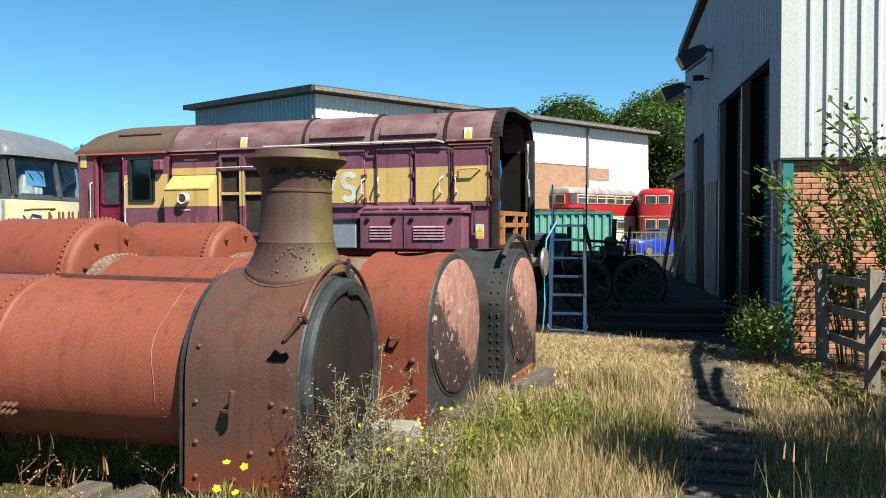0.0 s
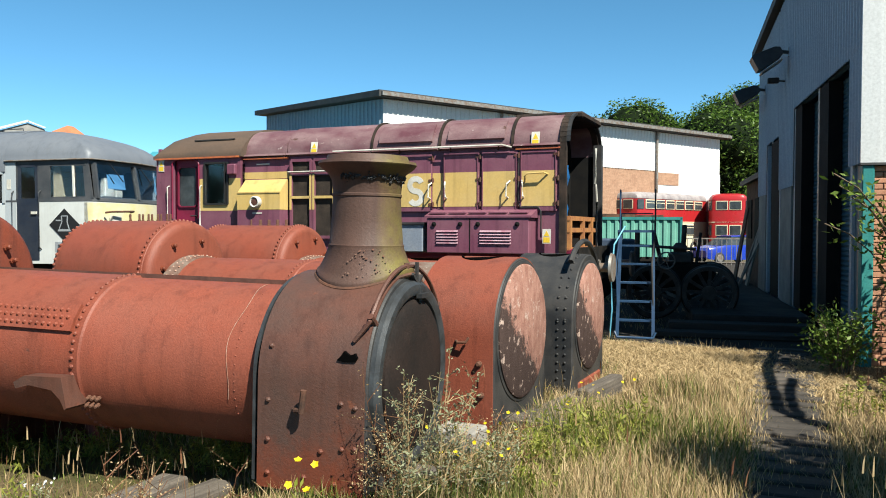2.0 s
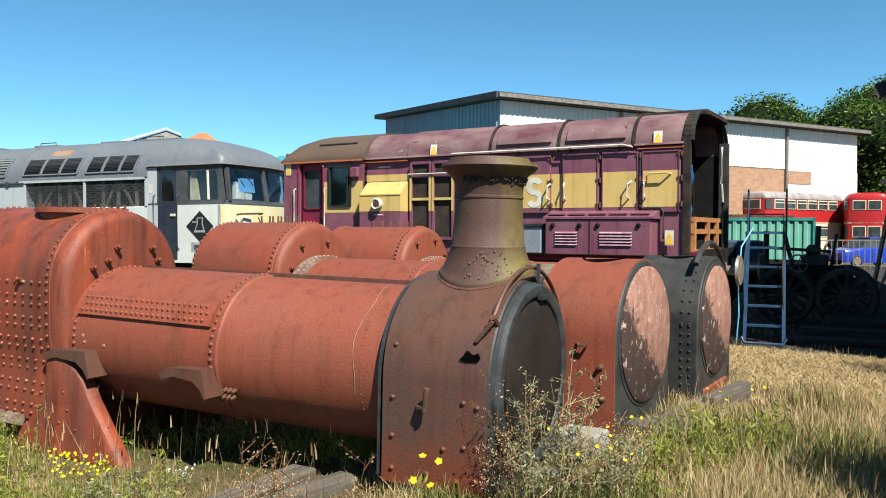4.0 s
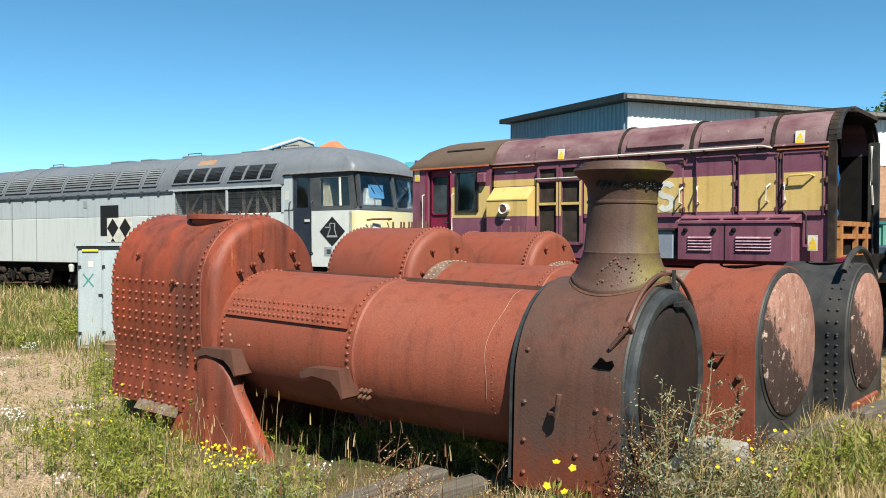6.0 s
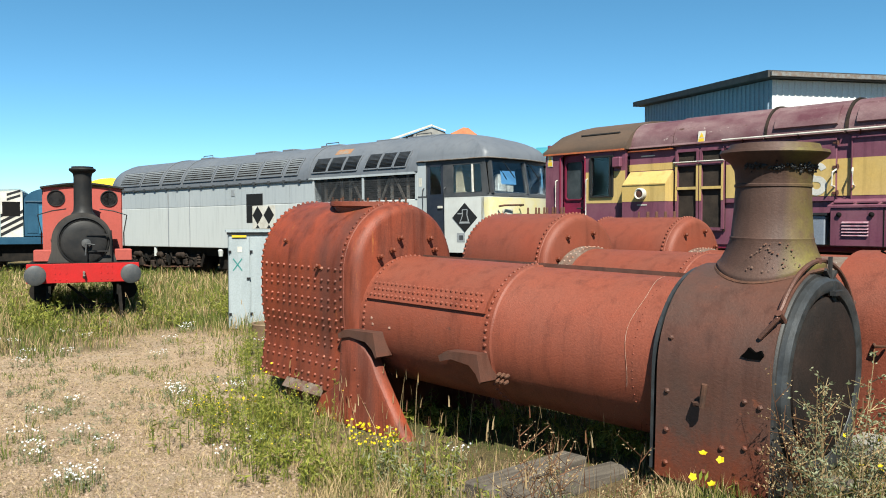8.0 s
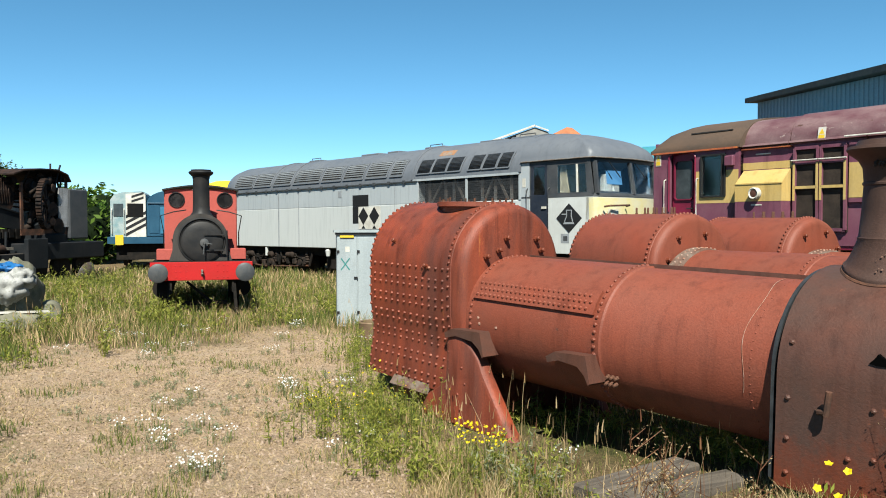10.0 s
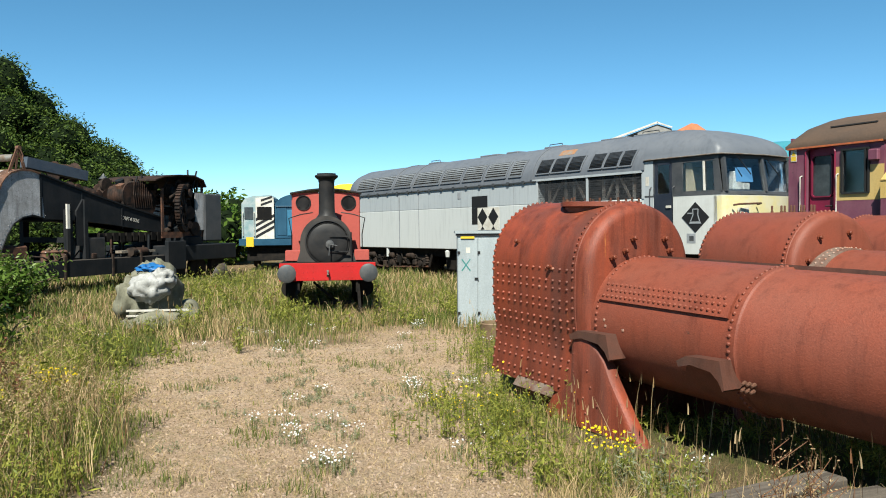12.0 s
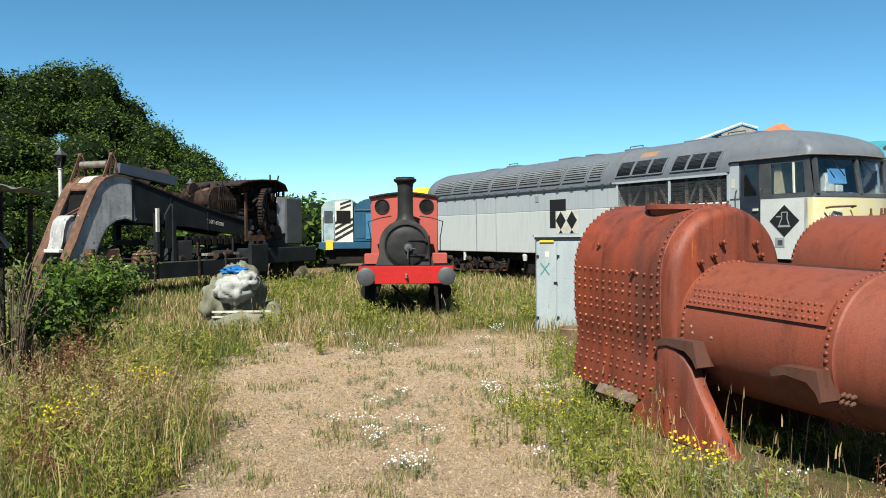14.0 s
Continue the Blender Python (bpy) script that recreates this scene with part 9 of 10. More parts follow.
# grass over the yard
px, py = scatter(340000, 3.0, 34, -34, 84, 0.93)
keep, tone, hs = [], [], []
for i, (x, y) in enumerate(zip(px, py)):
    gr, gn, ash, st = zone(x, y)
    if solid_foot(x, y):
        continue
    clump = smooth01((noise.noise((x * 1.1, y * 1.1, 31.0)) + 0.5 * noise.noise((x * 3.7, y * 3.7, 33.0)) - 0.05) / 0.35)
    p = (1 - gr * (0.70 - 0.42 * clump)) * (1 - ash * (0.93 - 0.5 * clump))
    if rng.random() > p:
        continue
    du, dv = (x + 0.774) * 0.966 - (y - 5.69) * 0.259, (x + 0.774) * 0.259 + (y - 5.69) * 0.966
    bare = smooth01((du + 4.3) / 0.5) * smooth01((-0.6 - du) / 0.3) * smooth01((dv + 1.35) / 0.35) * smooth01((0.9 - dv) / 0.3)
    if rng.random() < 0.72 * bare:
        continue
    keep.append(i)
    tall = 0.17 + 0.16 * noise.noise((x * 0.8, y * 0.8, 20.0)) + 0.06 * noise.noise((x * 3, y * 3, 2.0)) - 0.07 * st
    tall *= (1 - (0.72 - 0.3 * clump) * gr) * (1 - 0.5 * ash) * (1 - 0.5 * st)
    band = smooth01(1 - abs(y - 6.6) / 1.0) * smooth01((x + 0.2) / 0.6) * smooth01((2.2 - x) / 0.5)
    tall = tall * (1 - st) + 0.055 * st + 0.09 * band
    if x < -4 and y < 2.6 - 0.16 * x and gr < 0.3:
        tall = tall * 1.2 + 0.05
    if x < -9 and gr < 0.3:
        tall += 0.1
    tall *= 1 - 0.45 * bare
    hs.append(max(0.02, tall) * (0.6 if gr > 0.6 and clump < 0.3 else 1.0))
    tone.append(rng.random() < (0.55 * gn + 0.15 + 0.25 * gr * clump + 0.45 * band + (0.3 if x < -9 or y < 2.6 - 0.16 * x and x < -4 else 0.0) + 0.35 * bare) * (1 - 0.7 * st) * (0.25 if x > 2.0 else 1.0))
px, py, hs, tone = px[keep], py[keep], np.array(hs), np.array(tone)
pz = gz_all(px, py)
hh = hs * rng.uniform(0.5, 1.35, len(hs))
rr = np.hypot(px, py)
ww = 0.0014 + 0.00062 * rr * rng.uniform(0.5, 1.4, len(rr))
quads_object("dry_grass", blades(px[~tone], py[~tone], pz[~tone], hh[~tone], ww[~tone], 0.7), STRAW, "dry straw-coloured summer grass", "grass")
mx_, my_ = rng.uniform(-0.2, 4.2, 60000), rng.uniform(6.8, 12.8, 60000)
mk_ = [i for i, (x, y) in enumerate(zip(mx_, my_)) if rng.random() < zone(x, y)[3] * (1 - zone(x, y)[2]) and not solid_foot(x, y)]
mx_, my_ = mx_[mk_], my_[mk_]
quads_object("matted_straw", blades(mx_, my_, gz_all(mx_, my_) + 0.02, rng.uniform(0.02, 0.07, len(mx_)), rng.uniform(0.006, 0.013, len(mx_)), 3.0), STRAW, "short matted bleached straw", "grass")
quads_object("green_grass", blades(px[tone], py[tone], pz[tone], hh[tone], ww[tone] * 1.3, 0.5), GREEN_BLADE, "green grass and low weeds", "grass")

# the yard behind and around
bx_, by_ = scatter(26000, 0.5, 14, 84, 326)
bz_ = rng.random(len(bx_)) < 0.35
bh_ = 0.05 + 0.13 * rng.random(len(bx_))
for name, sel, mt_, lb in (("dry_grass", ~bz_, STRAW, "dry straw-coloured summer grass"), ("green_grass", bz_, GREEN_BLADE, "green grass and low weeds")):
    quads_object(name, blades(bx_[sel], by_[sel], gz_all(bx_[sel], by_[sel]), bh_[sel], np.full(sel.sum(), 0.008), 0.8), mt_, lb, "grass")
cx_, cy_ = scatter(14000, 0.5, 3.1, -34, 84)
quads_object("dry_grass", blades(cx_, cy_, gz_all(cx_, cy_), rng.uniform(0.03, 0.12, len(cx_)), np.full(len(cx_), 0.005), 0.8), STRAW, "dry straw-coloured summer grass", "grass")

# dry litter and grit over the gravel
PEBBLE = material("pale_pebble", (0.52, 0.40, 0.30), (0.36, 0.26, 0.19), (0.58, 0.50, 0.42), 9, 60, 0.9, vary=0.3)
LITTER = leaf_material("dry_litter", (0.12, 0.08, 0.05), (0.5, 0.38, 0.25), 0.9, 0.0)
lx_, ly_ = scatter(60000, 4.5, 18, 12, 72, 0.9)
lk_ = [i for i, (x, y) in enumerate(zip(lx_, ly_)) if zone(x, y)[0] > 0.3]
lx_, ly_ = lx_[lk_], ly_[lk_]
quads_object("ground_litter", leaves(np.stack([lx_, ly_, gz_all(lx_, ly_) + 0.006], -1), 0.003 + 0.0011 * np.hypot(lx_, ly_), 0.15), LITTER, "dry stalks and grit scattered on gravel", "litter")

# loose stones on the gravel
qx_, qy_ = scatter(11000, 4.5, 15, 12, 72, 0.9)
qk_ = [i for i, (x, y) in enumerate(zip(qx_, qy_)) if zone(x, y)[0] > 0.35]
qx_, qy_ = qx_[qk_], qy_[qk_]
qs_ = rng.uniform(0.005, 0.014, len(qx_)) * rng.uniform(0.6, 1.4, len(qx_))
qc_ = np.stack([qx_, qy_, gz_all(qx_, qy_)], -1)
qa_ = rng.uniform(0, 6.28, len(qx_))
ring_ = [qc_ + np.stack([np.cos(qa_ + k * 1.571) * qs_ * (1.3 if k % 2 else 0.9), np.sin(qa_ + k * 1.571) * qs_ * (1.3 if k % 2 else 0.9), 0 * qs_], -1) for k in range(4)]
lid_ = [p * 0.45 + qc_ * 0.55 + np.stack([0 * qs_, 0 * qs_, qs_ * 0.85], -1) for p in ring_]
quads_object("loose_stones", np.concatenate([np.stack(lid_, 1)] + [np.stack([ring_[k], ring_[(k + 1) % 4], lid_[(k + 1) % 4], lid_[k]], 1) for k in range(4)]), PEBBLE, "small loose stones on the gravel", "stones")

# flattened dry tufts over the gravel
fx_, fy_ = scatter(60000, 4.5, 17, 14, 70, 0.9)
fk_ = [i for i, (x, y) in enumerate(zip(fx_, fy_)) if zone(x, y)[0] > 0.3 and noise.noise((x * 1.7, y * 1.7, 55.0)) + 0.6 * noise.noise((x * 5, y * 5, 57.0)) > rng.uniform(-0.45, 0.35)]
fx_, fy_ = fx_[fk_], fy_[fk_]
quads_object("flattened_grass", blades(fx_, fy_, gz_all(fx_, fy_) + 0.015, rng.uniform(0.015, 0.06, len(fx_)), 0.002 + 0.0004 * np.hypot(fx_, fy_), 2.6), STRAW, "short dry grass trodden into the gravel", "grass")

# tall growth at the yard edge
ex_, ey_ = rng.uniform(-12.5, -5.0, 15000), rng.uniform(0.0, 3.4, 15000)
ek_ = [i for i, (x, y) in enumerate(zip(ex_, ey_)) if zone(x, y)[0] < 0.45 and noise.noise((x * 1.9, y * 1.9, 61.0)) > rng.uniform(-0.35, 0.4)]
ex_, ey_ = ex_[ek_], ey_[ek_]
eh_ = rng.uniform(0.25, 0.72, len(ex_))
et_ = rng.random(len(ex_))
for sel, mt_, nm, lb in ((et_ < 0.5, STRAW, "dry_grass", "tall dry grass at the yard edge"), ((et_ >= 0.5) & (et_ < 0.86), GREEN_BLADE, "green_grass", "tall green grass at the yard edge"), (et_ >= 0.86, RED_STEM, "dock_stems", "reddish dried dock stems")):
    quads_object(nm, blades(ex_[sel], ey_[sel], gz_all(ex_[sel], ey_[sel]), eh_[sel], np.full(sel.sum(), 0.0055), 0.6), mt_, lb, "grass")

# tall dry stems with seed heads
tx, ty = scatter(2600, 3.9, 20, -30, 84)
keep = [i for i, (x, y) in enumerate(zip(tx, ty)) if zone(x, y)[0] < 0.35 and zone(x, y)[2] < 0.3 and not solid_foot(x, y) and not (-1.6 < x < 0.2 and 3.6 < y < 5.4) and (zone(x, y)[3] < 0.3 or rng.random() < 0.06) and (x < -3.5 or (y < 5.0 and rng.random() < 0.6) or rng.random() < 0.2)]
tx, ty = tx[keep], ty[keep]
tz = gz_all(tx, ty)
th = rng.uniform(0.35, 0.75, len(tx))
stems = blades(tx, ty, tz, th, np.full(len(tx), 0.002) + 0.0004 * np.hypot(tx, ty), 0.3)
tips = stems[:, 4:].mean(1)
heads = blades(tips[:, 0], tips[:, 1], tips[:, 2] - 0.08, np.full(len(tx), 0.10), 0.006 + 0.0008 * np.hypot(tx, ty), 0.25)
k = (rng.random(len(tx)) < 0.8) & ~((tx < -5) & (ty < 3.2) & (rng.random(len(tx)) < 0.6))
quads_object("seed_stems", np.concatenate([stems[k], heads[k]]), DRY_STEM, "tall dry grass stems with seed heads", "grass")
quads_object("dock_stems", np.concatenate([stems[~k], heads[~k]]), RED_STEM, "reddish dried dock stems", "weeds")


def weed_patch(name, spots, mat, label, stems=7, leafy=16, size=0.035):
    """Leafy plants: a tuft of stems with leaves along them. spots: x, y, spread, height."""
    out, sticks = [], []
    for x, y, spread, h in spots:
        for _ in range(stems):
            a, r = rng.uniform(0, 2 * np.pi), spread * math.sqrt(rng.uniform(0, 1))
            bx, by = x + r * math.cos(a), y + r * math.sin(a)
            hz = h * rng.uniform(0.55, 1.1)
            lx, ly = rng.normal(0, 0.12 * h, 2)
            z0 = gz(bx, by)
            t = rng.uniform(0.1, 1.0, leafy)
            c = np.stack([bx + lx * t ** 1.5, by + ly * t ** 1.5, z0 + hz * t], -1) + rng.normal(0, size * 0.8, (leafy, 3))
            out.append(leaves(c, size * 1.35, 1.2, 0.2))
            sticks.append((bx, by, z0, hz))
    q = np.array(sticks)
    st = blades(q[:, 0], q[:, 1], q[:, 2], q[:, 3], np.full(len(q), 0.008), 0.15)
    quads_object(name, np.concatenate(out), mat, label, "weeds")
    quads_object(name + "_stems", st, GREEN_BLADE, "thin stems of weeds", "weeds")


def flowers(name, spots, mat, label, each, spread, h, r):
    c = []
    for x, y in spots:
        for _ in range(each):
            a, q = rng.uniform(0, 2 * np.pi), spread * math.sqrt(rng.uniform(0, 1))
            c.append((x + q * math.cos(a), y + q * math.sin(a), gz(x, y) + h * rng.uniform(0.75, 1.1)))
    c = np.array(c)
    n = len(c)
    out = []
    face = rng.normal(0, 0.45, (n, 3)) + np.array([0.25, -0.5, 0.8])
    face /= np.linalg.norm(face, axis=1)[:, None]
    u = np.cross(face, rng.normal(size=(n, 3)))
    u /= np.linalg.norm(u, axis=1)[:, None]
    v = np.cross(face, u)
    for k in range(5):
        a = 2 * math.pi * k / 5
        d, e = u * math.cos(a) + v * math.sin(a), v * math.cos(a) - u * math.sin(a)
        out.append(np.stack([c, c + d * r * 0.6 + e * r * 0.42 + face * r * 0.25, c + d * r + face * r * 0.35, c + d * r * 0.6 - e * r * 0.42 + face * r * 0.25], 1))
    st = blades(c[:, 0], c[:, 1], gz_all(c[:, 0], c[:, 1]), c[:, 2] - gz_all(c[:, 0], c[:, 1]), np.full(n, 0.005), 0.0)
    quads_object(name, np.concatenate(out), mat, label, "flowers")
    quads_object(name + "_stems", st, GREEN_BLADE, "thin flower stems", "flowers")


def along(x0, y0, x1, y1, n, wob, spread, h):
    t = rng.uniform(0, 1, n)
    return [(x0 + (x1 - x0) * k + rng.normal(0, wob), y0 + (y1 - y0) * k + rng.normal(0, wob), spread, h * rng.uniform(0.6, 1.2)) for k in t]


# weeds round the firebox and along the boilers
weed_patch("weeds", along(-6.3, 6.0, -4.7, 4.5, 26, 0.30, 0.16, 0.36) + along(-4.6, 4.4, -3.2, 4.9, 16, 0.15, 0.14, 0.38) + along(-9.2, 9.6, -6.4, 6.6, 26, 0.35, 0.2, 0.4), WEED, "bright leafy weeds round the firebox", 7, 14, 0.024)
weed_patch("nettles", along(-12.5, 8.2, -15.5, 8.6, 16, 0.4, 0.25, 0.5) + along(-12.6, 10.2, -11.2, 11.8, 10, 0.3, 0.25, 0.6) + along(-16.5, 13.5, -12.5, 12.6, 12, 0.6, 0.25, 0.42) + along(-13.6, 6.2, -19, 9.5, 24, 0.7, 0.3, 0.55) + along(-15.6, 9.6, -18.0, 13.0, 26, 0.5, 0.25, 0.6) + along(-13.0, 12.3, -10.9, 11.5, 16, 0.3, 0.2, 0.6) + along(-19.5, 9.5, -24, 13.5, 24, 0.6, 0.3, 0.7), WEED, "green nettles and docks along the sidings", 7, 16, 0.035)
weed_patch("ragwort", along(0.1, 6.1, 1.0, 6.7, 12, 0.2, 0.14, 0.42) + along(-0.2, 5.2, 0.4, 6.0, 8, 0.2, 0.12, 0.3) + along(-3.0, 6.6, -1.6, 6.2, 12, 0.2, 0.15, 0.25) + along(3.4, 7.6, 4.3, 8.8, 6, 0.25, 0.15, 0.3) + along(-5.2, 7.0, -3.6, 6.7, 16, 0.25, 0.2, 0.2), WEED, "green ragwort and willowherb", 8, 18, 0.024)
weed_patch("grey_weeds", [(-3.45, 4.55, 0.14, 0.5), (-3.2, 4.62, 0.14, 0.45), (-3.0, 4.6, 0.12, 0.4), (-2.1, 4.5, 0.1, 0.35)], WEED_GREY, "grey-green seeding weeds beside the throat plate", 9, 22, 0.02)


def branching(name, plants, mat, stem_mat, label, leaf):
    """Tall wiry plants: stems with side twigs, each twig ending in small leaves and seed tufts."""
    sticks, puffs = [], []
    for x, y, spread, h, stems in plants:
        for _ in range(stems):
            bx, by = x + rng.normal(0, spread * 0.4), y + rng.normal(0, spread * 0.25)
            base = np.array([bx, by, gz(bx, by)])
            top = base + np.array([rng.normal(0, spread * 0.6), rng.normal(0, spread * 0.4), h * rng.uniform(0.55, 1.0)])
            sticks.append((base, top))
            for k in range(9):
                s = rng.uniform(0.25, 1.0)
                p = base + (top - base) * s
                q = p + np.array([rng.normal(0, 0.10), rng.normal(0, 0.10), rng.uniform(0.04, 0.20)]) * (1.25 - 0.6 * s)
                sticks.append((p, q))
                t = rng.uniform(0.2, 1.05, (9, 1))
                puffs.append(p + (q - p) * t + rng.normal(0, 0.014, (9, 3)))
    st = []
    for p, q in sticks:
        d = q - p
        e = np.cross(d, (0.3, 1.0, 0.1))
        e *= 0.0028 / (np.linalg.norm(e) + 1e-6)
        st.append((p - e, p + e, q + e * 0.5, q - e * 0.5))
    quads_object(name, leaves(np.concatenate(puffs), leaf, 0.8), mat, label, "weeds")
    quads_object(name + "_stems", np.array(st), stem_mat, "wiry stems of weeds", "weeds")


branching("seeding_weeds", [(-0.55, 4.78, 0.17, 1.08, 8), (-0.42, 4.82, 0.17, 0.85, 8), (-0.68, 4.62, 0.10, 0.5, 4), (-0.22, 4.95, 0.18, 0.55, 7), (0.0, 5.3, 0.25, 0.4, 6)], WEED_GREY, DRY_STEM, "grey seeding weeds in front of the smokebox", 0.014)
branching("dead_weeds", [(-0.70, 4.83, 0.13, 0.80, 6), (-0.85, 4.80, 0.10, 0.6, 4), (-1.95, 4.3, 0.18, 0.75, 5), (-2.25, 4.35, 0.15, 0.6, 4), (-1.6, 4.25, 0.15, 0.6, 4), (-0.05, 5.6, 0.2, 0.45, 6), (-0.35, 5.3, 0.15, 0.4, 5)], DRY_STEM, RED_STEM, "dead brown weeds with bare stalks", 0.009)
branching("dead_stalks", [(x, y, 0.3, h, 4) for x, y, _, h in along(-10.5, 2.6, -6.6, 1.7, 26, 0.6, 0.2, 0.85)], DRY_STEM, DRY_STEM, "tall dead stalks at the yard edge", 0.012)
branching("red_weeds", [(x, y, 0.3, h, 3) for x, y, _, h in along(-10.2, 2.2, -7.2, 1.3, 6, 0.3, 0.2, 0.6)], RED_STEM, RED_STEM, "reddish dried docks and sorrel", 0.02)
weed_patch("foreground_weeds", along(-8.2, 1.4, -6.2, 1.2, 10, 0.4, 0.25, 0.5) + along(-10.5, 2.4, -8.0, 1.4, 18, 0.5, 0.25, 0.55) + along(-14, 4.6, -10.5, 2.6, 24, 0.5, 0.25, 0.55), WEED, "tall weeds at the yard edge", 8, 18, 0.035)
weed_patch("edge_weeds", along(-10.2, 2.6, -6.2, 1.5, 46, 0.45, 0.12, 0.5) + along(-8.2, 1.6, -6.0, 1.0, 26, 0.3, 0.12, 0.5) + along(-12.5, 3.6, -9.5, 2.7, 34, 0.35, 0.13, 0.55), WEED, "slender leafy weeds at the yard edge", 6, 26, 0.021)
weed_patch("ragwort_clumps", [(-9.34, 2.5, 0.2, 0.62), (-9.1, 2.7, 0.2, 0.6), (-7.5, 1.35, 0.25, 0.6), (-7.9, 1.6, 0.25, 0.55), (-7.2, 1.15, 0.2, 0.55)], LIME_WEED, "bushy yellow-green ragwort", 12, 30, 0.022)
branching("dock_clumps", [(x, y, 0.16, h, 5) for x, y, _, h in along(-7.6, 1.25, -6.8, 1.0, 5, 0.15, 0.1, 0.42) + along(-10.4, 2.3, -8.9, 1.9, 5, 0.2, 0.1, 0.7)], RED_STEM, RED_STEM, "rust-brown dock seed heads", 0.022)
weed_patch("slender_weeds", along(-5.9, 5.9, -4.75, 5.0, 46, 0.2, 0.05, 0.5) + along(-8.9, 8.9, -6.6, 6.9, 30, 0.25, 0.06, 0.5) + along(-4.6, 4.75, -2.4, 4.25, 26, 0.12, 0.05, 0.42), WEED, "upright slender weeds with small leaves", 3, 26, 0.016)
flowers("ragwort_flowers", [(-3.62, 4.62), (-3.50, 4.66), (-3.80, 4.7), (-9.34, 2.5), (-9.15, 2.6), (-9.0, 2.75), (-7.5, 1.35), (-7.9, 1.6), (-7.7, 1.45), (-8.4, 1.9)], YELLOW, "flat yellow ragwort heads", 24, 0.09, 0.46, 0.0125)
flowers("yellow_flowers", [(-0.25, 4.8), (-0.4, 4.75), (-0.1, 4.9), (0.25, 6.2), (0.5, 6.4), (0.8, 6.7), (-5.6, 5.2), (-5.0, 5.0), (0.0, 5.3), (-6.0, 6.0)], YELLOW, "small yellow flowers on thin stems", 4, 0.2, 0.5, 0.014)
flowers("weed_blossom", [(rng.uniform(-6.3, -4.4), rng.uniform(4.5, 6.2)) for _ in range(24)], YELLOW, "tiny yellow blossoms among weeds", 3, 0.14, 0.34, 0.007)
primrose = [(-1.17, 4.22), (-1.08, 4.25)]
flowers("evening_primrose", primrose, YELLOW, "pale yellow primrose flowers by the smokebox", 2, 0.05, 0.48, 0.024)
weed_patch("primrose_leaves", [(-1.12, 4.23, 0.05, 0.45)], WEED, "green primrose leaves", 5, 14, 0.03)
daisy = [(-5.57, 3.48), (-5.7, 3.62), (-5.45, 3.6), (-5.62, 3.72), (-6.57, 3.93), (-6.4, 3.8), (-13.08, 7.13), (-12.6, 7.1), (-12.33, 7.2), (-7.5, 6.18), (-7.3, 6.0), (-7.1, 5.9), (-6.6, 5.6)] + [(-5.8 + rng.normal(0, 1.0), 5.6 + rng.normal(0, 1.0)) for _ in range(9)] + [(-12.2 + rng.normal(0, 1.6), 7.4 + rng.normal(0, 1.5)) for _ in range(16)] + [(-7.2, 3.9), (-7.0, 4.1), (-6.7, 4.4), (-7.6, 4.6)]
flowers("daisies", daisy, PETAL, "white mayweed daisies in clumps", 16, 0.13, 0.13, 0.010)
weed_patch("mayweed", [(x, y, 0.17, 0.12) for x, y in daisy] + [(rng.normal(-7.5, 1.6), rng.normal(5.2, 1.4), 0.12, 0.07) for _ in range(50)], WEED_GREY, "low feathery mayweed on the gravel", 10, 10, 0.014)
weed_patch("thistle", [(-11.3, 6.0, 0.06, 0.55), (-11.5, 6.1, 0.05, 0.4), (-12.9, 9.1, 0.1, 0.5), (-12.3, 9.6, 0.1, 0.45), (-13.6, 8.6, 0.1, 0.55)], WEED, "upright green thistles on the gravel edge", 4, 26, 0.03)


def shrub(name, x, y, label, canes, h, spread, leaf, count, mat, lean=(0, 0)):
    """A bush: arching canes, each clothed with leaves."""
    t = thing(name, pose(x, y, gz(x, y)), label, "shrub", "shrubs by the shed")
    wood, lf = Shape(), []
    for i in range(canes):
        a = rng.uniform(0, 2 * np.pi)
        d = Vector((math.cos(a) * spread * rng.uniform(0.3, 1) + lean[0], math.sin(a) * spread * rng.uniform(0.3, 1) + lean[1], 0))
        hh = h * rng.uniform(0.55, 1.0)
        pts = [Vector((0.1 * math.cos(a), 0.1 * math.sin(a), 0)) + d * (s ** 1.6) + Vector((0, 0, hh * (1.25 * s - 0.35 * s ** 3))) for s in [k / 6 for k in range(7)]]
        wood.pipe(pts, 0.009, 5)
        for _ in range(count):
            s = rng.uniform(0.25, 1.0)
            k = min(5, int(s * 6))
            p = pts[k].lerp(pts[k + 1], s * 6 - k)
            lf.append(np.array(p) + rng.normal(0, 0.09, 3))
    part("wood", wood, TWIG, t, kind="stuff")
    o = quads_object("foliage", leaves(np.array(lf), leaf, 0.8), mat, "", "", "")
    o.parent = t
    return t


# unseen bushes, added outside the view to cast the foreground shade
shrub("shadow_bush", 3.3, 3.85, "unseen tall leafy bush added to shade the right foreground", 60, 4.1, 0.45, 0.06, 210, SHRUB, (-0.05, 0))
shrub("shadow_bush", 4.0, 3.75, "unseen tall leafy bush added to shade the right foreground", 60, 4.1, 0.7, 0.06, 210, SHRUB)
shrub("shadow_bush", 4.6, 3.9, "unseen tall leafy bush added to shade the right foreground", 60, 3.8, 0.7, 0.06, 200, SHRUB)
shrub("shadow_bush", 5.5, 4.7, "unseen tall leafy bush added to shade the right foreground", 60, 3.8, 0.7, 0.06, 200, SHRUB)
# unseen tree, added so that its limbs throw two shadow lines on the path
tree = thing("shadow_tree", pose(5.0, 4.4, 0), "unseen leaning tree added to cast two long limb shadows", "tree")
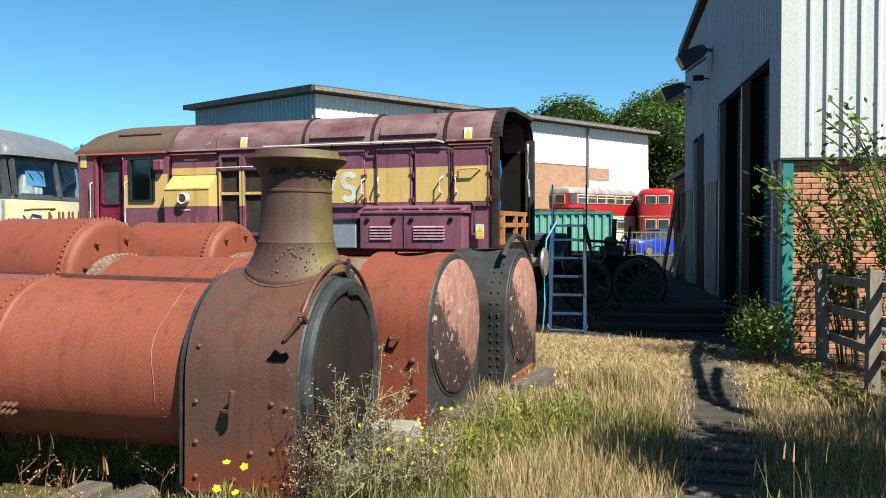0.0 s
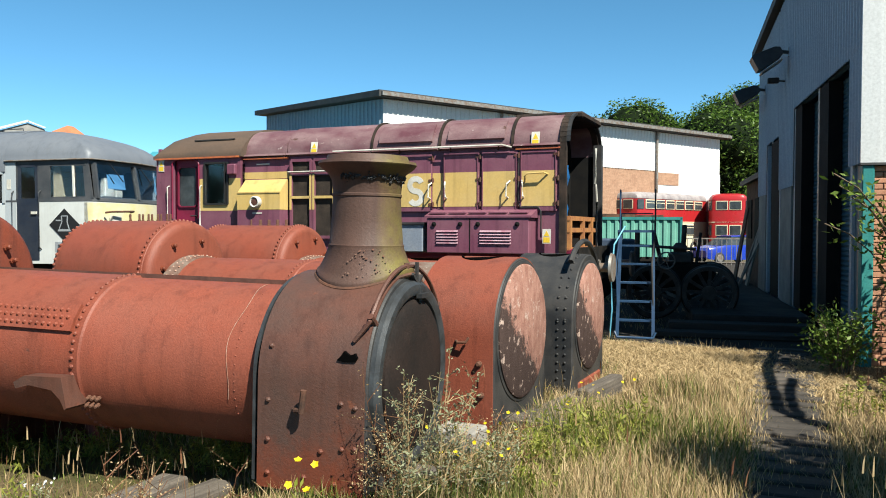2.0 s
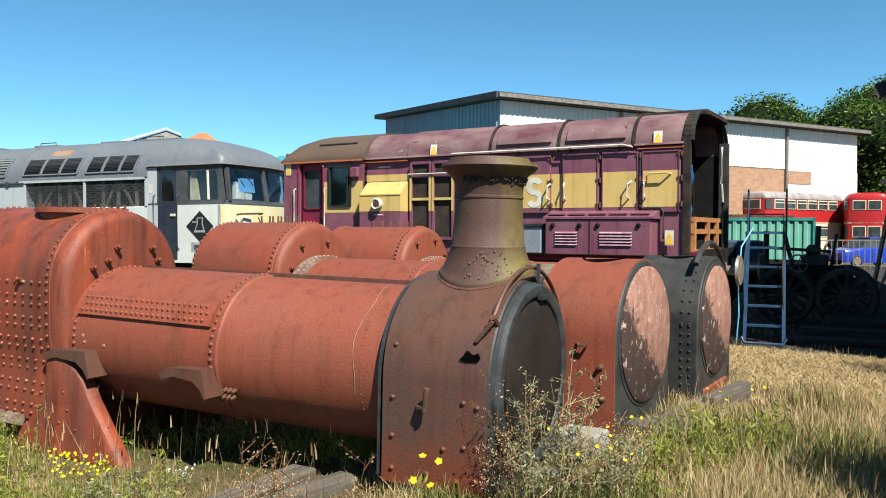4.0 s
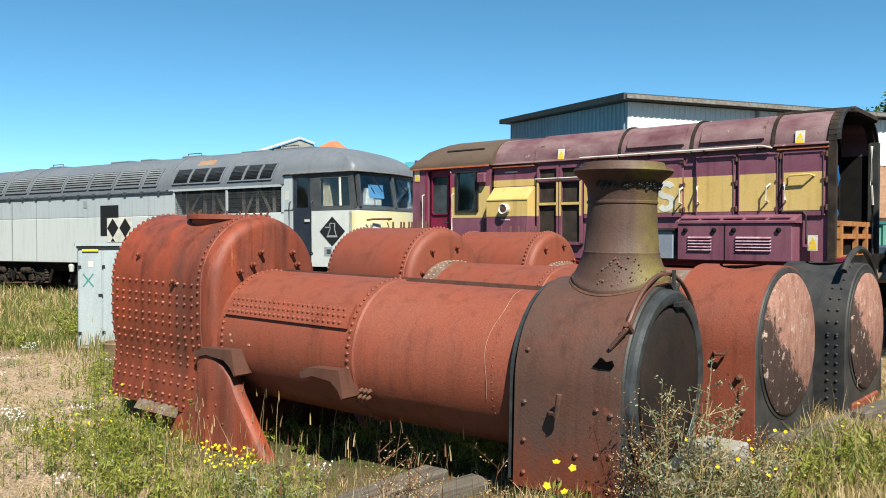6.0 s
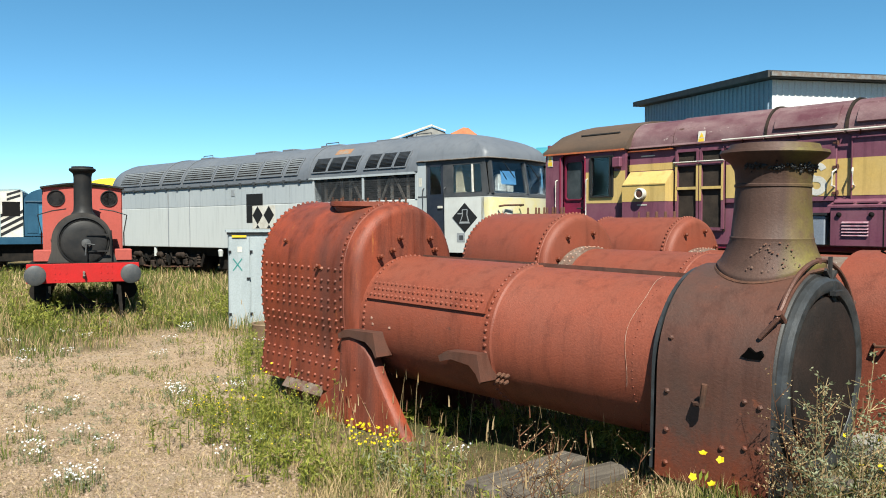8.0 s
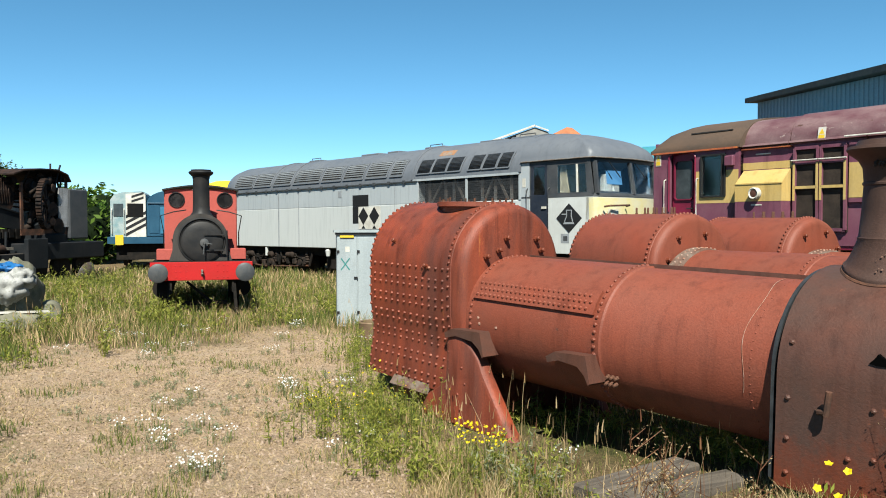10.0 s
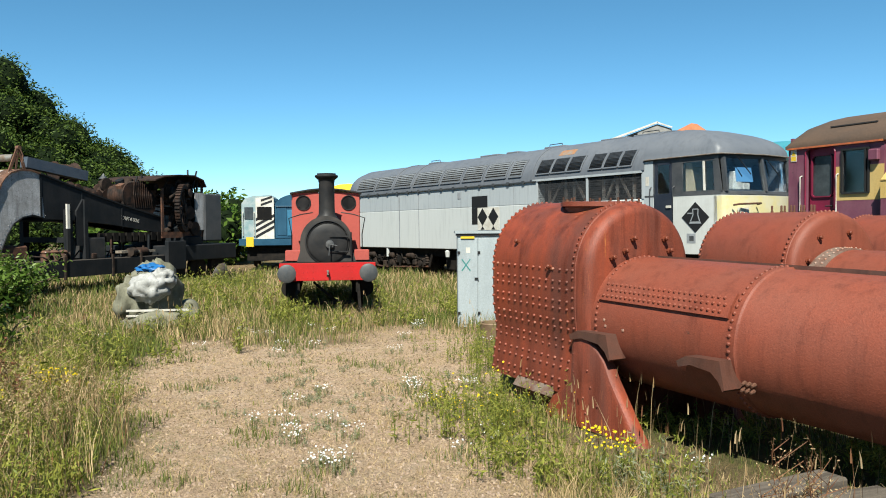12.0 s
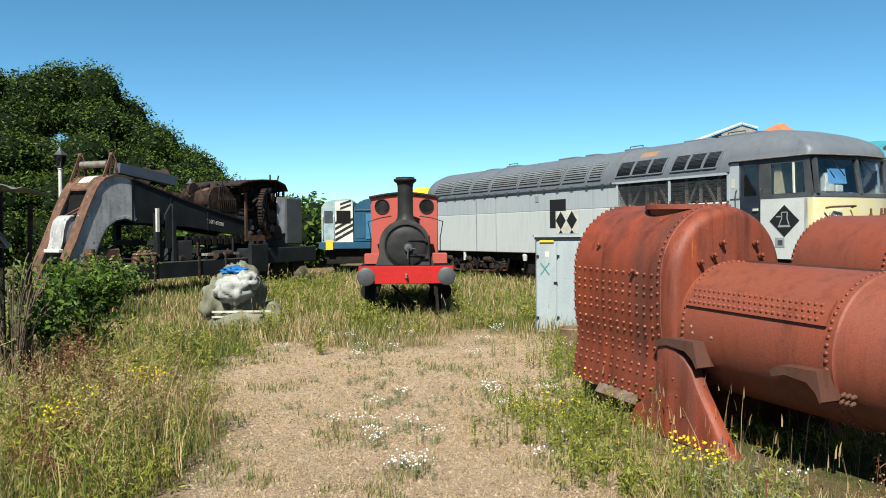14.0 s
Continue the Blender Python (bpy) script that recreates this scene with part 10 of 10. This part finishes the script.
part("trunk", Shape().pipe([(0, 0, -0.1), (0.03, 0.1, 1.4), (-0.1, 0.3, 3.1), (-0.4, 0.6, 3.7)], 0.09, 10), TWIG, tree)
part("limb", Shape().pipe([(-0.4, 0.6, 3.65), (-0.55, 1.0, 3.6), (-0.30, 2.3, 3.5), (-0.02, 3.6, 3.4), (0.4, 4.9, 3.3)], 0.06, 8), TWIG, tree)
part("limb", Shape().pipe([(-0.1, 0.3, 3.1), (-0.5, 0.2, 3.4), (-0.50, 0.9, 3.5), (-0.25, 1.9, 3.5), (0.05, 2.9, 3.4)], 0.05, 8), TWIG, tree)
shrub("elder_bush", 5.35, 9.15, "leafy green bush with arching canes against the shed", 32, 3.6, 1.2, 0.052, 62, ELDER, (-0.2, -0.1))
shrub("elder_bush", 5.7, 8.3, "leafy green bush with arching canes against the shed", 22, 2.4, 0.85, 0.053, 60, ELDER, (-0.3, 0.1))
shrub("elder_sprays", 4.95, 9.95, "arching leafy sprays over the fence", 14, 2.7, 0.6, 0.052, 75, ELDER, (-0.75, -0.1))
shrub("buddleia", 3.95, 10.05, "low grey-green bush at the foot of the shed", 22, 0.85, 0.4, 0.036, 80, ELDER)
shrub("bramble", 5.0, 7.3, "bramble bush over the fence", 20, 1.0, 0.7, 0.045, 70, SHRUB)
shrub("bramble", -20.2, 5.4, "bramble bush climbing the crane wagon", 30, 1.5, 1.1, 0.06, 90, ELDER)
shrub("bramble", -12.0, 2.75, "bramble bush by the tin shelter", 20, 1.15, 0.5, 0.05, 50, SHRUB)
shrub("bramble", -11.3, 1.75, "dark tangle of bare canes by the tin shelter", 46, 1.9, 0.5, 0.04, 7, SHRUB)
shrub("bramble", -15.5, 3.0, "bramble bush by the tin shelter", 18, 1.7, 0.7, 0.06, 80, SHRUB)
shrub("bramble", -13.4, 2.5, "bramble bush by the tin shelter", 12, 1.6, 0.5, 0.06, 60, SHRUB)
shrub("bramble", -17.6, 4.4, "bramble bush by the crane wagon", 30, 1.4, 1.0, 0.065, 90, SHRUB)


def woodland(name, crowns, label, per, leaf, mat=WOOD_LEAF):
    """Crowns of far trees: leaf sprays over uneven masses with gaps between."""
    core, lf = Shape(), []
    for i, (x, y, z, r, hz) in enumerate(crowns):
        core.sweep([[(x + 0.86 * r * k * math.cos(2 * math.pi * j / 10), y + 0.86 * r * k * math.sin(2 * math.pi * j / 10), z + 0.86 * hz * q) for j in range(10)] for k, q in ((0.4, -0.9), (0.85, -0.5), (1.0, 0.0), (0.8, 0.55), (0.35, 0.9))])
        v = rng.normal(size=(per, 3))
        v /= np.linalg.norm(v, axis=1)[:, None]
        k = np.array([1 + 0.28 * noise.noise(Vector(p) * 2.6 + Vector((i * 7.0, 0, 0))) + 0.16 * noise.noise(Vector(p) * 7 + Vector((0, i * 3.0, 0))) for p in v])
        k *= rng.uniform(0.86, 1.06, per)
        lf.append(np.stack([x + v[:, 0] * r * k, y + v[:, 1] * r * k, z + v[:, 2] * hz * k], -1))
    t = quads_object(name, leaves(np.concatenate(lf), leaf, 0.6), mat, label, "trees")
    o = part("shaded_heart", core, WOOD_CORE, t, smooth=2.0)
    return t


# near-black solid cores paint the shade deep inside the crowns
WOOD_CORE = material("crown_shade_black", (0.006, 0.011, 0.004), (0.010, 0.018, 0.006), None, 2, 12, 0.9, spec=0.05)
hill = []
random.seed(12)


def bank_top(y):
    """Height of the wooded bank's skyline, falling towards the far end of the sidings."""
    return bank_base(y) + 1.45 * smooth01((y - 10) / 4) * smooth01((26 - y) / 6)


def bank_base(y):
    return 12.0 - 0.1 * (y - 8) if y < 10 else (11.8 - 0.2 * (y - 10) if y < 14 else (11.0 - 0.72 * (y - 14) if y < 21 else 6.0 - 0.42 * (y - 21)))


for s in range(44):
    y_ = -14 + 42 * s / 43
    for row, (dx, share) in enumerate(((0, 1.0), (2.2, 0.82), (4.4, 0.62), (6.4, 0.42), (8.0, 0.24))):
        top = bank_top(y_) * share + random.uniform(-0.35, 0.25)
        rad = random.uniform(1.25, 2.0)
        hill.append((-57 + 0.05 * y_ + dx + random.uniform(-0.8, 0.8), y_ + random.uniform(-0.6, 0.6), top - rad, rad, rad * random.uniform(0.85, 1.1)))
woodland("woodland", hill, "dense green wooded bank behind the sidings", 1500, 0.11)
hedge = [(-44 - 2.2 * i + random.uniform(-1, 1), 21 + 2.0 * i, 1.3 + random.uniform(0, 0.8), 2.0, 1.7) for i in range(14)] + [(-32 - 1.5 * i, 12.5 + 0.5 * i, 0.9, 1.2, 1.1) for i in range(4)] + [(-36.2 - 0.9 * i, 19.2 + 0.75 * i - 1.2 * (i % 2), 1.2 + 0.3 * (i % 3), 1.25, 1.6) for i in range(7)]
woodland("hedge", hedge, "green hedge beyond the sidings", 420, 0.2, SHRUB)
far = [(9 + 1.75 * i + random.uniform(-0.6, 0.6), 78 + random.uniform(-3, 3), 9.6 + 1.2 * math.sin(i * 1.1) + 0.22 * i, 3.0, 2.8) for i in range(11)]
far += [(18.5 + random.uniform(-2, 2.5), 70 + random.uniform(-3, 3), random.uniform(2.5, 9.5), 2.8, 2.8) for i in range(16)]
woodland("far_trees", far, "green trees behind the warehouse", 2200, 0.17, SHRUB)

# bricks of the shed front
for me, x, z in bricks:
    if len(bricks) and z < ZC - 0.08:
        part("brick", me, None, front, m=pose(x, 0.045 + rng.uniform(-0.004, 0.004), z))
